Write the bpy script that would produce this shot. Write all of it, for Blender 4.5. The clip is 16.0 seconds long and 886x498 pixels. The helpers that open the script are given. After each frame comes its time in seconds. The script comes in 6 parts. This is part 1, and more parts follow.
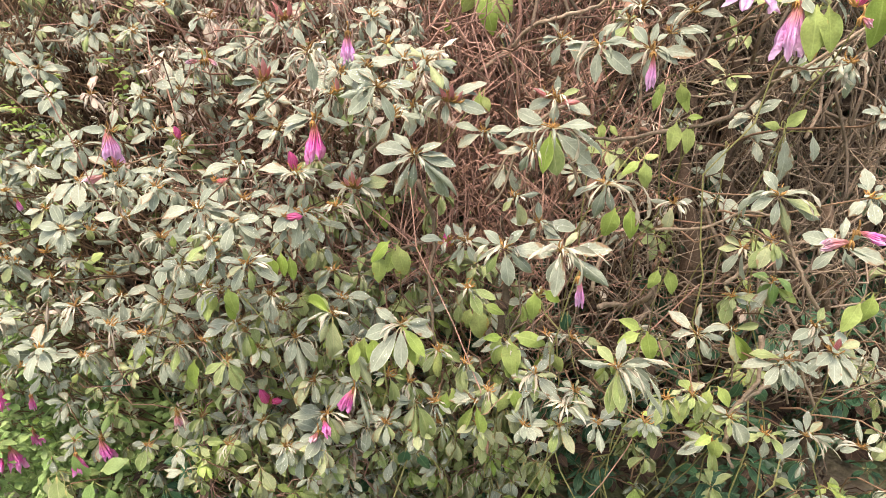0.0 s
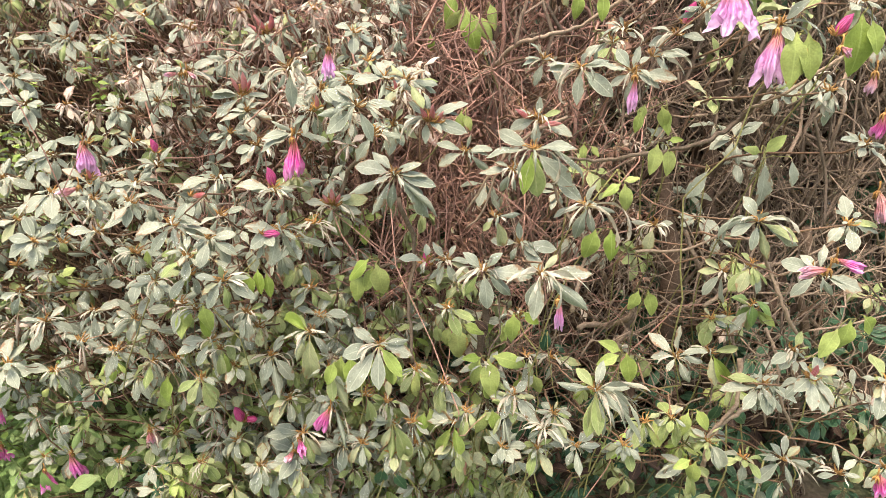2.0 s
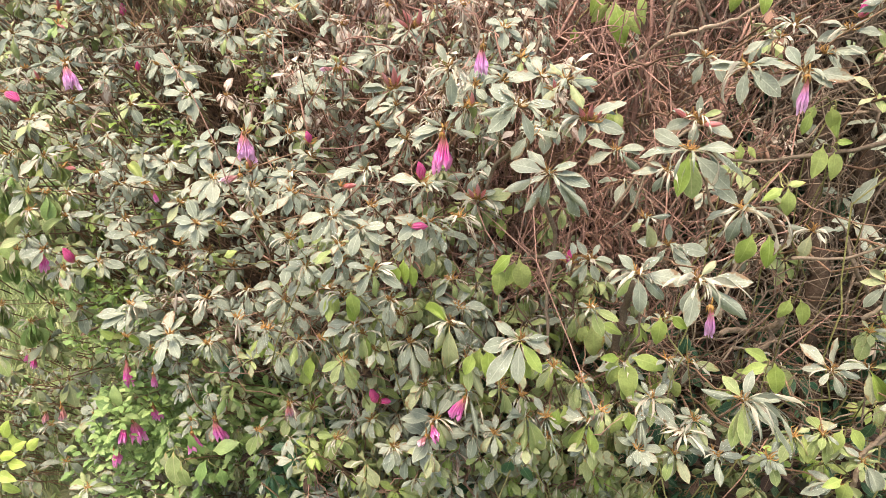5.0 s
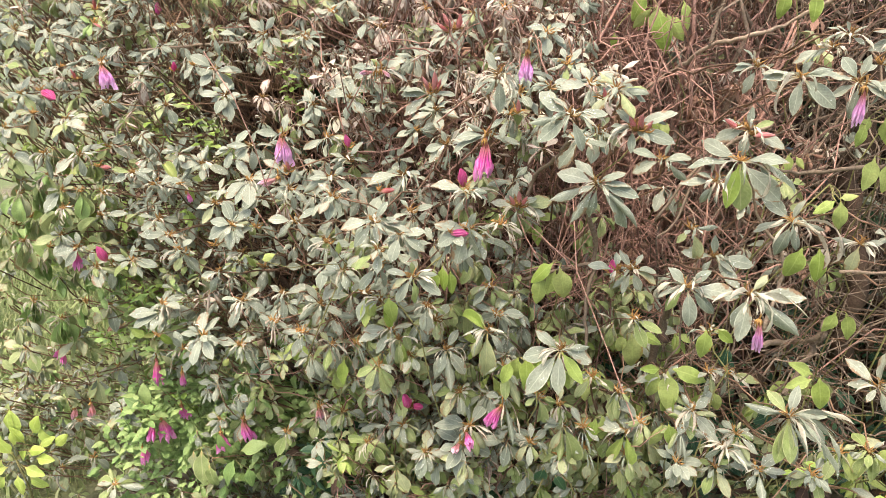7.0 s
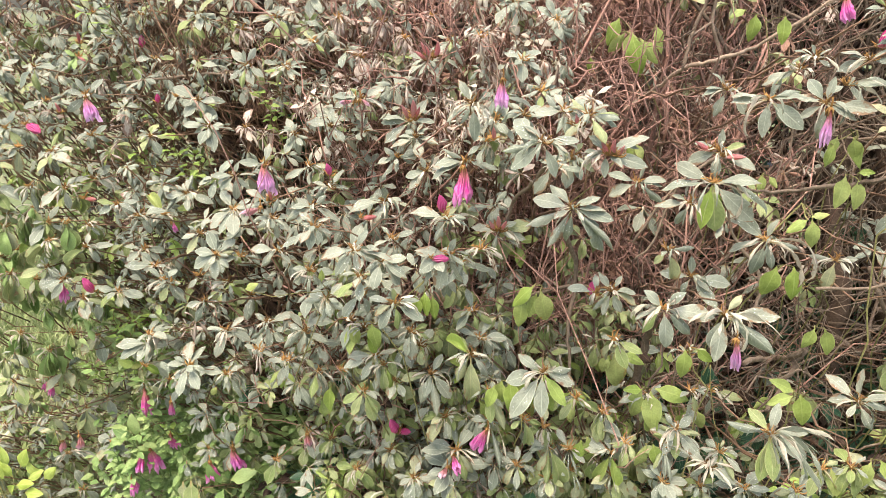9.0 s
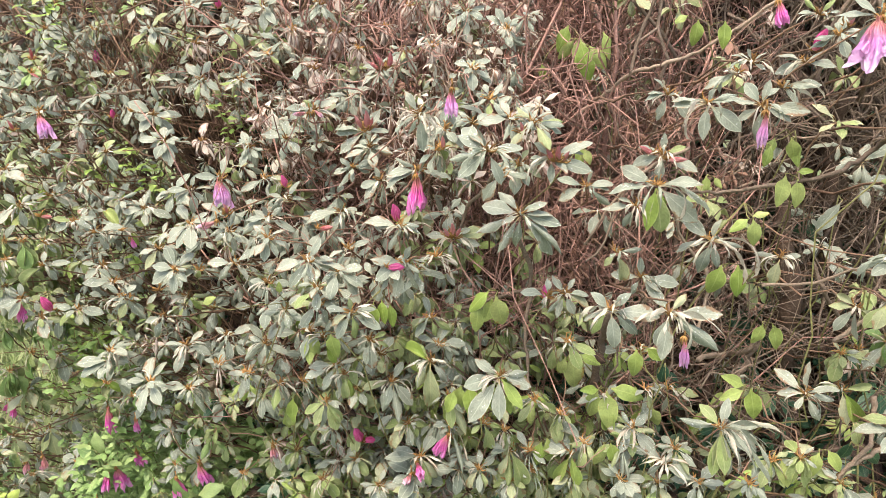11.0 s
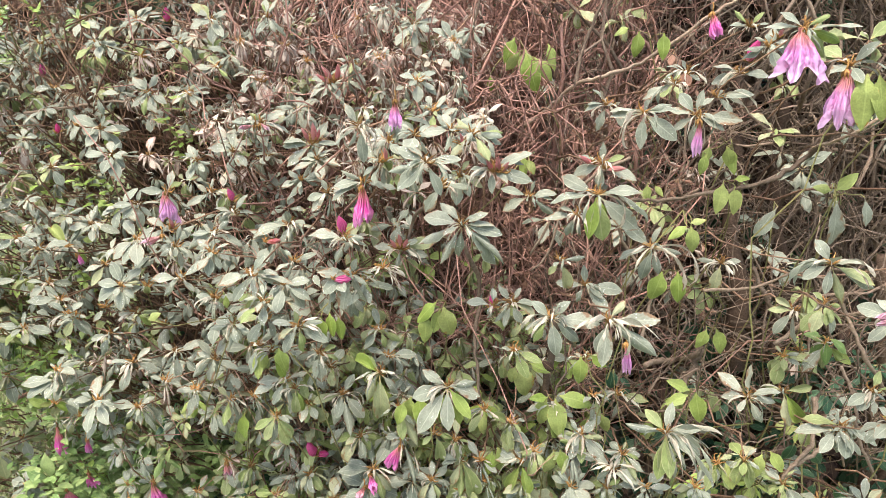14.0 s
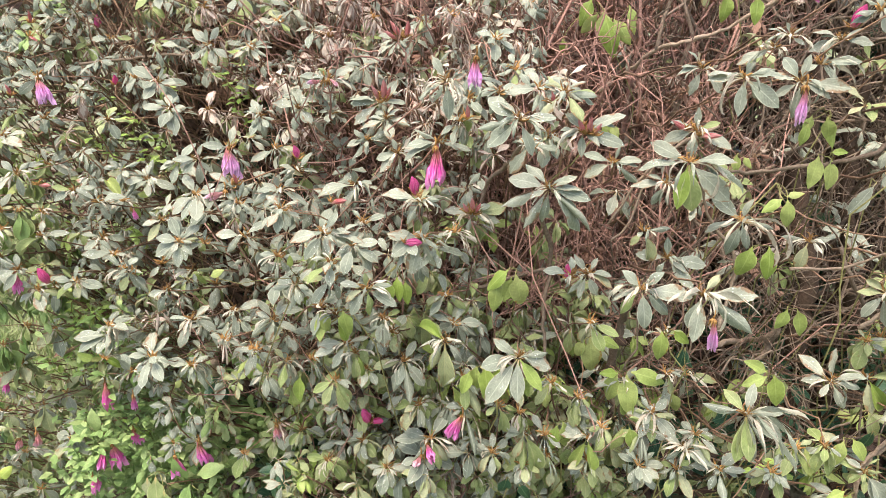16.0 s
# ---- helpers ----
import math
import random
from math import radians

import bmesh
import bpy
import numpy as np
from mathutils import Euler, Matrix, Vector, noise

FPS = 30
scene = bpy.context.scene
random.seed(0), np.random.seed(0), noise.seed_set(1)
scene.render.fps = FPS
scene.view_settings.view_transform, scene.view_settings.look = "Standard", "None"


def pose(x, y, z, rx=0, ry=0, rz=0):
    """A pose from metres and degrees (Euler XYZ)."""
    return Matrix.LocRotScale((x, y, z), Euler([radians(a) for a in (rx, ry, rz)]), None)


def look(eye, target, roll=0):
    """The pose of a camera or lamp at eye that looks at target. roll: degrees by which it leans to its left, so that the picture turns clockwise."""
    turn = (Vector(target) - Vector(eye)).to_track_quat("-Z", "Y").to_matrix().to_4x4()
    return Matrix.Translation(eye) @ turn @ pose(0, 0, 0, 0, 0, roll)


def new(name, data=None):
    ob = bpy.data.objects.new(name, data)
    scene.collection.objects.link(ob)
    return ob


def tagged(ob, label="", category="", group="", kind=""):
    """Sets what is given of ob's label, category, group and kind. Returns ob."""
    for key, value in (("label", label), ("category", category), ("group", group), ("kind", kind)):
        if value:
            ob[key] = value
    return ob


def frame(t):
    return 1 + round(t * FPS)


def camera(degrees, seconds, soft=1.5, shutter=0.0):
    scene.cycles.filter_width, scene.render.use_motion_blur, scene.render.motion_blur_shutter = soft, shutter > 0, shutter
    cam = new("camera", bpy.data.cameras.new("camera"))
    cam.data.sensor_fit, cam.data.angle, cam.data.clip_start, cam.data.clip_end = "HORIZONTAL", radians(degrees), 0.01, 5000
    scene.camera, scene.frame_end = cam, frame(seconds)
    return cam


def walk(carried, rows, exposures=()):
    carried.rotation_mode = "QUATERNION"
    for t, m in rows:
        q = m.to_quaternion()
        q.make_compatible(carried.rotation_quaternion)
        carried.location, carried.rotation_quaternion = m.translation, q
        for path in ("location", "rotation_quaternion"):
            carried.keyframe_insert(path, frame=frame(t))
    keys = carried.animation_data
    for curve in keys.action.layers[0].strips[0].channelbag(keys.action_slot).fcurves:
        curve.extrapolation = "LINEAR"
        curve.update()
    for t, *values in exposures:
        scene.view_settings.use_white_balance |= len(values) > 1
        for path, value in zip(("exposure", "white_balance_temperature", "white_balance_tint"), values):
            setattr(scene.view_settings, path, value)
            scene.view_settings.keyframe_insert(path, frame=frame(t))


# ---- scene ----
cam = camera(66.3, 16.0, soft=0.6)
METRES, EYE, TILT, LEAN, TURN = 0.38, 1.25, -20.0, 0.0, 0.0
ROWS = [
    (0.0, 0.0, 0.0, 0.0, 0.0, 0.0, -0.0),
    (0.5, 0.008, 0.0119, -0.0091, -0.91, 0.36, -1.37),
    (1.0, 0.027, 0.0306, 0.0172, -1.4, -0.21, -0.81),
    (1.5, 0.0138, 0.021, 0.0302, -0.86, 0.41, -0.71),
    (2.0, 0.0164, 0.0223, 0.0363, -1.32, 0.75, -0.76),
    (2.5, 0.008, 0.0276, 0.0515, -1.65, 0.97, -1.4),
    (3.0, -0.0014, 0.0336, 0.0575, 0.22, -1.62, -1.2),
    (3.5, -0.0194, 0.0235, 0.0648, 1.72, -1.43, -1.69),
    (4.0, -0.0863, 0.017, 0.066, 4.48, -1.85, -2.31),
    (4.5, -0.1344, 0.0077, 0.0537, 5.92, -1.46, -3.62),
    (5.0, -0.1431, -0.0084, 0.0707, 6.83, -0.88, -3.06),
    (7.5, -0.2508, -0.0023, 0.1043, 8.2, -1.21, -3.91),
    (8.0, -0.2199, -0.0125, 0.1117, 8.06, -0.6, -3.11),
    (10.5, -0.1652, -0.0191, 0.1359, 6.65, 0.7, -2.22),
    (11.0, -0.1144, -0.0334, 0.1363, 5.54, 0.92, -0.92),
    (11.5, -0.0942, -0.0319, 0.1494, 4.99, 1.48, -0.72),
    (12.0, -0.0873, -0.0228, 0.1471, 4.68, 1.13, -0.53),
    (12.5, -0.0821, -0.0233, 0.142, 4.64, 1.18, -0.61),
    (13.0, -0.0705, -0.0244, 0.1383, 4.72, 0.9, -0.13),
    (13.5, -0.0642, -0.0316, 0.1376, 4.61, 1.26, -0.19),
    (14.0, -0.0248, -0.0329, 0.1378, 3.24, 1.84, 0.08),
    (14.5, 0.0126, -0.0379, 0.139, 2.77, 1.85, 1.01),
    (15.0, -0.0324, -0.0404, 0.1355, 3.86, 1.59, 0.32),
    (15.5, -0.1114, -0.049, 0.1029, 3.81, 1.47, -0.96),
    (16.0, -0.2162, 0.0393, 0.0946, 4.74, -0.11, -2.17),
]
walk(cam, [(t, pose(0, 0, EYE, TILT, LEAN, TURN) @ pose(METRES * x, METRES * y, METRES * z, 90 + pitch, roll, yaw)) for t, x, y, z, yaw, pitch, roll in ROWS], exposures=[(0, 1.56, 7150, 12.5), (5, 1.55, 7150, 12.5), (8, 1.53, 6950, 12.5), (10.5, 1.52, 6820, 12.5), (12.5, 1.49, 6600, 12.5), (16, 1.51, 6680, 12.5)])

# ---- world and light: a bright overcast day ----
world = bpy.data.worlds.new("overcast_sky")
scene.world = world
world.use_nodes = True
wt = world.node_tree
sky = wt.nodes.new("ShaderNodeTexSky")
sky.sky_type, sky.sun_disc = "NISHITA", False
sky.sun_elevation, sky.sun_rotation = radians(70), radians(205)
sky.air_density, sky.dust_density, sky.ozone_density = 1.0, 4.0, 1.0
wt.nodes["Background"].inputs["Strength"].default_value = 0.145
wt.links.new(sky.outputs[0], wt.nodes["Background"].inputs["Color"])
sun = new("sun", bpy.data.lights.new("sun", "SUN"))
sun.data.energy, sun.data.angle, sun.data.color = 1.72, radians(34), (1.0, 0.92, 0.81)
sun.matrix_world = look((-0.8, -1.45, 5.2), (0, 0, 0))


# ---- materials ----
def nodes_of(name, rough=0.6):
    m = bpy.data.materials.new(name)
    m.use_nodes = True
    t = m.node_tree
    b = t.nodes["Principled BSDF"]
    b.inputs["Roughness"].default_value = rough
    return m, t, b


def node(t, kind, inputs=(), **settings):
    n = t.nodes.new(kind)
    for k, v in settings.items():
        setattr(n, k, v)
    for k, v in dict(inputs).items():
        if isinstance(v, bpy.types.NodeSocket):
            t.links.new(v, n.inputs[k])
        else:
            n.inputs[k].default_value = v
    return n


def ramp(t, fac, stops):
    r = node(t, "ShaderNodeValToRGB", {0: fac})
    els = r.color_ramp.elements
    while len(els) < len(stops):
        els.new(0.5)
    for e, (p, c) in zip(els, stops):
        e.position, e.color = p, (*c, 1)
    return r.outputs[0]


def mix(t, fac, a, b, blend="MIX"):
    n = t.nodes.new("ShaderNodeMix")
    n.data_type, n.blend_type = "RGBA", blend
    for i, v in ((0, fac), (6, a), (7, b)):
        if isinstance(v, bpy.types.NodeSocket):
            t.links.new(v, n.inputs[i])
        else:
            n.inputs[i].default_value = (*v, 1) if isinstance(v, tuple) else v
    return n.outputs[2]


def math_node(t, op, a, b=0.0, clamp=False):
    n = node(t, "ShaderNodeMath", {0: a, 1: b}, operation=op)
    n.use_clamp = clamp
    return n.outputs[0]


def leaf_material(name, shades, dry, dry_amount, rib, rough=0.55, island=False, dew_glint=0.0, glow=0.16, vein=1.0, stalk=1.0):
    """A leaf: shades are three colours from which every leaf takes its own; dry is the colour of its scorched blotches and edges."""
    m, t, b = nodes_of(name, rough)
    if island:
        rnd = node(t, "ShaderNodeNewGeometry").outputs["Random Per Island"]
    else:
        rnd = node(t, "ShaderNodeObjectInfo").outputs["Random"]
    geo = node(t, "ShaderNodeNewGeometry").outputs["Position"]
    uv = node(t, "ShaderNodeUVMap").outputs[0]
    sep = node(t, "ShaderNodeSeparateXYZ", {0: uv})
    across = math_node(t, "ABSOLUTE", math_node(t, "SUBTRACT", sep.outputs[0], 0.5))
    along = sep.outputs[1]
    col = ramp(t, rnd, [(0.0, shades[0]), (0.5, shades[1]), (1.0, shades[2])])
    big = node(t, "ShaderNodeTexNoise", {"Vector": geo, "Scale": 55.0, "Detail": 3.0}).outputs[0]
    col = mix(t, 0.75, col, ramp(t, big, [(0.3, (0.62, 0.62, 0.62)), (0.7, (1.0, 1.0, 1.0))]), "MULTIPLY")
    fine = node(t, "ShaderNodeTexNoise", {"Vector": geo, "Scale": 420.0, "Detail": 2.0}).outputs[0]
    col = mix(t, 0.45, col, ramp(t, fine, [(0.35, (0.6, 0.6, 0.58)), (0.65, (1.0, 1.0, 1.0))]), "MULTIPLY")
    # side veins run from the midrib towards the tip
    veins = math_node(t, "SINE", math_node(t, "MULTIPLY", math_node(t, "SUBTRACT", along, math_node(t, "MULTIPLY", across, 0.5)), 62.0))
    vein_line = math_node(t, "GREATER_THAN", veins, 0.9)
    col = mix(t, math_node(t, "MULTIPLY", vein_line, 0.16 * vein), col, rib)
    rib_line = math_node(t, "LESS_THAN", across, 0.028)
    col = mix(t, math_node(t, "MULTIPLY", rib_line, 0.4), col, rib)
    # pale leaf margin, strengthened to paint in the sheen along the edges
    sheen_rim = math_node(t, "GREATER_THAN", across, 0.445)
    col = mix(t, math_node(t, "MULTIPLY", sheen_rim, 0.45), col, rib)
    # the stalk and the leaf's base are straw-coloured
    base = node(t, "ShaderNodeMapRange", {0: math_node(t, "ADD", along, math_node(t, "MULTIPLY", across, 0.3)), 1: 0.22, 2: 0.08}).outputs[0]
    col = mix(t, math_node(t, "MULTIPLY", base, 0.8 * stalk), col, (0.50, 0.36, 0.15))
    # scorched edges, tips and blotches
    shift = node(t, "ShaderNodeTexNoise", {"Vector": geo, "Scale": 90.0, "Detail": 4.0}).outputs[0]
    edge = math_node(t, "ADD", math_node(t, "MULTIPLY", across, 1.3), math_node(t, "MULTIPLY", math_node(t, "POWER", along, 4.0), 0.35))
    scorch = math_node(t, "ADD", math_node(t, "ADD", math_node(t, "MULTIPLY", edge, 0.5), shift), math_node(t, "MULTIPLY", rnd, 0.25))
    lo = 1.28 - dry_amount
    f = node(t, "ShaderNodeMapRange", {0: scorch, 1: lo, 2: lo + 0.1}).outputs[0]
    col = mix(t, f, col, mix(t, fine, dry, tuple(c * 0.45 for c in dry)))
    # white dots in the colour stand for the glint of water drops
    if dew_glint:
        cell = node(t, "ShaderNodeTexVoronoi", {"Vector": geo, "Scale": 260.0, "Randomness": 1.0}).outputs["Distance"]
        some = node(t, "ShaderNodeTexNoise", {"Vector": geo, "Scale": 38.0}).outputs[0]
        spot = math_node(t, "MULTIPLY", math_node(t, "LESS_THAN", cell, 0.2), math_node(t, "GREATER_THAN", some, 0.56))
        col = mix(t, math_node(t, "MULTIPLY", spot, dew_glint), col, (0.8, 0.84, 0.82))
    t.links.new(col, b.inputs["Base Color"])
    b.inputs["Specular IOR Level"].default_value = 0.27
    h = math_node(t, "ADD", math_node(t, "MULTIPLY", veins, 0.13 * vein), math_node(t, "MULTIPLY", fine, 1.2))
    h = math_node(t, "SUBTRACT", h, math_node(t, "MULTIPLY", rib_line, 0.8))
    bump = node(t, "ShaderNodeBump", {"Height": h, "Strength": 0.35, "Distance": 0.0012})
    t.links.new(bump.outputs[0], b.inputs["Normal"])
    tr = node(t, "ShaderNodeBsdfTranslucent", {"Color": col})
    sh = node(t, "ShaderNodeMixShader", {0: glow, 1: b.outputs[0], 2: tr.outputs[0]})
    t.links.new(sh.outputs[0], t.nodes["Material Output"].inputs[0])
    return m


GREY = [(0.250, 0.290, 0.217), (0.322, 0.356, 0.272), (0.370, 0.396, 0.302)]
OLIVE = [(0.25, 0.33, 0.11), (0.33, 0.39, 0.17), (0.39, 0.41, 0.26)]
TAN = [(0.50, 0.41, 0.335), (0.63, 0.55, 0.46), (0.53, 0.42, 0.36)]
CREAM = [(0.58, 0.56, 0.43), (0.68, 0.64, 0.52), (0.52, 0.45, 0.35)]
LIME = [(0.23, 0.33, 0.06), (0.30, 0.39, 0.10), (0.37, 0.42, 0.15)]
FRESH = [(0.17, 0.29, 0.085), (0.26, 0.39, 0.13), (0.38, 0.49, 0.19)]
DRY = (0.33, 0.22, 0.13)
M = {}
for island in (False, True):
    s = "_mass" if island else ""
    M["grey" + s] = leaf_material("dusty_leaf" + s, GREY, DRY, 0.27, (0.50, 0.54, 0.42), 0.56, island, 0.5)
    M["olive" + s] = leaf_material("wilting_leaf" + s, OLIVE, (0.36, 0.26, 0.13), 0.27, (0.46, 0.46, 0.25), 0.55, island)
    M["tan" + s] = leaf_material("shrivelled_leaf" + s, TAN, (0.38, 0.25, 0.19), 0.45, (0.48, 0.42, 0.3), 0.75, island)
    M["cream" + s] = leaf_material("curled_young_leaf" + s, CREAM, (0.26, 0.15, 0.08), 0.26, (0.6, 0.56, 0.42), 0.7, island)
    # dead leaves; colours lowered so they also stand for deep shade in gaps
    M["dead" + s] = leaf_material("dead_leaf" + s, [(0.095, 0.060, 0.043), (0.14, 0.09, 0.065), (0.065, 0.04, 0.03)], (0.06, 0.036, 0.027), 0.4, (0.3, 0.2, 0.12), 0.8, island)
    M["lime" + s] = leaf_material("lime_leaf" + s, LIME, (0.42, 0.24, 0.06), 0.16, (0.36, 0.44, 0.14), 0.5, island, vein=0.25, stalk=0.2)
    M["fresh" + s] = leaf_material("fresh_leaf" + s, FRESH, (0.30, 0.24, 0.08), 0.12, (0.30, 0.42, 0.15), 0.45, island, stalk=0.2)
M["shoot"] = leaf_material("bright_shoot_leaf", [(0.30, 0.46, 0.09), (0.38, 0.54, 0.13), (0.46, 0.60, 0.18)], (0.30, 0.24, 0.08), 0.05, (0.45, 0.6, 0.2), 0.45, glow=0.3)
M["sprout"] = leaf_material("young_yellow_leaf", [(0.46, 0.60, 0.12), (0.53, 0.65, 0.16), (0.42, 0.56, 0.13)], (0.42, 0.30, 0.06), 0.05, (0.6, 0.68, 0.25), 0.45, glow=0.3)
for island in (False, True):
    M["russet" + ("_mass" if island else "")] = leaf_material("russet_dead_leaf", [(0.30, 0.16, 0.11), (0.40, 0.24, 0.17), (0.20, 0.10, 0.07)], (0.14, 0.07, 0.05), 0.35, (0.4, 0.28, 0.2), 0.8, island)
    M["ivy" + ("_mass" if island else "")] = leaf_material("ivy_leaf", [(0.03, 0.09, 0.05), (0.045, 0.12, 0.06), (0.06, 0.13, 0.06)], (0.2, 0.14, 0.06), 0.1, (0.18, 0.28, 0.14), 0.35, island)


def bark_material(name, a, b_, scale, island=True):
    m, t, b = nodes_of(name, 0.9)
    b.inputs["Specular IOR Level"].default_value = 0.12
    geo = node(t, "ShaderNodeNewGeometry")
    n1 = node(t, "ShaderNodeTexNoise", {"Vector": geo.outputs["Position"], "Scale": scale, "Detail": 5.0, "Roughness": 0.65}).outputs[0]
    n2 = node(t, "ShaderNodeTexNoise", {"Vector": geo.outputs["Position"], "Scale": scale * 7, "Detail": 2.0}).outputs[0]
    col = mix(t, n1, a, b_)
    rnd = geo.outputs["Random Per Island"] if island else node(t, "ShaderNodeObjectInfo").outputs["Random"]
    col = mix(t, 0.8, col, ramp(t, rnd, [(0.0, (0.3, 0.28, 0.26)), (0.5, (0.68, 0.65, 0.62)), (1.0, (1.22, 1.17, 1.1))]), "MULTIPLY")
    col = mix(t, 0.6, col, ramp(t, n2, [(0.35, (0.55, 0.53, 0.5)), (0.65, (1.1, 1.1, 1.1))]), "MULTIPLY")
    t.links.new(col, b.inputs["Base Color"])
    bump = node(t, "ShaderNodeBump", {"Height": math_node(t, "ADD", n1, n2), "Strength": 0.7, "Distance": 0.002})
    t.links.new(bump.outputs[0], b.inputs["Normal"])
    return m


M["twig"] = bark_material("brown_twig", (0.17, 0.098, 0.068), (0.46, 0.315, 0.22), 60)
M["red_twig"] = bark_material("red_brown_twig", (0.26, 0.133, 0.11), (0.69, 0.445, 0.37), 60)
M["grey_twig"] = bark_material("grey_brown_twig", (0.085, 0.064, 0.048), (0.51, 0.405, 0.315), 60)
M["branch"] = bark_material("grey_bark", (0.20, 0.15, 0.11), (0.38, 0.31, 0.24), 45, False)
M["old_bark"] = bark_material("dark_old_bark", (0.075, 0.052, 0.038), (0.19, 0.14, 0.105), 45, False)
M["green_stem"] = bark_material("green_stem", (0.22, 0.24, 0.09), (0.36, 0.33, 0.16), 40, False)
M["core"] = bark_material("rusty_bud_scale", (0.38, 0.18, 0.055), (0.56, 0.36, 0.15), 160, False)


def petal_material(name, shades, throat, streak, dry_at, tip=(0.86, 0.62, 0.86)):
    """Petals: colour by flower, paler or rusty towards the stalk, with darker pleats along the petal."""
    m, t, b = nodes_of(name, 0.5)
    rnd = node(t, "ShaderNodeObjectInfo").outputs["Random"]
    geo = node(t, "ShaderNodeNewGeometry").outputs["Position"]
    sep = node(t, "ShaderNodeSeparateXYZ", {0: node(t, "ShaderNodeUVMap").outputs[0]})
    col = ramp(t, rnd, [(0.0, shades[0]), (0.5, shades[1]), (1.0, shades[2])])
    wob = node(t, "ShaderNodeTexNoise", {"Vector": geo, "Scale": 120.0, "Detail": 3.0}).outputs[0]
    st = math_node(t, "SINE", math_node(t, "ADD", math_node(t, "MULTIPLY", sep.outputs[0], 95.0), math_node(t, "MULTIPLY", wob, 5.0)))
    col = mix(t, math_node(t, "MULTIPLY", math_node(t, "GREATER_THAN", st, 0.55), 0.5), col, streak)
    f = node(t, "ShaderNodeMapRange", {0: math_node(t, "ADD", sep.outputs[1], math_node(t, "MULTIPLY", wob, 0.25)), 1: dry_at, 2: dry_at + 0.35}).outputs[0]
    pale = node(t, "ShaderNodeMapRange", {0: math_node(t, "ADD", sep.outputs[1], math_node(t, "MULTIPLY", wob, 0.5)), 1: 0.85, 2: 1.3}).outputs[0]
    col = mix(t, math_node(t, "MULTIPLY", pale, 0.75), col, tip)
    # red threads run down the throat
    thread = math_node(t, "GREATER_THAN", math_node(t, "SINE", math_node(t, "ADD", math_node(t, "MULTIPLY", sep.outputs[0], 62.0), math_node(t, "MULTIPLY", wob, 7.0))), 0.8)
    col = mix(t, f, mix(t, math_node(t, "MULTIPLY", thread, 0.6), throat, (0.62, 0.08, 0.13)), col)
    t.links.new(col, b.inputs["Base Color"])
    bump = node(t, "ShaderNodeBump", {"Height": math_node(t, "ADD", st, math_node(t, "MULTIPLY", wob, 0.7)), "Strength": 0.75, "Distance": 0.002})
    t.links.new(bump.outputs[0], b.inputs["Normal"])
    tr = node(t, "ShaderNodeBsdfTranslucent", {"Color": col})
    sh = node(t, "ShaderNodeMixShader", {0: 0.3, 1: b.outputs[0], 2: tr.outputs[0]})
    t.links.new(sh.outputs[0], t.nodes["Material Output"].inputs[0])
    return m


M["magenta"] = petal_material("magenta_petal", [(0.85, 0.09, 0.46), (0.88, 0.13, 0.54), (0.85, 0.18, 0.60)], (0.82, 0.32, 0.30), (0.92, 0.40, 0.68), 0.34, (0.88, 0.48, 0.80))
M["bud_pink"] = petal_material("hot_pink_bud", [(0.84, 0.05, 0.30), (0.88, 0.09, 0.38), (0.84, 0.12, 0.40)], (0.80, 0.42, 0.36), (0.94, 0.42, 0.60), 0.05, (0.88, 0.12, 0.42))
M["bud_red"] = petal_material("red_striped_bud", [(0.76, 0.16, 0.18), (0.82, 0.24, 0.26), (0.78, 0.30, 0.30)], (0.70, 0.46, 0.32), (0.88, 0.70, 0.64), 0.1, (0.80, 0.40, 0.38))
M["violet"] = petal_material("violet_pink_petal", [(0.80, 0.30, 0.68), (0.84, 0.40, 0.76), (0.86, 0.46, 0.76)], (0.82, 0.36, 0.30), (0.66, 0.13, 0.48), 0.32)
M["rose"] = petal_material("red_bud", [(0.72, 0.22, 0.24), (0.79, 0.31, 0.36), (0.74, 0.40, 0.38)], (0.56, 0.32, 0.20), (0.86, 0.62, 0.57), 0.15)


def ground_material():
    m, t, b = nodes_of("lawn_and_bare_soil", 0.95)
    geo = node(t, "ShaderNodeNewGeometry").outputs["Position"]
    n1 = node(t, "ShaderNodeTexNoise", {"Vector": geo, "Scale": 1.1, "Detail": 5.0}).outputs[0]
    n2 = node(t, "ShaderNodeTexNoise", {"Vector": geo, "Scale": 38.0, "Detail": 4.0}).outputs[0]
    soil = mix(t, n2, (0.085, 0.064, 0.045), (0.24, 0.19, 0.135))
    grass = mix(t, n2, (0.055, 0.085, 0.028), (0.17, 0.20, 0.08))
    f = node(t, "ShaderNodeMapRange", {0: n1, 1: 0.36, 2: 0.5}).outputs[0]
    t.links.new(mix(t, f, soil, grass), b.inputs["Base Color"])
    bump = node(t, "ShaderNodeBump", {"Height": n2, "Strength": 0.8, "Distance": 0.02})
    t.links.new(bump.outputs[0], b.inputs["Normal"])
    return m


M["ground"] = ground_material()
M["grass"] = leaf_material("grass_blade", [(0.27, 0.37, 0.13), (0.36, 0.44, 0.18), (0.46, 0.48, 0.25)], (0.42, 0.34, 0.2), 0.2, (0.5, 0.5, 0.3), 0.6, True)


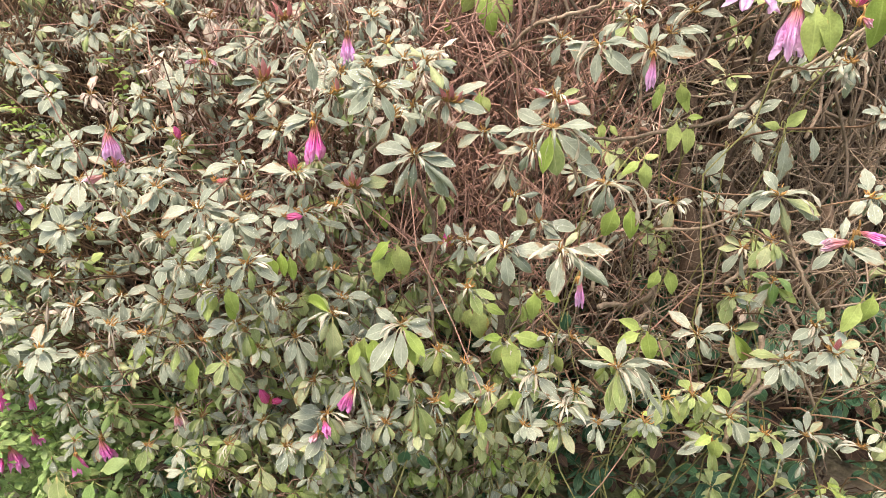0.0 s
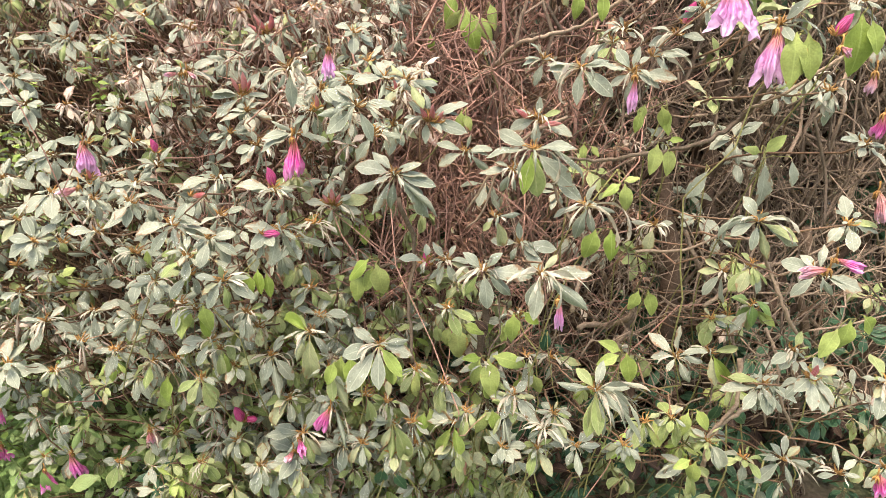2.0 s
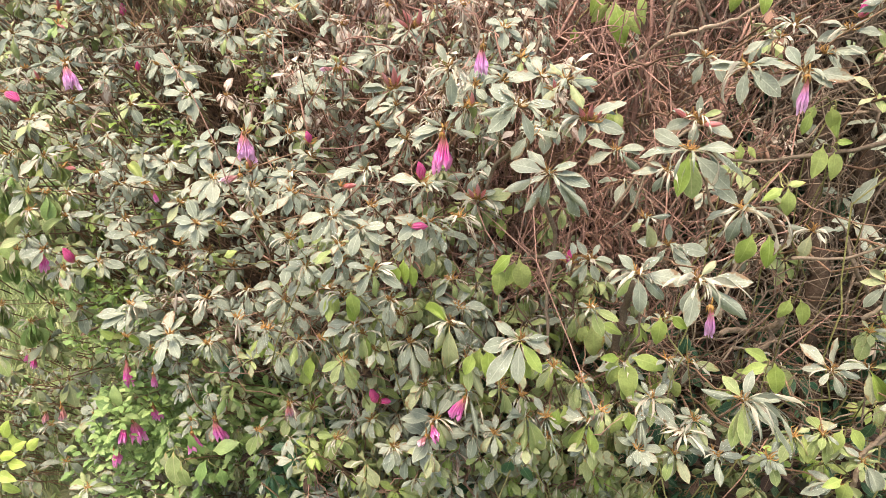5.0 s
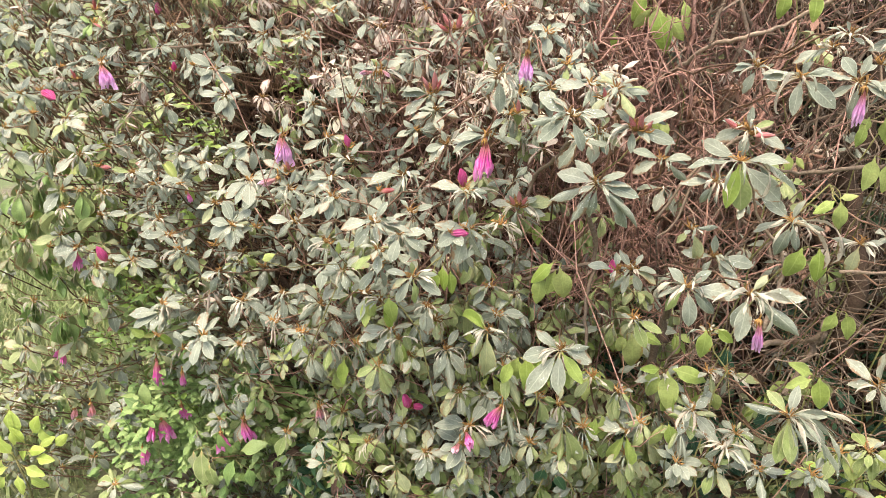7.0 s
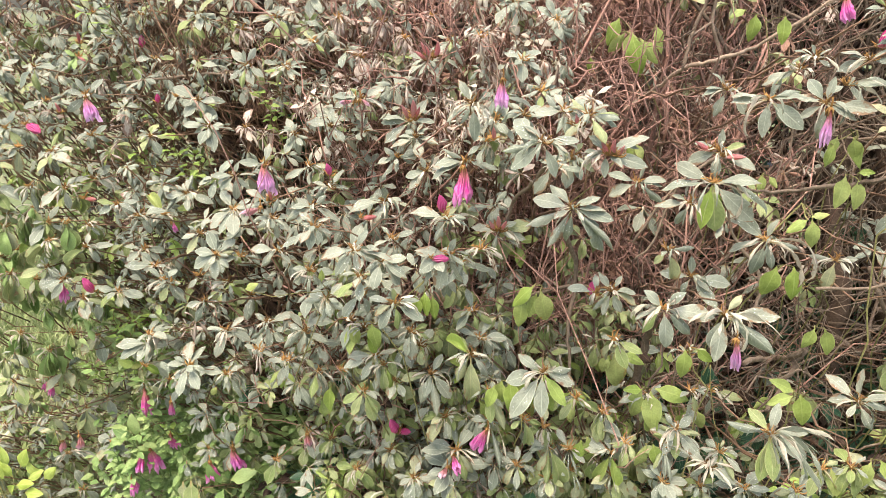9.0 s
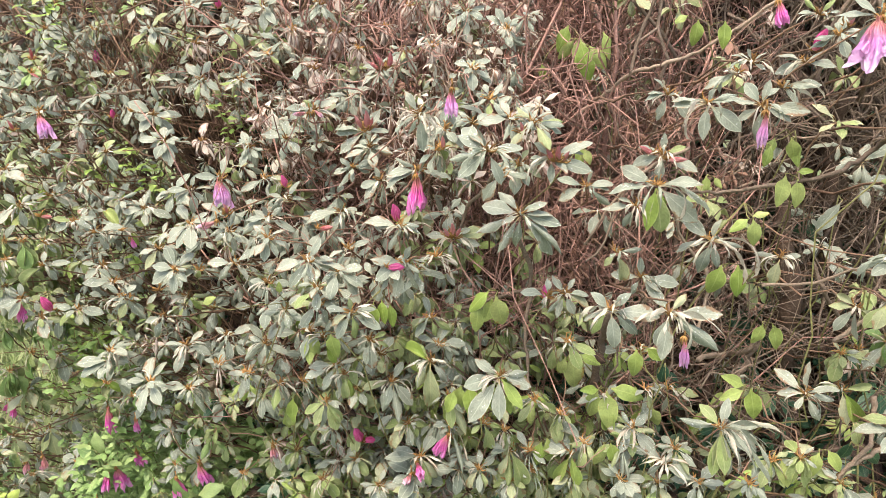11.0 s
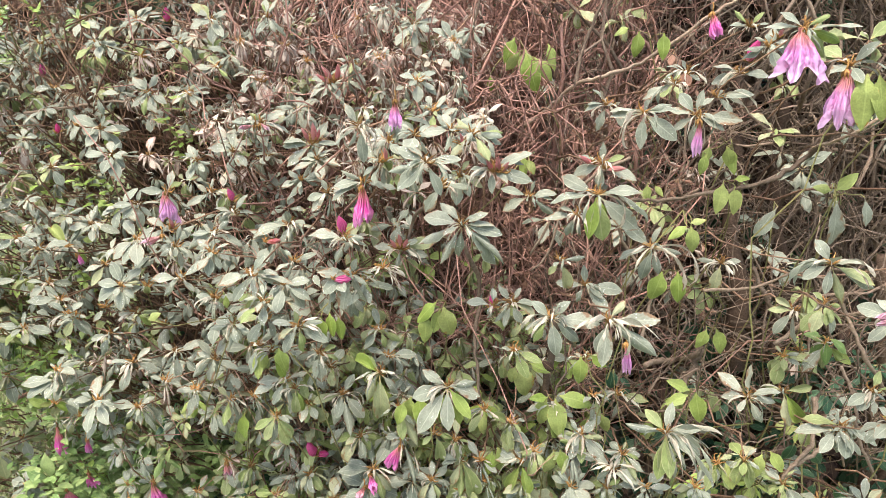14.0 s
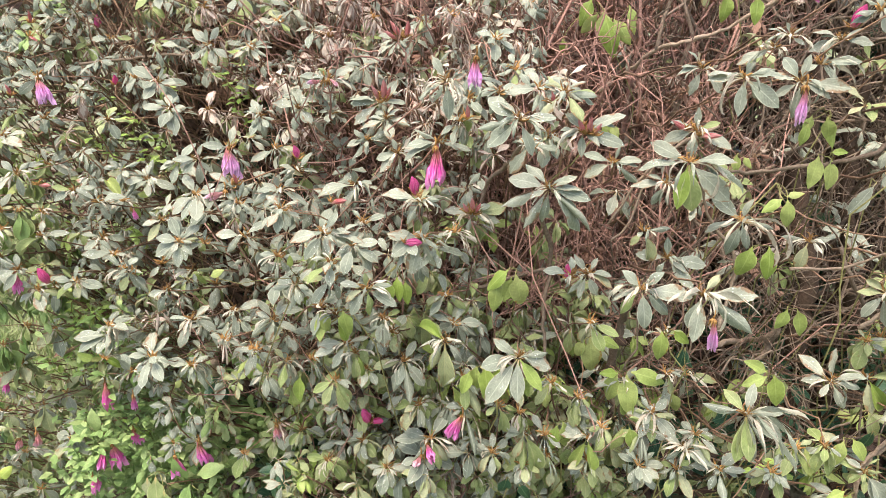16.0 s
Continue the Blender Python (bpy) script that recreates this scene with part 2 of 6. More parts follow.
# ---- mesh builders ----
def mesh_from(name, verts, faces, mat, uvs=None, smooth=True):
    me = bpy.data.meshes.new(name)
    me.from_pydata([tuple(v) for v in verts], [], faces)
    me.materials.append(mat)
    if uvs is not None:
        layer = me.uv_layers.new(name="UVMap")
        idx = np.empty(len(me.loops), dtype=np.int32)
        me.loops.foreach_get("vertex_index", idx)
        layer.data.foreach_set("uv", np.asarray(uvs, dtype=np.float32)[idx].ravel())
    if smooth:
        me.polygons.foreach_set("use_smooth", [True] * len(me.polygons))
    me.update()
    return me


def leaf_shape(rng, width=0.2, peak=1.15, droop=0.5, fold=0.25, curl=0.0, wave=0.04, twist=0.0, nu=8, nv=4, heart=False):
    """One leaf of length 1 along +y from its stalk at the origin, its upper side towards +z: vertices, faces and uvs."""
    us = np.linspace(0, 1, nu + 1)
    stalk = 0.09
    y = z = 0.0
    verts, uvs = [], []
    ph1, ph2 = rng.uniform(0, 6.28, 2)
    for i, u in enumerate(us):
        a = 0.12 - droop * u ** 1.2
        if i:
            y += math.cos(a) / nu
            z += math.sin(a) / nu
        k = max(0.0, (u - stalk) / (1 - stalk))
        if heart:
            w = width * (1 - (1 - k) ** 6) * (1 - k ** 1.6) ** 0.75 * 1.15
        else:
            w = width * max(0.0, math.sin(math.pi * k ** peak)) ** 0.85
        w = max(w, 0.012 if u < 0.999 else 0.002)
        ca, sa = math.cos(a), math.sin(a)
        tw = twist * u
        for j in range(nv + 1):
            v = -1 + 2 * j / nv
            if curl:
                q = v * curl
                dx, dz = w * math.sin(q) / curl, -w * (1 - math.cos(q)) / curl
            else:
                dx, dz = w * v, 0.0
            dz += fold * abs(v) * w + wave * abs(v) * math.sin(9 * u + (ph1 if v > 0 else ph2)) * (w / width)
            dx, dz = dx * math.cos(tw) - dz * math.sin(tw), dx * math.sin(tw) + dz * math.cos(tw)
            verts.append((dx, y - dz * sa, z + dz * ca))
            uvs.append((0.5 + v / 2, u))
    faces = []
    n = nv + 1
    for i in range(nu):
        for j in range(nv):
            faces.append((i * n + j, i * n + j + 1, (i + 1) * n + j + 1, (i + 1) * n + j))
    return np.array(verts), faces, uvs


RNG = np.random.default_rng(7)
FORMS = {
    "flat": [dict(width=RNG.uniform(0.19, 0.26), droop=RNG.uniform(0.1, 0.8), fold=RNG.uniform(0.02, 0.28), wave=0.035, peak=RNG.uniform(1.0, 1.25)) for _ in range(7)],
    "limp": [dict(width=RNG.uniform(0.17, 0.24), droop=RNG.uniform(0.6, 1.3), curl=RNG.uniform(0.7, 1.5), fold=0.0, wave=0.06, twist=RNG.uniform(-0.6, 0.6)) for _ in range(6)],
    "rolled": [dict(width=RNG.uniform(0.11, 0.17), droop=RNG.uniform(0.8, 2.0), curl=RNG.uniform(1.8, 2.7), fold=0.0, wave=0.05, twist=RNG.uniform(-1.2, 1.2)) for _ in range(6)],
    "folded": [dict(width=RNG.uniform(0.19, 0.25), droop=RNG.uniform(0.5, 1.3), fold=RNG.uniform(0.8, 1.8), wave=0.05, twist=RNG.uniform(-0.7, 0.7)) for _ in range(6)],
    "strip": [dict(width=RNG.uniform(0.032, 0.07), droop=RNG.uniform(1.2, 3.0), curl=RNG.uniform(0.7, 2.0), fold=0.0, wave=0.06, twist=RNG.uniform(-2.6, 2.6), nu=9, nv=2) for _ in range(8)],
    "heart": [dict(width=RNG.uniform(0.24, 0.31), droop=RNG.uniform(0.2, 0.9), fold=RNG.uniform(-0.1, 0.25), wave=0.05, heart=True, curl=c) for c in (0.0, 0.0, 0.7, 0.9)],
}
SHAPES = {k: [leaf_shape(RNG, **f) for f in v] for k, v in FORMS.items()}
THRIFT = np.random.default_rng(8)
# the same leaves with fewer faces: for the heaps near the face ("_mass") and deep in the hedge ("_far")
for k in list(FORMS):
    nu, nv = (6, 2) if k == "strip" else (6, 4) if k in ("limp", "rolled") else (5, 2)
    SHAPES[k + "_mass"] = [leaf_shape(THRIFT, **{**f, "nu": nu, "nv": nv}) for f in FORMS[k]]
    SHAPES[k + "_far"] = [leaf_shape(THRIFT, **{**f, "nu": 3, "nv": 2}) for f in FORMS[k]]
CACHE = {}


def leaf_mesh(form, i, mat):
    key = (form, i, mat)
    if key not in CACHE:
        v, f, uv = SHAPES[form][i]
        CACHE[key] = mesh_from("leaf", v, f, M[mat], uv)
    return CACHE[key]


def aim(d, up, loc=(0, 0, 0), scale=1.0):
    """The pose of a leaf that points along d, its upper side as near to up as that allows."""
    y = Vector(d).normalized()
    x = y.cross(Vector(up))
    if x.length < 1e-4:
        x = y.orthogonal()
    x.normalize()
    r = Matrix((x, y, x.cross(y))).transposed().to_4x4()
    return Matrix.Translation(loc) @ r @ Matrix.Scale(scale, 4)


def tube(points, radii, sides=5):
    """A tube along points, closed at both ends."""
    p = np.asarray(points, float)
    r = np.broadcast_to(np.asarray(radii, float), (len(p),))
    t = np.gradient(p, axis=0)
    t /= np.linalg.norm(t, axis=1)[:, None] + 1e-9
    ref = np.array([0.31, 0.87, 0.38])
    a = np.cross(t, ref)
    a /= np.linalg.norm(a, axis=1)[:, None] + 1e-9
    b = np.cross(t, a)
    ang = np.linspace(0, 2 * np.pi, sides, endpoint=False)
    ring = a[:, None, :] * np.cos(ang)[None, :, None] + b[:, None, :] * np.sin(ang)[None, :, None]
    v = (p[:, None, :] + ring * r[:, None, None]).reshape(-1, 3)
    f = [(i * sides + j, i * sides + (j + 1) % sides, (i + 1) * sides + (j + 1) % sides, (i + 1) * sides + j) for i in range(len(p) - 1) for j in range(sides)]
    f.append(tuple(range(sides - 1, -1, -1)))
    f.append(tuple((len(p) - 1) * sides + j for j in range(sides)))
    return v, f


class Heap:
    """Gathers many small pieces into one mesh."""

    def __init__(self):
        self.v, self.f, self.uv, self.n = [], [], [], 0

    def add(self, v, f, uv=None):
        self.v.append(np.asarray(v))
        self.f.extend([tuple(i + self.n for i in q) for q in f])
        self.uv.extend(uv if uv is not None else [(0.5, 0.5)] * len(v))
        self.n += len(v)

    def add_leaf(self, form, i, m):
        v, f, uv = SHAPES[form][i]
        a = np.array(m)
        self.add(v @ a[:3, :3].T + a[:3, 3], f, uv)

    def mesh(self, name, mat):
        return mesh_from(name, np.concatenate(self.v), self.f, mat, self.uv)


def bent(rng, a, b, bow=0.1, n=7, rough=0.02):
    """A crooked line from a to b."""
    a, b = np.asarray(a, float), np.asarray(b, float)
    s = np.linspace(0, 1, n)[:, None]
    side = rng.normal(size=3) * bow * np.linalg.norm(b - a)
    jit = rng.normal(size=(n, 3)) * rough * np.linalg.norm(b - a)
    jit[0] = jit[-1] = 0
    return a + (b - a) * s + side * np.sin(np.pi * s) + jit


def part(name, data, parent, world_at, label="", rot=None):
    """Links one mesh under a thing or a part, at a place in the world; parents are never turned or scaled unless they are the last level."""
    ob = new(name, data)
    ob.parent = parent
    base = Vector((0, 0, 0))
    q = parent
    while q is not None:
        base += q.location
        q = q.parent
    if rot is None:
        ob.location = Vector(world_at) - base
    else:
        ob.matrix_basis = Matrix.Translation(Vector(world_at) - base) @ rot
    if label:
        ob["label"] = label
    return ob


def thing(name, at, label, category, group=""):
    ob = new(name)
    ob.empty_display_size = 0.05
    ob.location = at
    return tagged(ob, label, category, group)


# ---- parts of the azalea ----
def core_mesh(rng):
    """The rusty heart of a rosette: leaf bases and bud scales round a short stem."""
    h = Heap()
    for k in range(9):
        a, e = rng.uniform(0, 6.28), rng.uniform(0.2, 1.2)
        d = np.array([math.cos(a) * math.cos(e), math.sin(a) * math.cos(e), math.sin(e)])
        tip = d * rng.uniform(0.008, 0.016)
        v, f = tube(bent(rng, (0, 0, 0), tip, 0.15, 4), [0.0009, 0.0011, 0.0009, 0.0003], 4)
        h.add(v, f)
    return h.mesh("rosette_core", M["core"])


def tuft_mesh(rng, mat):
    """Young leaves that shrivelled into narrow arching strips; length 1."""
    h = Heap()
    for k in range(rng.integers(9, 15)):
        a = rng.uniform(0, 6.28)
        d = Vector((math.cos(a), math.sin(a) - 0.5, rng.uniform(-0.7, 0.7)))
        h.add_leaf("strip", int(rng.integers(8)), aim(d, (0, 0, 1), (0, 0, 0), rng.uniform(0.5, 1.05)))
    return h.mesh("shrivelled_leaves", M[mat])


CORES = [core_mesh(RNG) for _ in range(4)]
TUFTS = {m: [tuft_mesh(RNG, m) for _ in range(5)] for m in ("grey_mass", "olive_mass", "tan_mass", "cream_mass")}


def rosette_leaves(rng, size, n, axis, hang, limp, up_lo=0.05, up_hi=0.75, soft="limp"):
    """Poses of the leaves of one rosette round its axis: rows of form, number and pose."""
    axis = Vector(axis).normalized()
    x = axis.orthogonal().normalized()
    y = axis.cross(x)
    spin = rng.uniform(0, 6.28)
    rows = []
    for k in range(n):
        a = spin + 2 * math.pi * k / n + rng.normal() * 0.42
        inner = (k % 3) / 3
        e = up_lo + (up_hi - up_lo) * inner + rng.normal() * 0.12
        d = (x * math.cos(a) + y * math.sin(a)) * math.cos(e) + axis * math.sin(e)
        h = min(0.95, max(0.0, hang + rng.normal() * 0.18))
        d = (d * (1 - h) + Vector((0, -0.05, -1)) * h).normalized()
        form = soft if rng.random() < limp else "flat"
        up = axis * (1 - 0.5 * h) + (x * math.cos(a) + y * math.sin(a)) * h
        rows.append((form, int(rng.integers(len(SHAPES[form]))), aim(d, up, d * 0.004, size * rng.uniform(0.5, 1.1))))
    return rows


COUNT = [0]


def rosette(shrub, x, y, z, size=0.045, n=7, hang=0.15, limp=0.25, mat="grey", tuft=0.6, axis=(0.0, -0.55, 0.85), odd=0.0, odd_mat="olive"):
    """A whorl of leaves at a twig's tip: leaf objects round a rusty core, with a tuft of shrivelled young leaves."""
    COUNT[0] += 1
    rng = np.random.default_rng(1000 + COUNT[0])
    ax = Vector(axis) + Vector(rng.normal(size=3) * 0.18)
    c = part("leaf_rosette", CORES[rng.integers(4)], shrub, (x, y, z))
    if mat == "tan":
        hang += 0.25
    for form, i, m in rosette_leaves(rng, size, n, ax, hang, limp, soft={"tan": "rolled", "olive": "folded"}.get(mat, "limp")):
        mm = odd_mat if rng.random() < odd else mat
        ob = new("leaf", leaf_mesh(form, i, mm))
        ob.parent = c
        ob.matrix_basis = m
    if n >= 7:
        for form, i, m in rosette_leaves(rng, size * 0.58, n // 2 + 1, ax, hang * 0.6, limp + 0.2, 0.35, 1.15):
            ob = new("leaf", leaf_mesh(form, i, odd_mat if rng.random() < odd else mat))
            ob.parent = c
            ob.matrix_basis = Matrix.Translation(ax.normalized() * 0.004) @ m
    if tuft:
        tm = {"grey": "cream_mass" if rng.random() < 0.75 else "grey_mass", "olive": "olive_mass" if rng.random() < 0.5 else "cream_mass", "tan": "tan_mass"}[mat]
        ob = new("shrivelled_leaves", TUFTS[tm][rng.integers(5)])
        ob.parent = c
        ob.matrix_basis = pose(0, 0, 0.002, rng.normal() * 15, rng.normal() * 15, rng.uniform(0, 360)) @ Matrix.Scale(size * (0.4 + 0.75 * tuft), 4)
    twig_to(rng, (x, y, z))
    CLEAR.append((x, y, z, 0.03))

LEAF_KINDS = {
    "g": (("flat", "flat", "flat", "limp"), "grey"), "n": (("flat",), "grey"), "h": (("limp",), "grey"), "o": (("folded", "flat", "limp"), "olive"), "y": (("flat", "folded", "limp"), "lime"),
    "s": (("strip",), "cream"), "d": (("rolled",), "grey"), "p": (("rolled",), "tan"),
}


def whorl(shrub, x, y, z, leaves):
    """A whorl whose leaves are told one by one: their kind, then how far the tip lies aside of and above the heart, in millimetres.
    g: open, n: seen on edge, h: limp, o: wilting, y: yellowing, s: shrivelled strip, d: rolled, p: rolled and tan."""
    COUNT[0] += 1
    rng = np.random.default_rng(12000 + COUNT[0])
    c = part("leaf_rosette", CORES[rng.integers(4)], shrub, (x, y, z))
    out = Vector((-x, -y, 1.28 - z)).normalized()
    side = Vector((0, 0, 1)).cross(out).normalized()
    high = out.cross(side)
    rows = [(q.split()[0], float(q.split()[1]) / 1000, float(q.split()[2]) / 1000) for q in leaves.split(",") if q.strip()]
    usual = max([0.026] + [0.85 * math.hypot(a, b) for k, a, b in rows if k in "gnoy"])
    for k in range(4):
        rows.append(("s", rng.normal() * 0.4 * usual, (rng.normal() * 0.35 - 0.2) * usual))
    for k, a, b in rows:
        forms, mat = LEAF_KINDS[k]
        flat = max(0.006, math.hypot(a, b))
        ln = flat * 1.04 if k in "sdp" else max(flat, 0.64 * usual)
        d = side * a + high * b + out * math.sqrt(max(0.0, ln * ln - flat * flat))
        if k == "n":
            up = Vector((0, 0, 1)) + out * 0.45 if abs(a) > 0.6 * abs(b) else side * rng.choice((-0.8, 0.8)) + out * 0.6
        else:
            up = out * 0.85 + Vector((0, 0, 0.45))
        up = up + Vector(rng.normal(size=3) * 0.16)
        if k == "g" and rng.random() < 0.06:
            mat = "olive"
        if k == "y" and rng.random() < 0.4:
            mat = "olive"
        if k == "s" and rng.random() < 0.35:
            mat = "grey"
        for _k in range(2 if k == "s" else 1):
            e = d
            broad = 0.84
            if k == "s":
                # strips arch outwards and then hang; those that rise lean out at the tip
                e = side * a + out * (0.5 * abs(b) + 0.15 * flat) + Vector((0, 0, 0.2 * flat if b < 0 else b)) + Vector(rng.normal(size=3) * 0.2 * flat)
                up = Vector((0, 0, 1)) + out * 0.25 if b < 0.4 * flat else -out
                ln = flat * rng.uniform(1.05, 1.45)
                broad = min(1.4, 0.0016 / (0.05 * ln))
            form = forms[int(rng.integers(len(forms)))]
            ob = new("leaf", leaf_mesh(form, int(rng.integers(len(SHAPES[form]))), mat))
            ob.parent = c
            ob.matrix_basis = aim(e, up, e.normalized() * 0.003, ln) @ Matrix.Diagonal((broad, 1, 1, 1))
    twig_to(rng, (x, y, z))
    CLEAR.append((x, y, z, 0.034))


TIPS = []
CLEAR = []


def twig_to(rng, tip):
    TIPS.append(tuple(tip))


def corolla_mesh(rng, mat, open_=0.5, pleats=5):
    """A spent trumpet flower of length 1 that hangs along -z: narrow tube, crumpled pleated skirt, uneven lobes."""
    nu, nt = 20, 60
    ph = rng.uniform(0, 6.28, 4)
    verts, uvs = [], []
    lobes = [rng.uniform(-0.14, 0.1) for _ in range(pleats)]
    for i in range(nu + 1):
        u = i / nu
        r0 = 0.05 + (0.17 + 0.22 * open_) * max(0, (u - 0.1) / 0.9) ** 0.75
        if u > 0.72:
            r0 *= 1 - (1.0 - open_) * ((u - 0.72) / 0.28) ** 1.4 * 0.6
        for j in range(nt + 1):
            th = 2 * math.pi * j / nt
            cp = math.cos(pleats * th + ph[0])
            deep = 0.1 + 0.4 * u
            r = r0 * (1 + deep * cp * 0.55 + 0.2 * u * math.sin(8 * th + 3 * u + ph[1]) + 0.14 * math.sqrt(u) * math.sin(14 * th + 7 * u + ph[2]))
            r *= 1 + 0.3 * u * noise.noise((2.2 * math.cos(th) + ph[0], 2.2 * math.sin(th), 5 * u + ph[1])) + 0.16 * u * noise.noise((6 * math.cos(th), 6 * math.sin(th) + ph[2], 11 * u))
            lob = lobes[int(((pleats * th + ph[0]) / (2 * math.pi) + 0.5) % pleats)]
            zz = -u * (1 + (lob + (0.06 + 0.16 * open_) * cp + 0.03 * math.sin(17 * th + ph[2])) * u ** 4) + 0.02 * math.sin(4 * th + 9 * u + ph[3])
            bend = 0.10 * math.sin(2.2 * u + ph[1])
            verts.append((r * math.cos(th) + bend, r * math.sin(th) * 0.8, zz))
            uvs.append((j / nt, u))
    n = nt + 1
    faces = [(i * n + j, i * n + j + 1, (i + 1) * n + j + 1, (i + 1) * n + j) for i in range(nu) for j in range(nt)]
    return mesh_from("corolla", verts, faces, M[mat], uvs)


def bud_mesh(rng, mat):
    """A furled bud of length 1 along +z: a twisted, pleated spindle."""
    nu, nt = 9, 15
    tw = rng.uniform(0.8, 1.8)
    fat = rng.uniform(0.19, 0.24) if mat == "bud_pink" else rng.uniform(0.10, 0.135)
    verts, uvs = [], []
    for i in range(nu + 1):
        u = i / nu
        r0 = fat * max(0.03, math.sin(math.pi * min(1, 0.1 + 0.9 * u)) ** 0.8)
        for j in range(nt + 1):
            th = 2 * math.pi * j / nt
            r = r0 * (1 + 0.2 * math.cos(5 * th + tw * 3 * u))
            verts.append((r * math.cos(th) + 0.06 * math.sin(3 * u), r * math.sin(th), u))
            uvs.append((j / nt, u))
    n = nt + 1
    faces = [(i * n + j, i * n + j + 1, (i + 1) * n + j + 1, (i + 1) * n + j) for i in range(nu) for j in range(nt)]
    return mesh_from("petals", verts, faces, M[mat], uvs)


def calyx_mesh(rng, length):
    """A stalk with five short sepals, and a thread-like style; the flower hangs from the origin."""
    h = Heap()
    v, f = tube([(0, 0, length), (0.001, 0, length * 0.5), (0, 0, 0)], [0.0011, 0.001, 0.0014], 5)
    h.add(v, f)
    for k in range(5):
        a = k * 1.2566 + rng.uniform(0, 0.4)
        v, f = tube([(0, 0, 0.001), (0.003 * math.cos(a), 0.003 * math.sin(a), -0.002), (0.004 * math.cos(a), 0.004 * math.sin(a), -0.009)], [0.0013, 0.0014, 0.0003], 4)
        h.add(v, f)
    return h.mesh("flower_stalk", M["core"])


COROLLAS = {k: [corolla_mesh(RNG, m, o) for o in opens] for k, m, opens in (
    ("magenta", "magenta", (0.15, 0.3, 0.45, 0.6)), ("violet", "violet", (0.35, 0.5, 0.8, 1.0)), ("rose", "rose", (0.0, 0.15, 0.2, 0.3)))}
BUDS = {k: [bud_mesh(RNG, m) for _ in range(3)] for k, m in (("magenta", "bud_pink"), ("rose", "bud_red"))}
STALKS = [calyx_mesh(RNG, 0.012) for _ in range(3)]


def flower(shrub, x, y, z, size=0.05, mat="magenta", form=1, lean=(0.0, 0.0), wide=1.0):
    """A faded flower that hangs from its stalk at (x, y, z)."""
    CLEAR.append((x, y, z - size * 0.5, size * 0.75))
    COUNT[0] += 1
    rng = np.random.default_rng(3000 + COUNT[0])
    label = {"magenta": "limp magenta flower, closed and hanging", "violet": "faded violet-pink flower, wilted and hanging", "rose": "withered reddish flower"}[mat]
    s = part("flower", STALKS[rng.integers(3)], shrub, (x, y, z), label)
    ob = new("corolla", COROLLAS[mat][form])
    ob.parent = s
    ob.matrix_basis = pose(0, 0, 0, lean[0], lean[1], rng.uniform(0, 360)) @ Matrix.Diagonal((size * wide, size * wide, size, 1))


def bud(shrub, x, y, z, size=0.028, mat="rose", aim_at=(0.0, -0.4, 0.9)):
    """A furled flower bud that points along aim_at."""
    CLEAR.append((x, y, z, 0.03))
    COUNT[0] += 1
    rng = np.random.default_rng(4000 + COUNT[0])
    s = part("flower_bud", CORES[rng.integers(4)], shrub, (x, y, z), "furled pink-red flower bud")
    ob = new("petals", BUDS[mat][rng.integers(3)])
    ob.parent = s
    ob.matrix_basis = Vector(aim_at).to_track_quat("Z", "Y").to_matrix().to_4x4() @ Matrix.Scale(size, 4)


def branch(shrub, points, radius, mat="branch"):
    """A limb through the points, tapered, knobbly and slightly crooked."""
    COUNT[0] += 1
    rng = np.random.default_rng(5000 + COUNT[0])
    p = np.array(points)
    s = np.linspace(0, len(p) - 1, 6 * (len(p) - 1) + 1)
    i = np.minimum(s.astype(int), len(p) - 2)
    u = (s - i)[:, None]
    q = np.concatenate([[2 * p[0] - p[1]], p, [2 * p[-1] - p[-2]]])
    a, b, c, d = q[i], q[i + 1], q[i + 2], q[i + 3]
    line = 0.5 * (2 * b + (c - a) * u + (2 * a - 5 * b + 4 * c - d) * u ** 2 + (3 * b - a - 3 * c + d) * u ** 3)
    line += rng.normal(size=line.shape) * radius * 0.35
    r = radius * np.linspace(1.1, 0.75, len(line)) * rng.uniform(0.85, 1.2, len(line))
    v, f = tube(line - p[0], r, 8)
    part("branch", mesh_from("branch", v, f, M[mat]), shrub, p[0])


def vine(x, y, z):
    """A climbing vine: a thin crooked stem that comes up from behind; its leaves are hung on it one by one."""
    COUNT[0] += 1
    rng = np.random.default_rng(6000 + COUNT[0])
    foot = Vector((x + rng.uniform(-0.12, 0.12), y + rng.uniform(0.15, 0.3), 0.0))
    ob = thing("climbing_vine", foot, "climbing vine with lime-green limp leaves among the azaleas", "vine", "vines in the hedge")
    end = np.array([x, y, z]) - np.array(foot)
    mid = end * 0.6 + np.array([rng.uniform(-0.05, 0.05), 0.03, 0.0])
    line = np.concatenate([bent(rng, (0, 0, 0), mid, 0.08, 8), bent(rng, mid, end, 0.1, 8)[1:]])
    v, f = tube(line, np.linspace(0.0016, 0.0009, len(line)), 5)
    part("stem", mesh_from("stem", v, f, M["green_stem"]), ob, foot)
    ob["node"] = (x, y, z)
    return ob


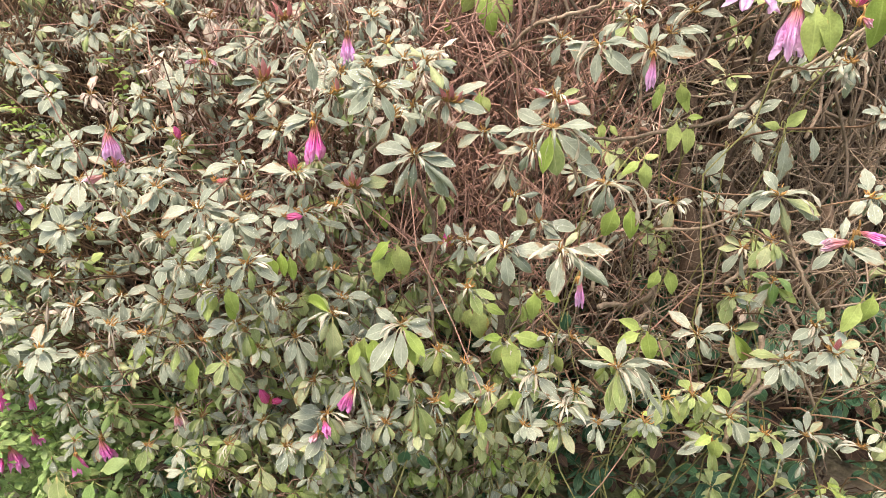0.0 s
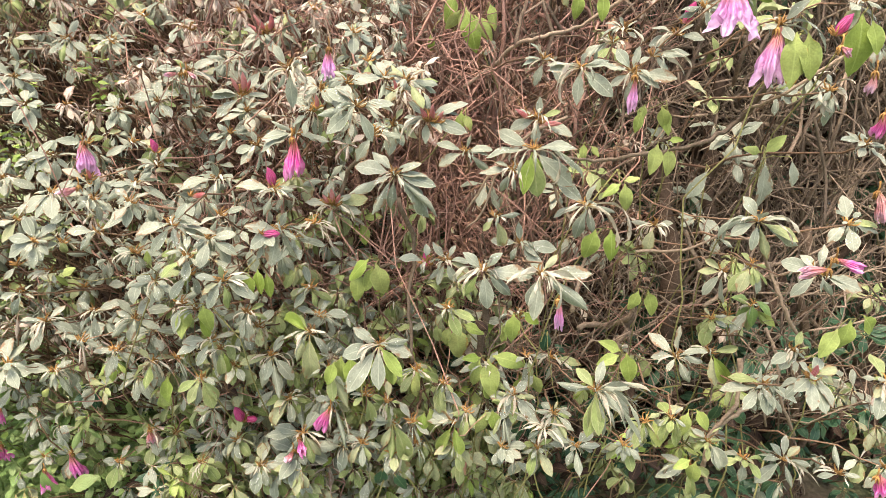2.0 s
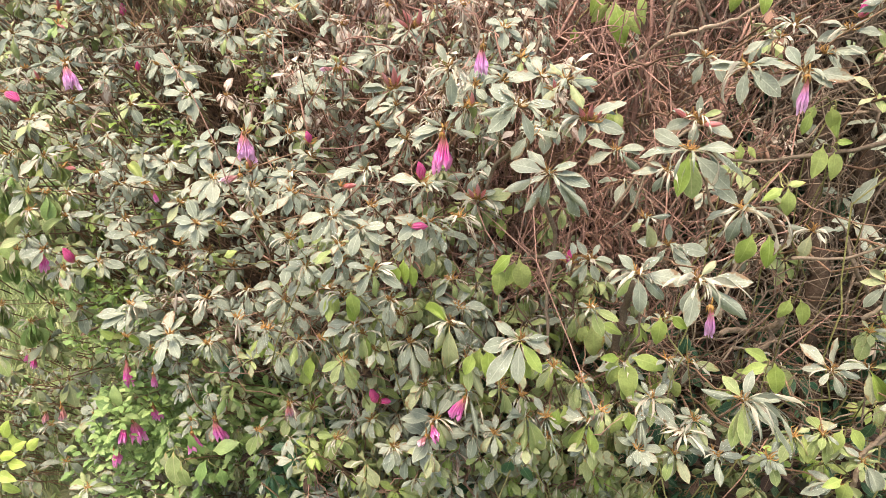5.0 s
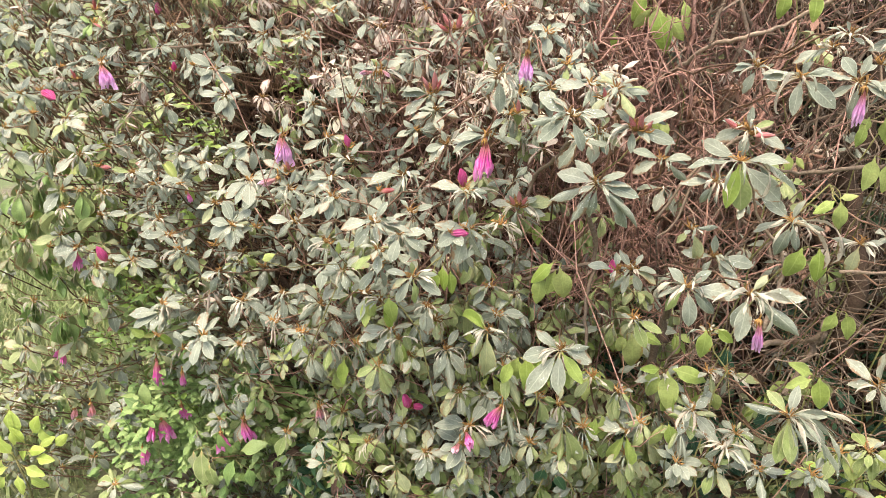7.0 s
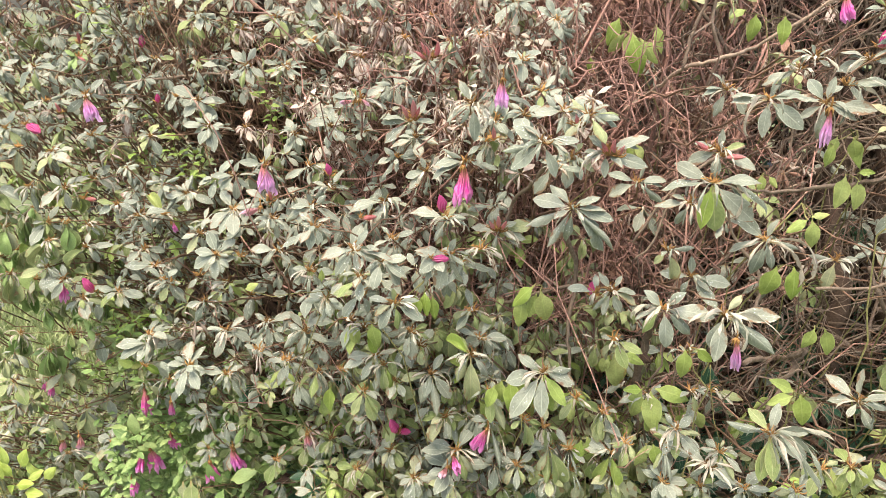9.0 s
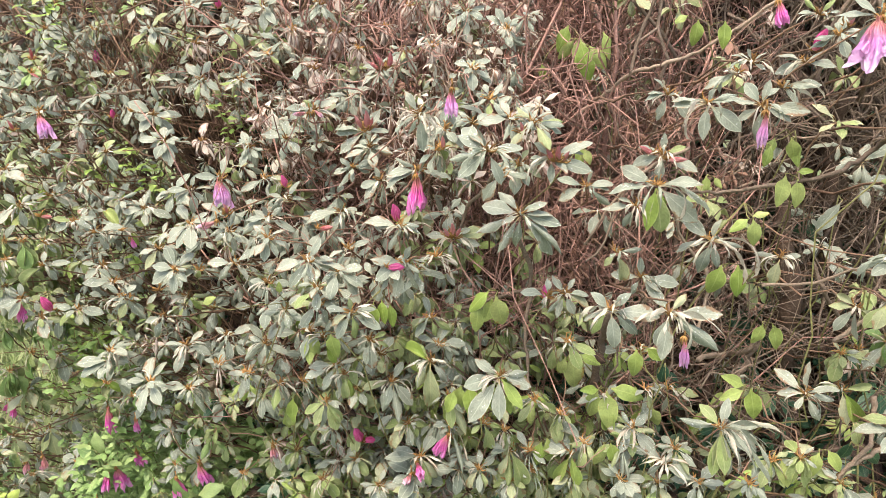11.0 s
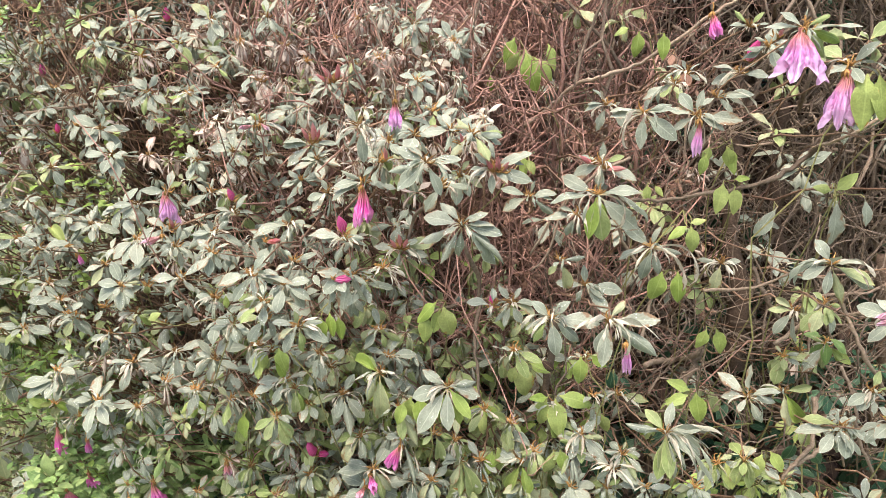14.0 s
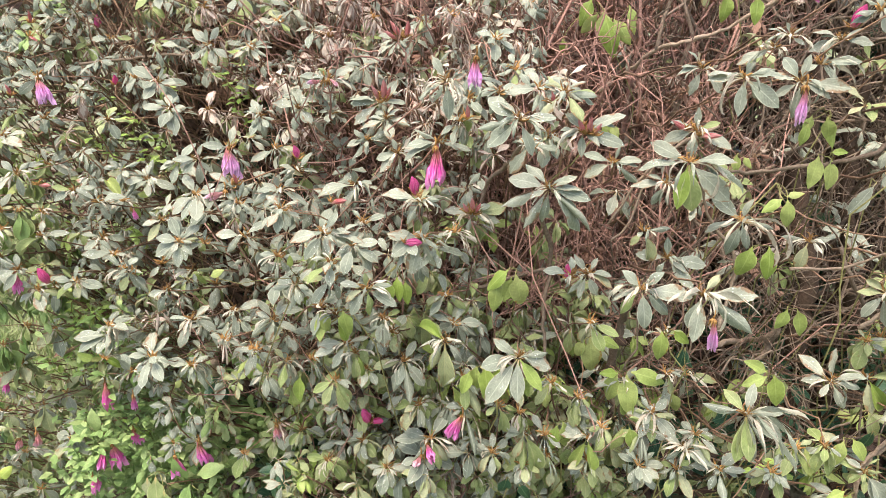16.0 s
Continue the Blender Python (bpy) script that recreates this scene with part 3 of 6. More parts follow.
def vine_leaf(plant, x, y, z, size, way, mat="lime"):
    """One leaf with its base at (x, y, z), pointing along way (sideways, upwards)."""
    CLEAR.append((x + way[0] * size * 0.4, y, z + way[1] * size * 0.4, size * 0.6))
    COUNT[0] += 1
    rng = np.random.default_rng(7000 + COUNT[0])
    form = "heart" if mat != "grey" else "flat"
    d = Vector((way[0], rng.uniform(-0.35, 0.0), way[1]))
    up = Vector((rng.normal() * 0.25, -1.0, 0.45 + (0.4 if abs(way[0]) > 0.7 else 0)))
    k = int(rng.integers(len(SHAPES[form])))
    part("leaf", leaf_mesh(form, k, mat), plant, (x, y, z), "", aim(d, up, (0, 0, 0), size))
    n = Vector(plant["node"])
    b = Vector((x, y, z))
    if (n - b).length > 0.004:
        v, f = tube(bent(rng, (0, 0, 0), np.array(b - n), 0.12, 5), 0.0007, 4)
        part("leaf_stalk", mesh_from("leaf_stalk", v, f, M["green_stem"]), plant, n)


def lime_weed(x, y, z):
    COUNT[0] += 1
    rng = np.random.default_rng(8000 + COUNT[0])
    ob = thing("young_shrub", (x, y, 0.0), "low young shrub with bright lime-yellow leaves on the ground", "shrub")
    v, f = tube(bent(rng, (0, 0, 0), (0, 0, z), 0.05, 6), [0.003, 0.003, 0.0026, 0.0024, 0.002, 0.0018], 6)
    part("stem", mesh_from("stem", v, f, M["green_stem"]), ob, (x, y, 0.0))
    ob["node"] = (x, y, z)
    return ob


def ivy(x, y, z):
    """An ivy stem with dark leaves, deep in the hedge's foot."""
    COUNT[0] += 1
    rng = np.random.default_rng(8500 + COUNT[0])
    foot = (x + rng.uniform(-0.1, 0.1), y + 0.15, 0.0)
    ob = thing("ivy", foot, "trailing ivy with dark green leaves in the shade", "ivy")
    v, f = tube(bent(rng, (0, 0, 0), np.array([x, y, z]) - np.array(foot), 0.08, 9), 0.0014, 5)
    part("stem", mesh_from("stem", v, f, M["green_stem"]), ob, foot)
    ob["node"] = (x, y, z)
    return ob


def sprig(x, y, z):
    """A small fresh shoot with tiny bright leaves."""
    COUNT[0] += 1
    rng = np.random.default_rng(8700 + COUNT[0])
    CLEAR.append((x, y, z, 0.035))
    ob = thing("weed_sprig", (x, y + 0.08, z - 0.12), "slender weed sprig with tiny bright green leaves", "weed", "weed sprigs in the hedge")
    line = bent(rng, (0, 0, 0), (0, -0.08, 0.12), 0.12, 8)
    v, f = tube(line, np.linspace(0.0012, 0.0006, 8), 5)
    part("stem", mesh_from("stem", v, f, M["green_stem"]), ob, ob.location)
    for k in range(12):
        q = line[3 + k % 5] + rng.normal(size=3) * 0.003
        dd = Vector((rng.normal(), rng.normal() - 0.4, rng.uniform(-0.2, 0.7)))
        part("leaf", leaf_mesh("heart", int(rng.integers(4)), "shoot"), ob, Vector(q) + ob.location, "", aim(dd, (0, -0.4, 1), (0, 0, 0), rng.uniform(0.013, 0.026)))


def dead_leaf(x, y, z, size, way):
    """A brown curled leaf caught among the twigs."""
    COUNT[0] += 1
    rng = np.random.default_rng(8900 + COUNT[0])
    ob = new("dead_leaf", leaf_mesh("limp", int(rng.integers(6)), "dead"))
    ob.matrix_basis = aim((way[0], -0.2, way[1]), (0.2, -1, 0.5), (x, y, z), size)
    tagged(ob, "dry brown curled leaf caught among the twigs", "leaf", "dead leaves in the hedge")


# ---- the ground ----
def build_ground():
    n = 60
    s = np.sign(np.linspace(-1, 1, n + 1)) * np.abs(np.linspace(-1, 1, n + 1)) ** 4 * 900
    rng = np.random.default_rng(2)
    verts = []
    for yy in s:
        for xx in s:
            near = math.exp(-(xx * xx + yy * yy) / 60)
            verts.append((xx, yy + 1.5, 0.05 * near * noise.noise((xx * 0.9, yy * 0.9, 0)) - 0.01))
    m = n + 1
    faces = [(i * m + j, i * m + j + 1, (i + 1) * m + j + 1, (i + 1) * m + j) for i in range(n) for j in range(n)]
    ob = new("ground", mesh_from("ground", verts, faces, M["ground"]))
    tagged(ob, "lawn with pale grass and patches of bare brown soil", "ground", kind="structure")


build_ground()

# ---- the azaleas ----
shrub_left = thing("azalea_shrub", (-0.8, 1.55, 0.0), "azalea with small dusty grey-green leaves and drooping magenta flowers", "azalea", "azalea hedge")
shrub_middle = thing("azalea_shrub", (-0.15, 1.5, 0.0), "azalea with dusty grey-green rosettes and wilted pink flowers", "azalea", "azalea hedge")
shrub_right = thing("azalea_shrub", (0.4, 1.5, 0.0), "sparse azalea with bare brown twigs, few rosettes and violet flowers", "azalea", "azalea hedge")
whorl(shrub_middle, -0.331, 0.996, 1.174, "g 33 19, g -44 11, g -7 16, n -40 7, n 39 -9, s -8 -29, n -30 1")
whorl(shrub_middle, -0.259, 0.994, 1.142, "g 25 31, g -41 5, g -4 -32, n 35 2, g -38 -27, n -38 12, n -15 -31")
whorl(shrub_middle, -0.145, 0.763, 1.199, "g -14 25, s -31 3, s -29 -3, s 27 13, s 28 2, n 19 -10, h -14 -19, s 6 -25, n -30 -12, s 18 12, g 3 -38")
whorl(shrub_middle, -0.164, 0.886, 1.109, "n -42 -2, g -28 19, n 39 -11, n -48 -13, n 25 -6, s 8 20")
whorl(shrub_middle, -0.224, 0.925, 1.085, "g -6 17, g -28 -5, g -24 -22, s 15 -20, d 6 -33, d 9 -25, n 33 8")
whorl(shrub_middle, -0.373, 0.955, 1.049, "g -26 -15, n -18 -2, s -5 23, n 26 1, n -24 11, s 7 -19, n 19 25")
whorl(shrub_middle, -0.067, 0.711, 1.168, "g -41 -6, g -31 -25, g -29 17, g 35 4, g 15 -33, s -3 -23, s -12 -22, s 6 18, s 26 -11, s 29 -4, n -16 19")
whorl(shrub_middle, -0.055, 0.758, 1.132, "g -19 -28, n 30 -1")
whorl(shrub_middle, 0.003, 0.775, 1.147, "n -22 2, n -22 -4, g -16 19, g 0 -25, g 44 -14, g 43 20, n 33 12, n 16 -12")
whorl(shrub_middle, 0.052, 0.851, 1.096, "g -34 11, g -34 -15, n 32 8, g 33 -20, s 3 -18, g 5 17, n 27 -1")
whorl(shrub_middle, -0.031, 0.744, 1.090, "g -42 13, g -21 32, g -54 -15, h -29 -43, h -5 -43, h 53 -42, g 44 -10, n 34 1, s 6 -26, n -20 -8, n 27 14, n 13 14, d 38 -25, d 51 -41")
whorl(shrub_right, 0.106, 0.806, 1.084, "n -37 -6, d -8 -24, s 2 -29, d 8 -26, h -14 -29, n -17 10")
whorl(shrub_right, 0.129, 0.807, 1.109, "g -43 21, n -54 -7, n 51 12, g 51 -42, y -7 -52, y 24 -51, o 9 -56, s -27 -17, s 52 -21")
whorl(shrub_right, 0.136, 0.822, 1.143, "g 0 23, g 23 10, g -33 -13, g -3 -29, g 40 -17, n -25 12")
whorl(shrub_right, 0.202, 0.818, 1.038, "g -38 29, n 4 25, g 35 -2, n -41 -10, g -13 -47, h 14 -33, s 2 -28, s 20 -19, s 52 -47")
whorl(shrub_right, 0.182, 0.826, 1.202, "g -1 -40, g 32 18, g 39 -29, n 1 14, n -37 9, n -37 -2, n 39 6, s 20 -25, d 26 -27")
whorl(shrub_right, 0.244, 0.830, 1.198, "g -19 25, g 5 27, g -24 -18, g 32 -14, g 50 -4, n -34 6, h 0 -43, s -10 -19")
whorl(shrub_right, 0.145, 0.861, 1.208, "g -12 -30, n -27 -3, g 27 -24, n -15 19, n -21 5, s 18 8, s -11 22")
whorl(shrub_right, 0.330, 0.944, 1.238, "g -32 -13, g 36 0, n 18 12, n -31 13, n -21 7, n 23 -5")
whorl(shrub_right, 0.242, 0.877, 1.244, "n -12 11, n 12 10, g 14 -7, n -21 9, s 23 -16, n -5 13")
whorl(shrub_right, 0.281, 0.876, 1.214, "g 40 6, g 19 -16, n -13 -5")
whorl(shrub_right, 0.240, 0.913, 1.228, "s -37 3, g -39 -17, s -7 -5, s 8 -14, s -19 10, s -27 14")
whorl(shrub_middle, 0.030, 0.836, 0.956, "g -16 22, g 11 19, g 32 -11, g -24 -23, g 13 -26, n -10 -29, n 29 3")
whorl(shrub_middle, 0.005, 0.791, 0.971, "g -31 8, g 1 21, n -4 -13")
whorl(shrub_middle, 0.066, 0.686, 1.001, "g -19 17, g 14 18, g 53 0, g 31 -7, g 7 -40, g -27 -24, n -28 -8, h 37 -25, s 15 -11, s -6 -5")
whorl(shrub_right, 0.128, 0.688, 0.997, "g 16 27, g -10 -35, h 36 -16, h 54 -31, g 52 6, s -8 -9, s 16 -27, s 19 -19, g -4 -48, s 38 -34, s 7 -24")
whorl(shrub_right, 0.123, 0.822, 0.986, "g -3 24, g 47 -2, g -37 4, g -15 -21, n 21 -13, g 31 -33")
whorl(shrub_middle, 0.089, 0.812, 1.023, "o 11 -34, o -14 -16, g 28 8, n -7 -4")
whorl(shrub_middle, 0.032, 0.785, 0.912, "y 16 -32, o -12 -23, n -14 4, y 33 -12")
whorl(shrub_right, 0.118, 0.772, 0.908, "y 1 -21, n -10 6, o 18 5")
whorl(shrub_right, 0.339, 0.811, 0.834, "g -38 25, n 0 40, g -32 -3, g -9 -17, n 34 19, h 37 5, s 30 1, h 24 -34")
whorl(shrub_right, 0.397, 0.839, 0.826, "o -22 8, o 12 -42, y 32 -35, o 32 15, s -14 -1")
whorl(shrub_right, 0.461, 0.875, 0.879, "o -13 9, y 32 -19, y -4 -38, g -22 -42, y 23 -17, n 18 10")
whorl(shrub_right, 0.218, 0.748, 0.819, "g -25 26, g 5 36, g -48 4, g 38 15, g -5 -40, g 43 -18, s 24 -64, s 35 -51, y 9 -51, o -4 -56, s 39 -27, s 27 -32, s 18 -58, d 48 -10, s -17 -12, s 32 -47, o -1 -48, d 26 -57, d 29 -38")
whorl(shrub_right, 0.093, 0.833, 0.806, "y 42 7, y -17 -38, y 5 -45, n -40 -8, g 21 -14, n 6 16")
whorl(shrub_right, 0.110, 0.797, 0.756, "g 15 34, o -29 -10, o -14 -31, g 30 -7, o -9 14, d -4 -27, d 14 -47, d 6 -41")
whorl(shrub_right, 0.164, 0.779, 0.743, "g -29 16, o 13 16, o 26 6, g -24 -17, n 16 -4, s -3 -39, s 7 -25, s -7 -20, s 10 -32")
whorl(shrub_right, 0.199, 0.933, 0.765, "o 42 -4, g -28 3, s 4 -28, n -2 -40")
whorl(shrub_right, 0.142, 0.825, 0.824, "o 9 -24, n -3 -36, n -12 -4")
whorl(shrub_right, 0.342, 0.800, 1.293, "g -25 -29, g 21 20, g 31 -28, n 52 1, d 20 -18, n -42 5, d -2 19, n -23 18, y 43 -10")
whorl(shrub_right, 0.388, 0.785, 1.255, "g 20 23, g 13 -16, y 31 -59, s -10 -14, s 20 9, n -15 -4")
whorl(shrub_right, 0.313, 0.881, 1.296, "g -17 19, g 12 15, n -21 5, n 18 4")
whorl(shrub_middle, -0.151, 0.864, 0.904, "g -6 30, o -26 -10, o 10 -27, o 30 -17, n -23 -23")
whorl(shrub_middle, -0.140, 0.860, 0.865, "g 37 3, n -27 13, s 19 -15, s -6 8, h 29 -15, g 11 21")
whorl(shrub_middle, -0.150, 0.836, 0.851, "y -36 26, o -19 35, y -3 -64, o -29 -36, s -19 -30, h 31 -29, s -11 -15, s 17 -22")
whorl(shrub_middle, -0.053, 0.780, 0.863, "g -29 20, g 35 9, g -46 -11, y 27 -39, g -2 -54, g 41 -11, g -41 -57, h -10 -51, s -18 -25, p 10 -30, s 6 -13")
whorl(shrub_middle, -0.123, 0.844, 0.741, "g -15 -6, n -24 7, d 17 -64, s 10 -58")
whorl(shrub_middle, -0.124, 0.833, 0.798, "o 2 -41, y 23 -52, h 16 -15, n -12 6")
whorl(shrub_middle, -0.172, 0.862, 0.675, "g -1 39, g 24 34, n -52 5, g -24 -23, y 31 -36, g 18 -45, g -37 15")
whorl(shrub_middle, -0.081, 0.824, 0.687, "g -20 10, g 1 25, g 21 16, g 24 -6, o 8 -25, o -19 -24, g -1 -30")
whorl(shrub_middle, -0.075, 0.824, 0.764, "o 24 -9, o -16 -11, y 10 -36, n -19 1")
whorl(shrub_middle, -0.039, 0.820, 0.724, "y 25 -48, o -12 -33, n -19 8, o 0 -48, n -23 0")
whorl(shrub_middle, 0.045, 0.809, 0.730, "g 39 2, n 14 11, g -8 22, n -38 6, y -19 -41, y 9 -44, g -33 16")
whorl(shrub_middle, -0.007, 0.817, 0.806, "o 31 -14, o -21 -27, s 5 -18, s -25 0, s -7 -25")
whorl(shrub_middle, -0.011, 0.817, 0.726, "d -11 -23, d 0 -28, d 10 -33, g 21 -15, g -17 26")
whorl(shrub_middle, -0.005, 0.811, 0.696, "d 16 -25, d -7 -15, d 6 -23, g -12 -5")
whorl(shrub_right, 0.371, 0.724, 1.049, "g -15 23, g -28 3, g -24 -16, g -1 -30, n 24 7, g 54 -17, o 42 -13, o 17 -42, s -11 -9, n 6 9, s -8 -17")
whorl(shrub_right, 0.396, 0.840, 0.944, "g -23 -32, o -29 -2, o -22 14, o 25 -10, n -1 -40, o 20 -21")
whorl(shrub_right, 0.316, 0.894, 0.991, "g -32 7, g 20 6, s 23 -5, o -8 -41, s 9 -20")
whorl(shrub_middle, -0.469, 0.942, 1.027, "g 1 -26, g -24 22, n -31 -7, s 25 5, s 24 14, n -22 -3")
whorl(shrub_left, -0.496, 1.014, 1.068, "g 9 32, g 5 -37, g -38 6, n 18 -13")
whorl(shrub_left, -0.547, 1.012, 1.049, "g -34 3, g 4 18, n -28 -5, g -24 -18, g 15 -19, g 0 -38, n 30 1")
whorl(shrub_middle, -0.404, 0.957, 1.080, "g 0 18, g -35 -14, g 26 -1, s 1 -11, s 9 -14")
whorl(shrub_left, -0.727, 1.020, 0.972, "g -1 21, g -20 -26, g 14 -30, s -5 -20, s 10 -20, n 41 10, n -22 28, s -20 -4")
whorl(shrub_left, -0.764, 1.075, 0.892, "g 0 24, n -29 11, g 35 -6, g -31 -14, s 0 -21, g 25 -26")
whorl(shrub_left, -0.623, 1.021, 0.946, "n 13 26, g -16 16, n -29 -3, g -24 -30, g 2 -28, n 30 -2")
whorl(shrub_middle, -0.383, 0.899, 1.036, "n -29 2, g -8 18, g 22 16, g -47 -12, g -10 -41, n -25 -18, n 35 -21, s 3 -6")
whorl(shrub_middle, -0.432, 0.878, 0.975, "g -34 8, g 33 17, g -29 -19, s 3 19, s -8 -10, s 3 -11, g 15 -19")
whorl(shrub_left, -0.537, 0.982, 0.924, "g -33 -3, n 0 18, n 21 -4, n -35 18")
whorl(shrub_left, -0.713, 1.070, 0.960, "y -19 40, g 24 32, n -24 -2")
whorl(shrub_middle, -0.288, 0.947, 1.033, "n -25 5, n 34 -6, g -3 -29, n 16 7, n -57 -4, g -4 17, n -17 -24")
whorl(shrub_middle, -0.286, 0.759, 1.025, "g 16 21, g -40 -3, s -21 20, s -7 19, n -11 1, n 44 -16, g 3 -22, n 29 0, g -24 -28, s 18 -15, s 16 -11, n 34 -11")
whorl(shrub_middle, -0.312, 0.947, 1.007, "n -34 4, n -35 19, g -24 -15")
whorl(shrub_middle, -0.181, 0.822, 1.048, "g 14 5, g -19 -27, s 0 -27, s 13 -25, s -18 -8, n -26 7, n -44 17")
whorl(shrub_middle, -0.182, 0.842, 0.994, "g -42 6, g -40 -18, g -17 -46, g 12 -25, g 15 -6, n 11 -40, g 5 17")
whorl(shrub_middle, -0.120, 0.889, 1.014, "g 45 11, g 35 -11, g -8 -23, g -35 6, n -6 33, n 20 13")
whorl(shrub_middle, -0.141, 0.856, 0.998, "s -7 -30, s 6 -27, p 30 -8, p 31 -24, n -21 -3, s -8 -14, d -1 -19")
whorl(shrub_middle, -0.246, 0.794, 0.941, "g -1 16, n -29 12, n 30 3, g 36 -23, g 10 -36, g -22 -30, g -26 -10, s -1 -17")
whorl(shrub_middle, -0.301, 0.835, 0.935, "g 26 16, g -35 5, g -28 -28, n 11 -26, d -7 -26, g 22 -7")
whorl(shrub_middle, -0.260, 0.856, 1.008, "g -19 -21, g 27 8, g -12 19, n -26 -8")
whorl(shrub_middle, -0.405, 0.890, 0.843, "h -40 -18, g -11 -29, h 3 -26, g 29 -18, g 23 36, g 22 19, g -21 15, n -17 32")
whorl(shrub_middle, -0.293, 0.865, 0.824, "g -37 4, g -20 -31, g 7 -44, n 31 5, n -44 -11, s -1 -19")
whorl(shrub_middle, -0.324, 0.858, 0.881, "y -5 -44, o 8 -39, n -15 -35")
whorl(shrub_middle, -0.299, 0.844, 0.879, "y 13 -37, o 9 -1")
whorl(shrub_middle, -0.210, 0.866, 0.800, "g -44 -2, g 16 26, h -26 -43, g -11 -31, h 7 -60, g 29 -36, s 19 -5, s -20 -11")
whorl(shrub_middle, -0.310, 0.857, 0.768, "g -31 -11, o -18 -30, n -7 -36, o 15 -43, o 20 -35, n 16 -7")
whorl(shrub_middle, -0.278, 0.861, 0.812, "y 18 -38, o -4 -35")
whorl(shrub_middle, -0.434, 0.875, 0.800, "g -19 6, g 23 -19, g -13 -34, n 15 17, n 2 -29")
whorl(shrub_middle, -0.234, 0.848, 0.874, "g -2 -38, n -13 -30, o 29 -6, o 20 11")
whorl(shrub_middle, -0.345, 0.875, 0.791, "p -13 -3, d 4 -34, d 12 -27, d -7 -21")
whorl(shrub_left, -0.517, 0.870, 0.847, "g 24 17, g 31 -18, g -24 -35, n -26 12, s -6 -28, s -15 -29, d -25 5")
whorl(shrub_middle, -0.470, 0.908, 0.845, "g -15 15, g -2 -39, s 8 -19, s -7 -10, g 39 10, h -16 -17")
whorl(shrub_left, -0.466, 0.858, 0.825, "p -12 -8, p -3 -41, p 6 -27, g -17 9, n 18 -11, p -10 -31")
whorl(shrub_middle, -0.427, 0.875, 0.801, "g -30 7, g 17 -16, g -12 -27, n 4 15")
whorl(shrub_left, -0.732, 1.051, 0.871, "g -18 -3, g -47 9, s -9 15, n -17 27, n 12 -1")
whorl(shrub_left, -0.668, 0.985, 0.868, "g -20 -25, g 20 -37, n -5 20, g -27 -3")
whorl(shrub_left, -0.580, 0.930, 0.864, "g -27 -1, h -24 -29, n 12 -9, d -9 2, n 11 8")
whorl(shrub_left, -0.611, 0.980, 0.887, "g -20 -17, g 22 27, g 0 19, g 30 0")
whorl(shrub_left, -0.568, 0.991, 0.872, "g 2 -16, y 19 -25, y 34 0, g -24 3, s -9 -12")
whorl(shrub_middle, -0.380, 0.865, 0.952, "g -22 6, d -7 -35, d -14 -21, d -11 -32, g 31 -3, n 8 8, g 10 -22")
whorl(shrub_left, -0.790, 1.060, 0.663, "g -18 34, g 60 -12, g 9 19, y -21 3, y 19 -13")
whorl(shrub_left, -0.910, 1.198, 1.148, "g -14 30, g 29 28, g -30 10, g 39 0, g -37 -29")
whorl(shrub_left, -1.096, 1.217, 1.200, "g -2 21, g -16 -29, n 28 4, n -20 -1")
whorl(shrub_left, -0.858, 1.120, 1.086, "g 23 17, g -7 15, g 32 -8, g -20 10")
whorl(shrub_left, -1.007, 1.210, 1.134, "g -38 -8, n 30 -7, g 29 9, n -4 14")
whorl(shrub_left, -0.790, 1.239, 1.212, "g -30 1, g 34 1, n -9 7, s 11 -17, s 5 -14")
whorl(shrub_left, -0.716, 1.169, 1.151, "g -9 27, g 10 6, g -10 -6")
whorl(shrub_left, -0.922, 1.105, 0.992, "g -16 24, g 3 -37, g -47 -22, g 24 21, n 35 4")
whorl(shrub_left, -0.902, 1.164, 0.997, "g -5 27, g 30 20, g 43 -25, n -34 2, g -21 -21, s -3 -27")
whorl(shrub_left, -0.804, 1.079, 0.972, "g -29 12, g 22 -18, g 32 3, g -32 -8")
whorl(shrub_left, -0.842, 1.030, 0.907, "g 5 23, g 40 0, g 15 -26, d -16 -7, o -39 -20")
whorl(shrub_left, -0.864, 1.073, 0.934, "g 14 -19, y -15 -8, o 10 12")
whorl(shrub_left, -1.007, 1.125, 0.986, "h -20 -26, s -13 -20, h 4 -47, s 3 -15, d -13 -2")
whorl(shrub_left, -1.033, 1.148, 1.056, "y -9 -47, g -18 -16, n 10 -22, g -26 6")
whorl(shrub_left, -1.074, 1.132, 0.929, "o -16 -31, o -2 -41, o 14 -25, n 14 5")
whorl(shrub_left, -1.059, 1.172, 0.879, "o -2 23, o 12 -10, o -16 -32, y -30 -33")
whorl(shrub_left, -0.991, 1.137, 0.878, "o -15 -27, o 13 -21, o 0 -37")
whorl(shrub_left, -0.940, 1.085, 0.821, "g -22 26, g -41 -6, g -28 -31, g 0 26")
whorl(shrub_left, -0.900, 1.115, 0.776, "g -34 -23, g -8 -44, g 26 -28, n -12 17")
whorl(shrub_left, -0.680, 0.985, 0.872, "g -5 -31, g 31 -38, g -17 24, n 23 -7, n 21 16")
whorl(shrub_left, -0.689, 0.974, 0.690, "g 29 21, g -7 32, s -6 -19, n 61 0, g -15 24")
whorl(shrub_left, -1.088, 1.191, 0.240, "g -3 51, g 28 -33, d 57 -7, n -51 14, n -10 -37")
whorl(shrub_left, -1.094, 1.178, 0.350, "s -21 -28, s 11 -39, h -35 -1, n 47 -21, d -8 -2")
whorl(shrub_left, -1.110, 1.171, 0.454, "o -7 -50, s -17 -29, o 15 -36, h 28 -48, n -25 -13")
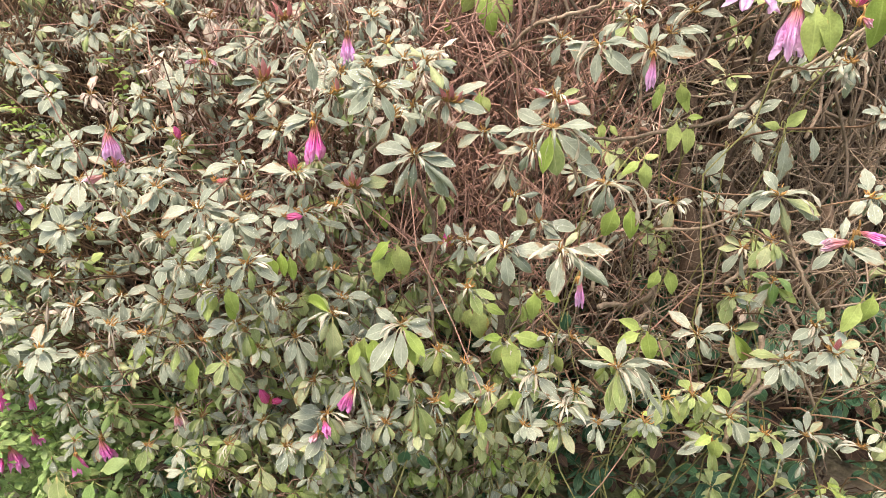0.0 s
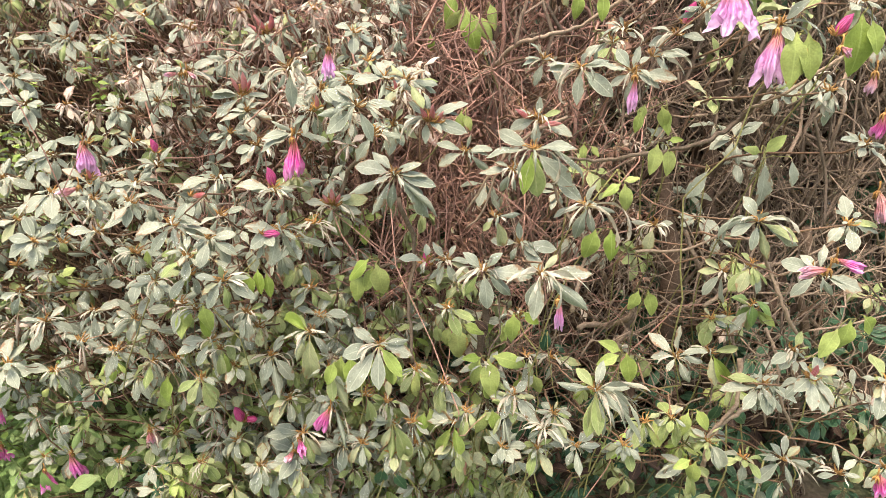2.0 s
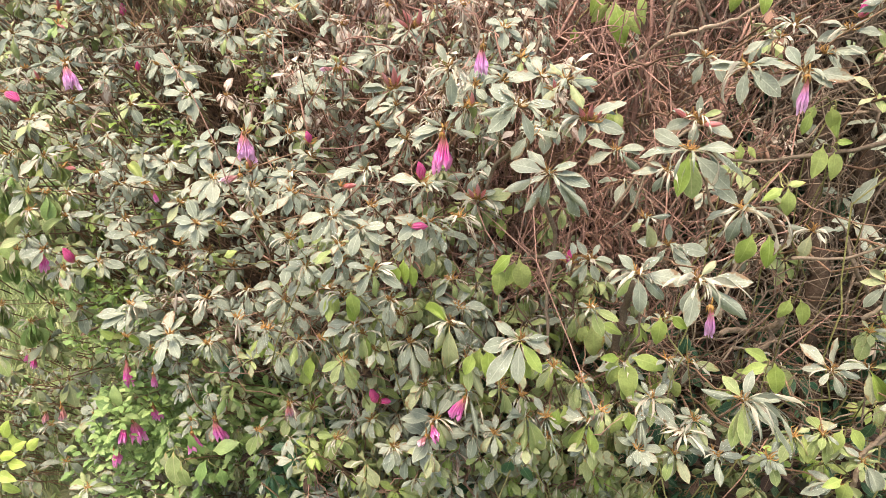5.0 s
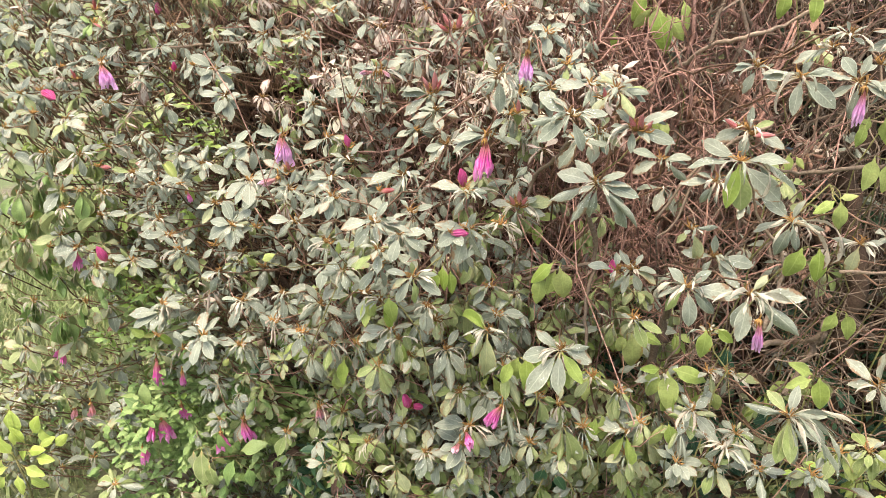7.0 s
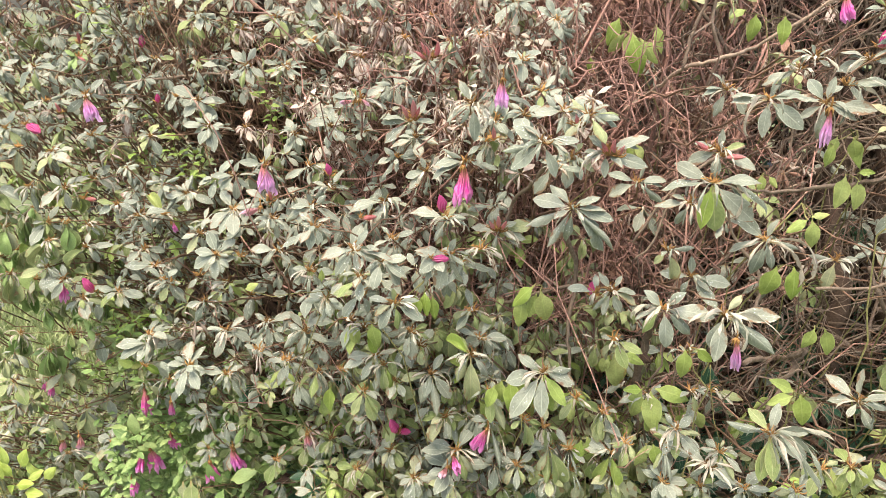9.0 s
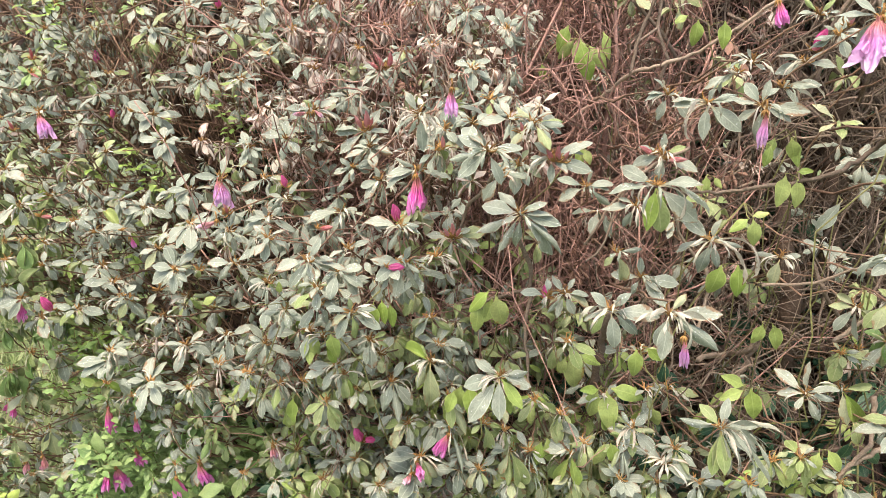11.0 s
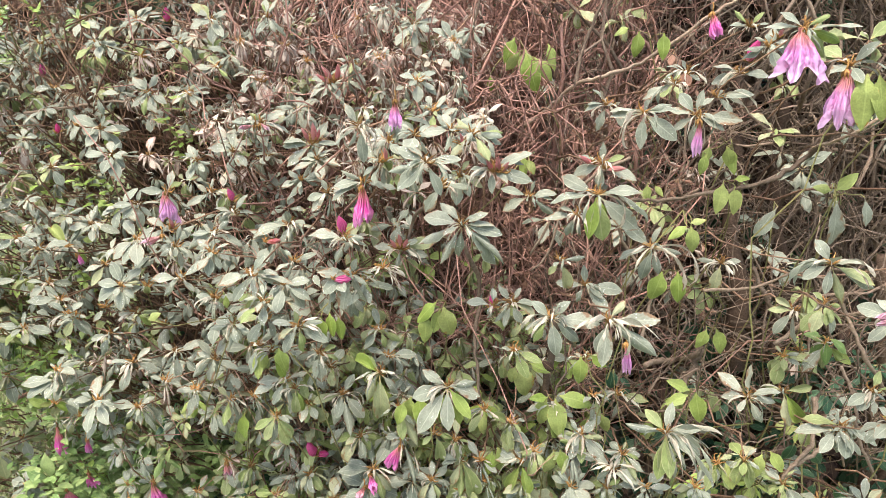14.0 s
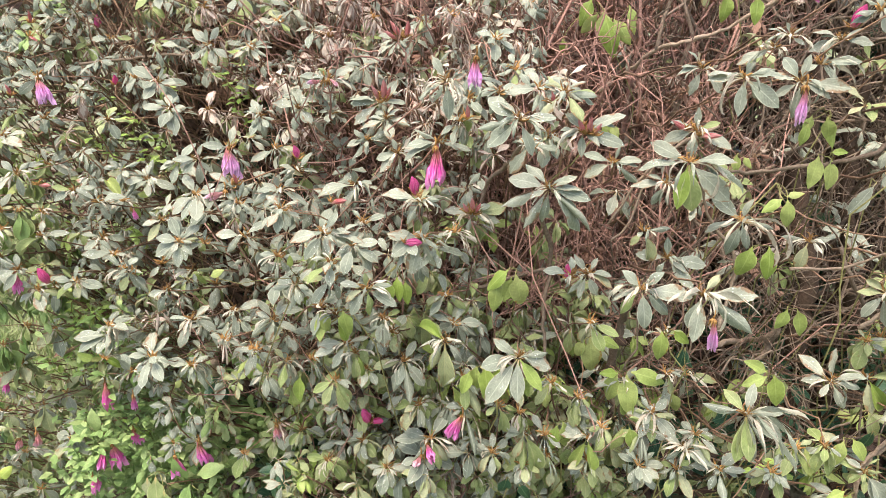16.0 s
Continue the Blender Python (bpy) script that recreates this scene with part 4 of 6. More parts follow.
whorl(shrub_left, -1.069, 1.229, 0.436, "o 0 -62, o -24 -42, n 19 -46, n -12 -23")
whorl(shrub_left, -1.217, 1.156, 0.428, "g -23 13, g 14 -23, n -20 -23, g 18 16")
whorl(shrub_right, 0.476, 0.753, 0.715, "g -3 31, g 14 22, g 33 7, g -27 -38, n -20 -3, h 17 -30, s 33 -24, n -14 16")
whorl(shrub_right, 0.514, 0.697, 0.736, "g -12 31, g 11 23, g -20 -10, n 19 5")
whorl(shrub_right, 0.355, 0.763, 0.698, "g -35 -24, g -32 5, g -17 -16, y 14 -37, o 27 -4")
whorl(shrub_right, 0.410, 0.657, 1.013, "g -2 36, g -36 8, n -18 18, g -21 -26, g 40 -6, h 15 -19, d 29 -1")
rosette(shrub_middle, -0.018, 0.772, 1.187, 0.034, 8, .2, .6, "grey", .8, odd=.2, odd_mat="olive")
rosette(shrub_middle, -0.201, 0.844, 0.984, 0.036, 8, .25, .2, "grey", .4)
rosette(shrub_middle, -0.298, 0.827, 0.961, 0.041, 8, .35, .3, "grey", .4, odd=.1, odd_mat="olive")
rosette(shrub_middle, -0.351, 0.809, 1.036, 0.036, 7, .3, .2, "grey", .4)
rosette(shrub_left, -0.618, 0.921, 0.751, 0.051, 7, .2, .2, "grey", .4, odd=.1, odd_mat="olive")
rosette(shrub_middle, -0.043, 0.809, 1.187, 0.031, 8, .2, .5, "grey", .9)
rosette(shrub_middle, -0.088, 0.824, 1.179, 0.037, 8, .25, .4, "grey", .9)
rosette(shrub_middle, -0.126, 0.847, 1.169, 0.035, 8, .3, .5, "grey", .8, odd=.1, odd_mat="olive")
rosette(shrub_middle, -0.033, 0.777, 1.139, 0.029, 8, .3, .4, "grey", .6, odd=.1, odd_mat="olive")
rosette(shrub_middle, -0.135, 0.839, 1.144, 0.033, 8, .4, .4, "grey", .7)
rosette(shrub_right, 0.124, 0.806, 0.776, 0.041, 8, .3, .4, "grey", .9, odd=.3, odd_mat="olive")
rosette(shrub_middle, -0.180, 0.866, 0.639, 0.045, 9, .15, .1, "grey", .4)
rosette(shrub_right, 0.110, 0.784, 0.711, 0.038, 8, .2, .2, "grey", .7)
rosette(shrub_right, 0.327, 0.769, 0.766, 0.039, 8, .45, .4, "olive", .6, odd=.4, odd_mat="grey")
rosette(shrub_right, 0.429, 0.760, 0.818, 0.040, 8, .35, .4, "grey", .9, odd=.2, odd_mat="olive")
rosette(shrub_middle, -0.249, 1.101, 1.220, 0.046, 8, .25, .3, "grey", .4)
rosette(shrub_middle, -0.119, 1.173, 1.307, 0.044, 8, .2, .4, "grey", .7)
rosette(shrub_middle, -0.336, 1.174, 1.279, 0.037, 9, .35, .9, "tan", 1.0)
rosette(shrub_middle, -0.266, 1.256, 1.286, 0.037, 9, .3, .8, "tan", 1.0)
rosette(shrub_middle, -0.413, 1.175, 1.285, 0.037, 9, .35, .9, "tan", 1.0)
rosette(shrub_middle, -0.293, 1.142, 1.253, 0.036, 8, .4, .7, "tan", 1.0)
rosette(shrub_left, -0.676, 1.169, 1.145, 0.043, 8, .2, .2, "grey", .5)
rosette(shrub_left, -0.636, 1.120, 1.106, 0.042, 8, .2, .2, "grey", .4)
rosette(shrub_left, -0.552, 1.084, 1.113, 0.036, 9, .3, .6, "tan", .9)
rosette(shrub_left, -0.547, 1.242, 1.284, 0.041, 8, .2, .1, "grey", .4, odd=.1, odd_mat="olive")
rosette(shrub_left, -0.569, 1.145, 1.266, 0.034, 9, .4, .9, "tan", 1.0)
rosette(shrub_middle, -0.463, 1.191, 1.244, 0.040, 8, .2, .3, "grey", .7, odd=.2, odd_mat="olive")
rosette(shrub_left, -0.568, 0.966, 0.930, 0.044, 9, .25, .2, "grey", .4, odd=.1, odd_mat="olive")
rosette(shrub_left, -0.599, 1.139, 0.786, 0.048, 8, .3, .4, "grey", .6, odd=.2, odd_mat="olive")
rosette(shrub_left, -0.753, 1.032, 0.727, 0.052, 8, .25, .3, "grey", .6, odd=.1, odd_mat="olive")
rosette(shrub_middle, -0.225, 0.866, 0.845, 0.038, 7, .5, .5, "olive", .7, odd=.3, odd_mat="grey")
rosette(shrub_middle, -0.400, 0.967, 0.601, 0.044, 9, .45, .6, "olive", 1.2, odd=.2, odd_mat="grey")
rosette(shrub_middle, -0.451, 0.995, 0.588, 0.039, 8, .35, .4, "tan", .9, odd=.3, odd_mat="grey")
rosette(shrub_middle, -0.283, 0.912, 0.627, 0.045, 8, .4, .5, "olive", .9, odd=.3, odd_mat="grey")
rosette(shrub_left, -0.693, 1.082, 0.471, 0.048, 8, .2, .1, "grey", .3, odd=.2, odd_mat="olive")
rosette(shrub_left, -0.651, 1.095, 0.467, 0.048, 8, .25, .2, "grey", .3, odd=.2, odd_mat="olive")
rosette(shrub_middle, -0.343, 1.051, 1.115, 0.037, 7, .15, .2, "grey", .4)
rosette(shrub_middle, -0.278, 0.993, 1.089, 0.035, 7, .15, .2, "grey", .4)
rosette(shrub_middle, -0.245, 0.967, 1.124, 0.037, 8, .2, .2, "grey", .4)
rosette(shrub_middle, -0.382, 1.005, 1.130, 0.037, 8, .2, .3, "grey", .5, odd=.1, odd_mat="olive")
rosette(shrub_middle, -0.442, 1.008, 1.116, 0.034, 8, .25, .5, "grey", .8)
rosette(shrub_left, -0.602, 1.059, 1.032, 0.042, 8, .3, .3, "grey", .4)
rosette(shrub_left, -0.547, 0.994, 0.998, 0.042, 8, .3, .2, "grey", .5, odd=.1, odd_mat="olive")
rosette(shrub_middle, -0.454, 0.927, 1.007, 0.038, 8, .3, .3, "grey", .7)
rosette(shrub_left, -0.682, 1.102, 0.990, 0.040, 8, .3, .4, "grey", .8, odd=.1, odd_mat="olive")
rosette(shrub_middle, -0.169, 0.856, 0.976, 0.036, 8, .45, .5, "grey", .9, odd=.1, odd_mat="olive")
rosette(shrub_middle, -0.271, 0.835, 0.982, 0.037, 8, .3, .2, "grey", .5)
rosette(shrub_middle, -0.360, 0.869, 0.908, 0.038, 8, .35, .4, "grey", .8, odd=.1, odd_mat="olive")
rosette(shrub_left, -0.837, 1.087, 0.800, 0.049, 8, .3, .3, "grey", .6, odd=.3, odd_mat="olive")
rosette(shrub_left, -0.995, 1.218, 0.633, 0.054, 8, .4, .3, "olive", .6, odd=.4, odd_mat="grey")
rosette(shrub_left, -0.570, 0.954, 0.722, 0.044, 8, .4, .4, "grey", .7, odd=.2, odd_mat="olive")
rosette(shrub_middle, -0.397, 0.909, 0.764, 0.042, 8, .4, .3, "grey", .7, odd=.2, odd_mat="olive")
rosette(shrub_middle, -0.262, 0.868, 0.783, 0.039, 8, .5, .4, "olive", .5, odd=.4, odd_mat="grey")
rosette(shrub_middle, -0.189, 0.867, 0.729, 0.042, 8, .4, .4, "olive", .7, odd=.4, odd_mat="grey")
rosette(shrub_middle, -0.046, 0.825, 0.752, 0.043, 7, .6, .3, "olive", .6, odd=.2, odd_mat="grey")
rosette(shrub_middle, 0.062, 0.806, 0.751, 0.038, 8, .5, .4, "olive", .6, odd=.3, odd_mat="grey")
rosette(shrub_middle, -0.038, 0.814, 0.676, 0.040, 8, .4, .4, "olive", .7, odd=.5, odd_mat="grey")
rosette(shrub_middle, 0.048, 0.804, 0.697, 0.037, 8, .4, .4, "grey", .6, odd=.4, odd_mat="olive")
rosette(shrub_right, 0.176, 0.783, 0.763, 0.035, 8, .4, .5, "grey", 1.0, odd=.3, odd_mat="olive")
rosette(shrub_right, 0.158, 0.782, 0.710, 0.037, 8, .4, .4, "grey", .6, odd=.4, odd_mat="olive")
rosette(shrub_middle, -0.343, 0.915, 0.584, 0.040, 8, .4, .5, "olive", .9, odd=.3, odd_mat="grey")
rosette(shrub_middle, -0.239, 0.872, 0.612, 0.038, 8, .3, .3, "grey", .6, odd=.3, odd_mat="olive")
rosette(shrub_left, -0.537, 1.039, 0.491, 0.046, 8, .4, .4, "grey", .5, odd=.5, odd_mat="olive")
rosette(shrub_middle, 0.031, 0.821, 0.785, 0.040, 7, .65, .4, "olive", .4, odd=.2, odd_mat="grey")
rosette(shrub_right, 0.410, 0.883, 0.856, 0.039, 7, .6, .5, "olive", .5, odd=.2, odd_mat="grey")
rosette(shrub_right, 0.292, 0.767, 0.762, 0.036, 7, .6, .4, "olive", .6, odd=.2, odd_mat="grey")
rosette(shrub_right, 0.265, 0.758, 0.733, 0.036, 8, .3, .3, "grey", .5, odd=.1, odd_mat="olive")
rosette(shrub_right, 0.203, 0.763, 0.727, 0.039, 8, .25, .2, "grey", .5)
rosette(shrub_right, 0.377, 0.762, 0.736, 0.037, 8, .4, .4, "olive", .6, odd=.3, odd_mat="grey")
rosette(shrub_right, 0.417, 0.813, 0.963, 0.036, 7, .55, .4, "olive", .5, odd=.3, odd_mat="grey")
rosette(shrub_middle, -0.053, 1.099, 1.281, 0.034, 8, .3, .4, "grey", .8)
rosette(shrub_middle, -0.097, 0.976, 1.232, 0.030, 8, .2, .3, "grey", .6, odd=.1, odd_mat="olive")
rosette(shrub_middle, -0.070, 0.888, 1.200, 0.031, 8, .2, .3, "grey", .6, odd=.1, odd_mat="olive")
rosette(shrub_middle, -0.161, 1.050, 1.260, 0.033, 8, .3, .7, "tan", .8)
rosette(shrub_middle, -0.213, 1.111, 1.249, 0.039, 8, .35, .5, "grey", .5, odd=.2, odd_mat="olive")
rosette(shrub_middle, -0.353, 1.084, 1.227, 0.034, 8, .3, .6, "tan", .9)
rosette(shrub_left, -0.496, 1.137, 1.206, 0.039, 8, .25, .3, "grey", .6, odd=.2, odd_mat="olive")
rosette(shrub_left, -0.570, 1.150, 1.206, 0.041, 8, .25, .3, "grey", .5, odd=.2, odd_mat="olive")
rosette(shrub_left, -0.905, 1.319, 1.248, 0.048, 8, .2, .2, "grey", .4, odd=.1, odd_mat="olive")
rosette(shrub_left, -0.954, 1.320, 1.291, 0.050, 8, .2, .2, "grey", .4, odd=.2, odd_mat="olive")
rosette(shrub_left, -0.858, 1.331, 1.289, 0.047, 8, .2, .2, "grey", .4, odd=.3, odd_mat="olive")
rosette(shrub_left, -0.685, 1.223, 1.288, 0.041, 8, .2, .3, "grey", .5, odd=.2, odd_mat="olive")
rosette(shrub_left, -0.732, 1.262, 1.327, 0.042, 8, .2, .2, "fresh", 0, odd=.5, odd_mat="grey")
rosette(shrub_left, -0.909, 1.303, 1.336, 0.044, 8, .2, .2, "fresh", 0, odd=.5, odd_mat="grey")
rosette(shrub_left, -0.624, 1.259, 1.325, 0.042, 8, .2, .3, "grey", .5, odd=.1, odd_mat="olive")
rosette(shrub_left, -0.479, 1.232, 1.322, 0.040, 8, .2, .3, "grey", .5, odd=.2, odd_mat="olive")
rosette(shrub_middle, -0.360, 1.169, 1.324, 0.036, 8, .3, .5, "grey", .6, odd=.2, odd_mat="olive")
rosette(shrub_middle, -0.211, 1.173, 1.317, 0.034, 8, .3, .8, "tan", .9)
rosette(shrub_left, -0.762, 1.143, 1.082, 0.041, 8, .25, .2, "grey", .4, odd=.3, odd_mat="olive")
rosette(shrub_right, 0.459, 0.937, 0.838, 0.035, 7, .4, .3, "lime", 0, odd=.3, odd_mat="olive")
rosette(shrub_right, 0.344, 0.894, 1.272, 0.034, 8, .1, .2, "grey", .3, odd=.1, odd_mat="olive")
rosette(shrub_right, 0.443, 0.684, 0.877, 0.039, 8, .15, .1, "grey", .3, odd=.1, odd_mat="olive")
rosette(shrub_right, 0.437, 0.761, 0.823, 0.039, 8, .4, .6, "grey", .8, odd=.1, odd_mat="olive")
rosette(shrub_right, 0.559, 0.722, 0.849, 0.041, 8, .3, .4, "grey", .9, odd=.2, odd_mat="olive")
rosette(shrub_right, 0.576, 0.706, 0.739, 0.041, 8, .25, .2, "grey", .4, odd=.1, odd_mat="olive")
rosette(shrub_right, 0.429, 0.736, 1.189, 0.032, 7, .4, .8, "grey", 1.0)
rosette(shrub_right, 0.498, 0.765, 1.128, 0.032, 8, .2, .2, "grey", .4)
rosette(shrub_right, 0.481, 0.737, 1.043, 0.034, 7, .3, .3, "grey", .4, odd=.2, odd_mat="olive")
rosette(shrub_right, 0.423, 0.753, 0.717, 0.032, 7, .4, .3, "olive", .3, odd=.4, odd_mat="grey")
rosette(shrub_right, 0.450, 0.756, 1.277, 0.032, 8, .2, .3, "grey", .5, odd=.2, odd_mat="olive")
rosette(shrub_right, 0.482, 0.791, 0.855, 0.035, 7, .4, .4, "grey", .5, odd=.3, odd_mat="olive")
rosette(shrub_left, -1.051, 1.256, 1.194, 0.047, 8, .25, .3, "grey", .4, odd=.2, odd_mat="olive")
rosette(shrub_left, -1.087, 1.134, 1.029, 0.050, 8, .35, .3, "grey", .5, odd=.2, odd_mat="olive")
rosette(shrub_left, -0.968, 1.151, 1.047, 0.050, 8, .4, .4, "grey", .6, odd=.4, odd_mat="olive")
rosette(shrub_left, -1.081, 1.127, 0.977, 0.051, 8, .5, .5, "olive", .5, odd=.4, odd_mat="grey")
rosette(shrub_left, -1.043, 1.136, 0.794, 0.053, 8, .6, .5, "olive", .5, odd=.3, odd_mat="grey")
rosette(shrub_left, -1.072, 1.176, 1.086, 0.048, 8, .3, .3, "grey", .5, odd=.2, odd_mat="olive")
rosette(shrub_left, -1.006, 1.150, 0.909, 0.054, 8, .4, .4, "olive", .5, odd=.4, odd_mat="grey")
rosette(shrub_left, -1.004, 1.125, 0.825, 0.055, 8, .3, .3, "grey", .5, odd=.3, odd_mat="olive")
rosette(shrub_left, -0.927, 1.103, 0.774, 0.052, 8, .3, .3, "grey", .5, odd=.1, odd_mat="olive")
rosette(shrub_left, -0.743, 1.022, 0.751, 0.050, 8, .4, .6, "grey", .9, odd=.1, odd_mat="olive")
rosette(shrub_left, -1.184, 1.176, 0.528, 0.054, 8, .4, .3, "olive", .5, odd=.4, odd_mat="grey")
rosette(shrub_left, -1.085, 1.215, 0.545, 0.055, 8, .4, .4, "olive", .6, odd=.4, odd_mat="grey")
rosette(shrub_left, -1.073, 1.313, 0.416, 0.059, 8, .4, .6, "olive", 1.0, odd=.2, odd_mat="grey")
rosette(shrub_left, -1.244, 1.154, 0.373, 0.058, 8, .5, .8, "grey", 1.0, odd=.1, odd_mat="olive")
rosette(shrub_left, -1.250, 1.267, 0.125, 0.063, 8, .4, .5, "grey", .7, odd=.3, odd_mat="olive")
rosette(shrub_left, -0.963, 1.158, 0.405, 0.054, 8, .3, .3, "grey", .4, odd=.4, odd_mat="olive")
rosette(shrub_left, -0.937, 1.058, 0.292, 0.057, 8, .3, .3, "grey", .4, odd=.4, odd_mat="olive")
rosette(shrub_left, -1.072, 1.120, 0.908, 0.050, 6, .8, .8, "olive", .6, odd=.5, odd_mat="fresh")
rosette(shrub_left, -1.053, 1.150, 0.920, 0.054, 7, .8, .8, "olive", .6, odd=.5, odd_mat="fresh")
rosette(shrub_left, -1.053, 1.180, 0.873, 0.058, 8, .8, .8, "olive", .6, odd=.5, odd_mat="fresh")
rosette(shrub_left, -1.134, 1.210, 0.826, 0.050, 6, .8, .8, "olive", .6, odd=.5, odd_mat="fresh")
rosette(shrub_left, -0.986, 1.120, 0.881, 0.054, 7, .8, .8, "olive", .6, odd=.5, odd_mat="fresh")
rosette(shrub_left, -1.028, 1.150, 0.938, 0.058, 8, .8, .8, "olive", .6, odd=.5, odd_mat="fresh")
rosette(shrub_left, -1.026, 1.180, 0.820, 0.050, 6, .8, .8, "olive", .6, odd=.5, odd_mat="fresh")
rosette(shrub_left, -1.092, 1.210, 0.778, 0.054, 7, .8, .8, "olive", .6, odd=.5, odd_mat="fresh")
rosette(shrub_left, -1.083, 1.120, 0.809, 0.058, 8, .8, .8, "olive", .6, odd=.5, odd_mat="fresh")
rosette(shrub_left, -0.968, 1.150, 0.910, 0.050, 6, .8, .8, "olive", .6, odd=.5, odd_mat="fresh")
rosette(shrub_left, -1.105, 1.180, 0.753, 0.054, 7, .8, .8, "olive", .6, odd=.5, odd_mat="fresh")
rosette(shrub_left, -1.175, 1.210, 0.807, 0.058, 8, .8, .8, "olive", .6, odd=.5, odd_mat="fresh")
rosette(shrub_left, -0.979, 1.120, 0.687, 0.050, 6, .8, .8, "olive", .6, odd=.5, odd_mat="fresh")
rosette(shrub_left, -1.122, 1.150, 0.662, 0.054, 7, .8, .8, "olive", .6, odd=.5, odd_mat="fresh")
rosette(shrub_left, -1.090, 1.180, 0.609, 0.058, 8, .8, .8, "olive", .6, odd=.5, odd_mat="fresh")
flower(shrub_middle, -0.168, 0.875, 1.106, 0.049, "magenta", 2, (0, -3), 0.95)
flower(shrub_left, -0.475, 0.962, 1.080, 0.039, "violet", 1, (0, 8), 1.1)
flower(shrub_right, 0.318, 0.749, 1.295, 0.043, "violet", 3, (0, 0), 1.25)
flower(shrub_right, 0.376, 0.767, 1.251, 0.049, "violet", 1, (0, 4), 1.05)
flower(shrub_right, 0.285, 0.937, 1.314, 0.030, "magenta", 1, (0, -25), 1)
flower(shrub_right, 0.241, 0.807, 1.196, 0.037, "violet", 0, (0, 3), .62)
flower(shrub_right, 0.160, 0.739, 0.946, 0.034, "violet", 0, (0, -5), .6)
flower(shrub_middle, -0.119, 0.887, 1.216, 0.034, "violet", 0, (0, 0), 1)
flower(shrub_left, -0.897, 1.175, 1.149, 0.040, "violet", 1, (0, -5), 1.1)
flower(shrub_left, -0.713, 1.092, 0.943, 0.021, "magenta", 1, (0, -30), 0.80)
flower(shrub_left, -0.949, 1.084, 0.821, 0.046, "magenta", 1, (0, -14), 0.80)
flower(shrub_left, -0.835, 1.111, 0.579, 0.056, "magenta", 2, (0, -6), 0.80)
flower(shrub_left, -0.803, 1.144, 0.533, 0.033, "magenta", 1, (0, -4), 0.80)
flower(shrub_left, -0.812, 1.140, 0.454, 0.029, "magenta", 2, (0, -10), 0.96)
flower(shrub_left, -0.814, 1.141, 0.452, 0.032, "magenta", 2, (0, 15), 0.96)
flower(shrub_left, -0.838, 1.101, 0.442, 0.049, "magenta", 3, (0, 0), 0.96)
flower(shrub_left, -0.850, 1.096, 0.440, 0.042, "magenta", 1, (0, 30), 0.80)
flower(shrub_left, -0.869, 1.070, 0.390, 0.040, "magenta", 2, (0, -8), 0.88)
flower(shrub_left, -0.677, 1.045, 0.471, 0.042, "magenta", 3, (0, -8), 0.88)
flower(shrub_left, -0.640, 1.075, 0.481, 0.048, "magenta", 2, (0, 5), 0.88)
flower(shrub_left, -1.130, 1.207, 0.516, 0.039, "magenta", 1, (0, 38), 0.72)
flower(shrub_left, -1.121, 1.206, 0.515, 0.034, "magenta", 1, (0, -20), 0.72)
flower(shrub_left, -1.084, 1.156, 0.403, 0.027, "rose", 1, (0, 0), 1.2)
flower(shrub_left, -1.022, 1.134, 0.436, 0.035, "rose", 1, (0, 0), 1)
flower(shrub_middle, -0.124, 0.823, 0.745, 0.040, "magenta", 1, (0, 18), .9)
flower(shrub_middle, -0.177, 0.858, 0.672, 0.035, "magenta", 0, (0, 82), .9)
flower(shrub_middle, -0.185, 0.850, 0.656, 0.023, "rose", 1, (0, 70), 1.1)
flower(shrub_right, 0.508, 0.740, 1.081, 0.035, "rose", 3, (0, 22), 1)
flower(shrub_right, 0.405, 0.635, 1.027, 0.025, "rose", 2, (0, -70), 1)
flower(shrub_right, 0.424, 0.658, 1.030, 0.026, "magenta", 1, (0, -82), .8)
flower(shrub_right, 0.549, 0.682, 0.745, 0.028, "magenta", 2, (0, -30), 1.2)
flower(shrub_right, 0.495, 0.740, 1.167, 0.027, "magenta", 2, (0, 12), 1)
flower(shrub_middle, -0.328, 0.978, 1.176, 0.018, "rose", 0, (0, -70), .7)
flower(shrub_middle, -0.335, 0.977, 1.175, 0.022, "rose", 0, (0, 75), .7)
flower(shrub_middle, -0.470, 0.921, 1.027, 0.027, "rose", 1, (0, 65), .9)
flower(shrub_middle, -0.448, 0.977, 0.601, 0.023, "rose", 2, (0, 10), 1.2)
flower(shrub_right, 0.419, 0.716, 1.236, 0.017, "rose", 2, (0, -60), .9)
flower(shrub_right, 0.486, 0.757, 1.209, 0.022, "rose", 3, (0, -10), 1)
bud(shrub_middle, -0.192, 0.857, 1.047, 0.028, "magenta", (-.1, -0.35, 1))
bud(shrub_middle, 0.005, 0.831, 0.951, 0.024, "magenta", (-.1, -0.35, 1))
bud(shrub_right, 0.126, 0.823, 1.143, 0.024, "rose", (-1, -0.35, .6))
bud(shrub_right, 0.139, 0.814, 1.138, 0.024, "rose", (1, -0.35, .1))
bud(shrub_middle, 0.006, 0.764, 1.147, 0.021, "rose", (.2, -0.35, 1))
bud(shrub_middle, 0.011, 0.765, 1.147, 0.019, "rose", (-.2, -0.35, 1))
bud(shrub_middle, -0.030, 0.772, 1.175, 0.017, "rose", (-.2, -0.35, 1))
bud(shrub_middle, -0.253, 0.981, 1.149, 0.031, "rose", (.1, -0.35, 1))
bud(shrub_middle, -0.259, 0.981, 1.149, 0.024, "rose", (-.4, -0.35, 1))
bud(shrub_middle, -0.250, 0.980, 1.149, 0.022, "rose", (.5, -0.35, 1))
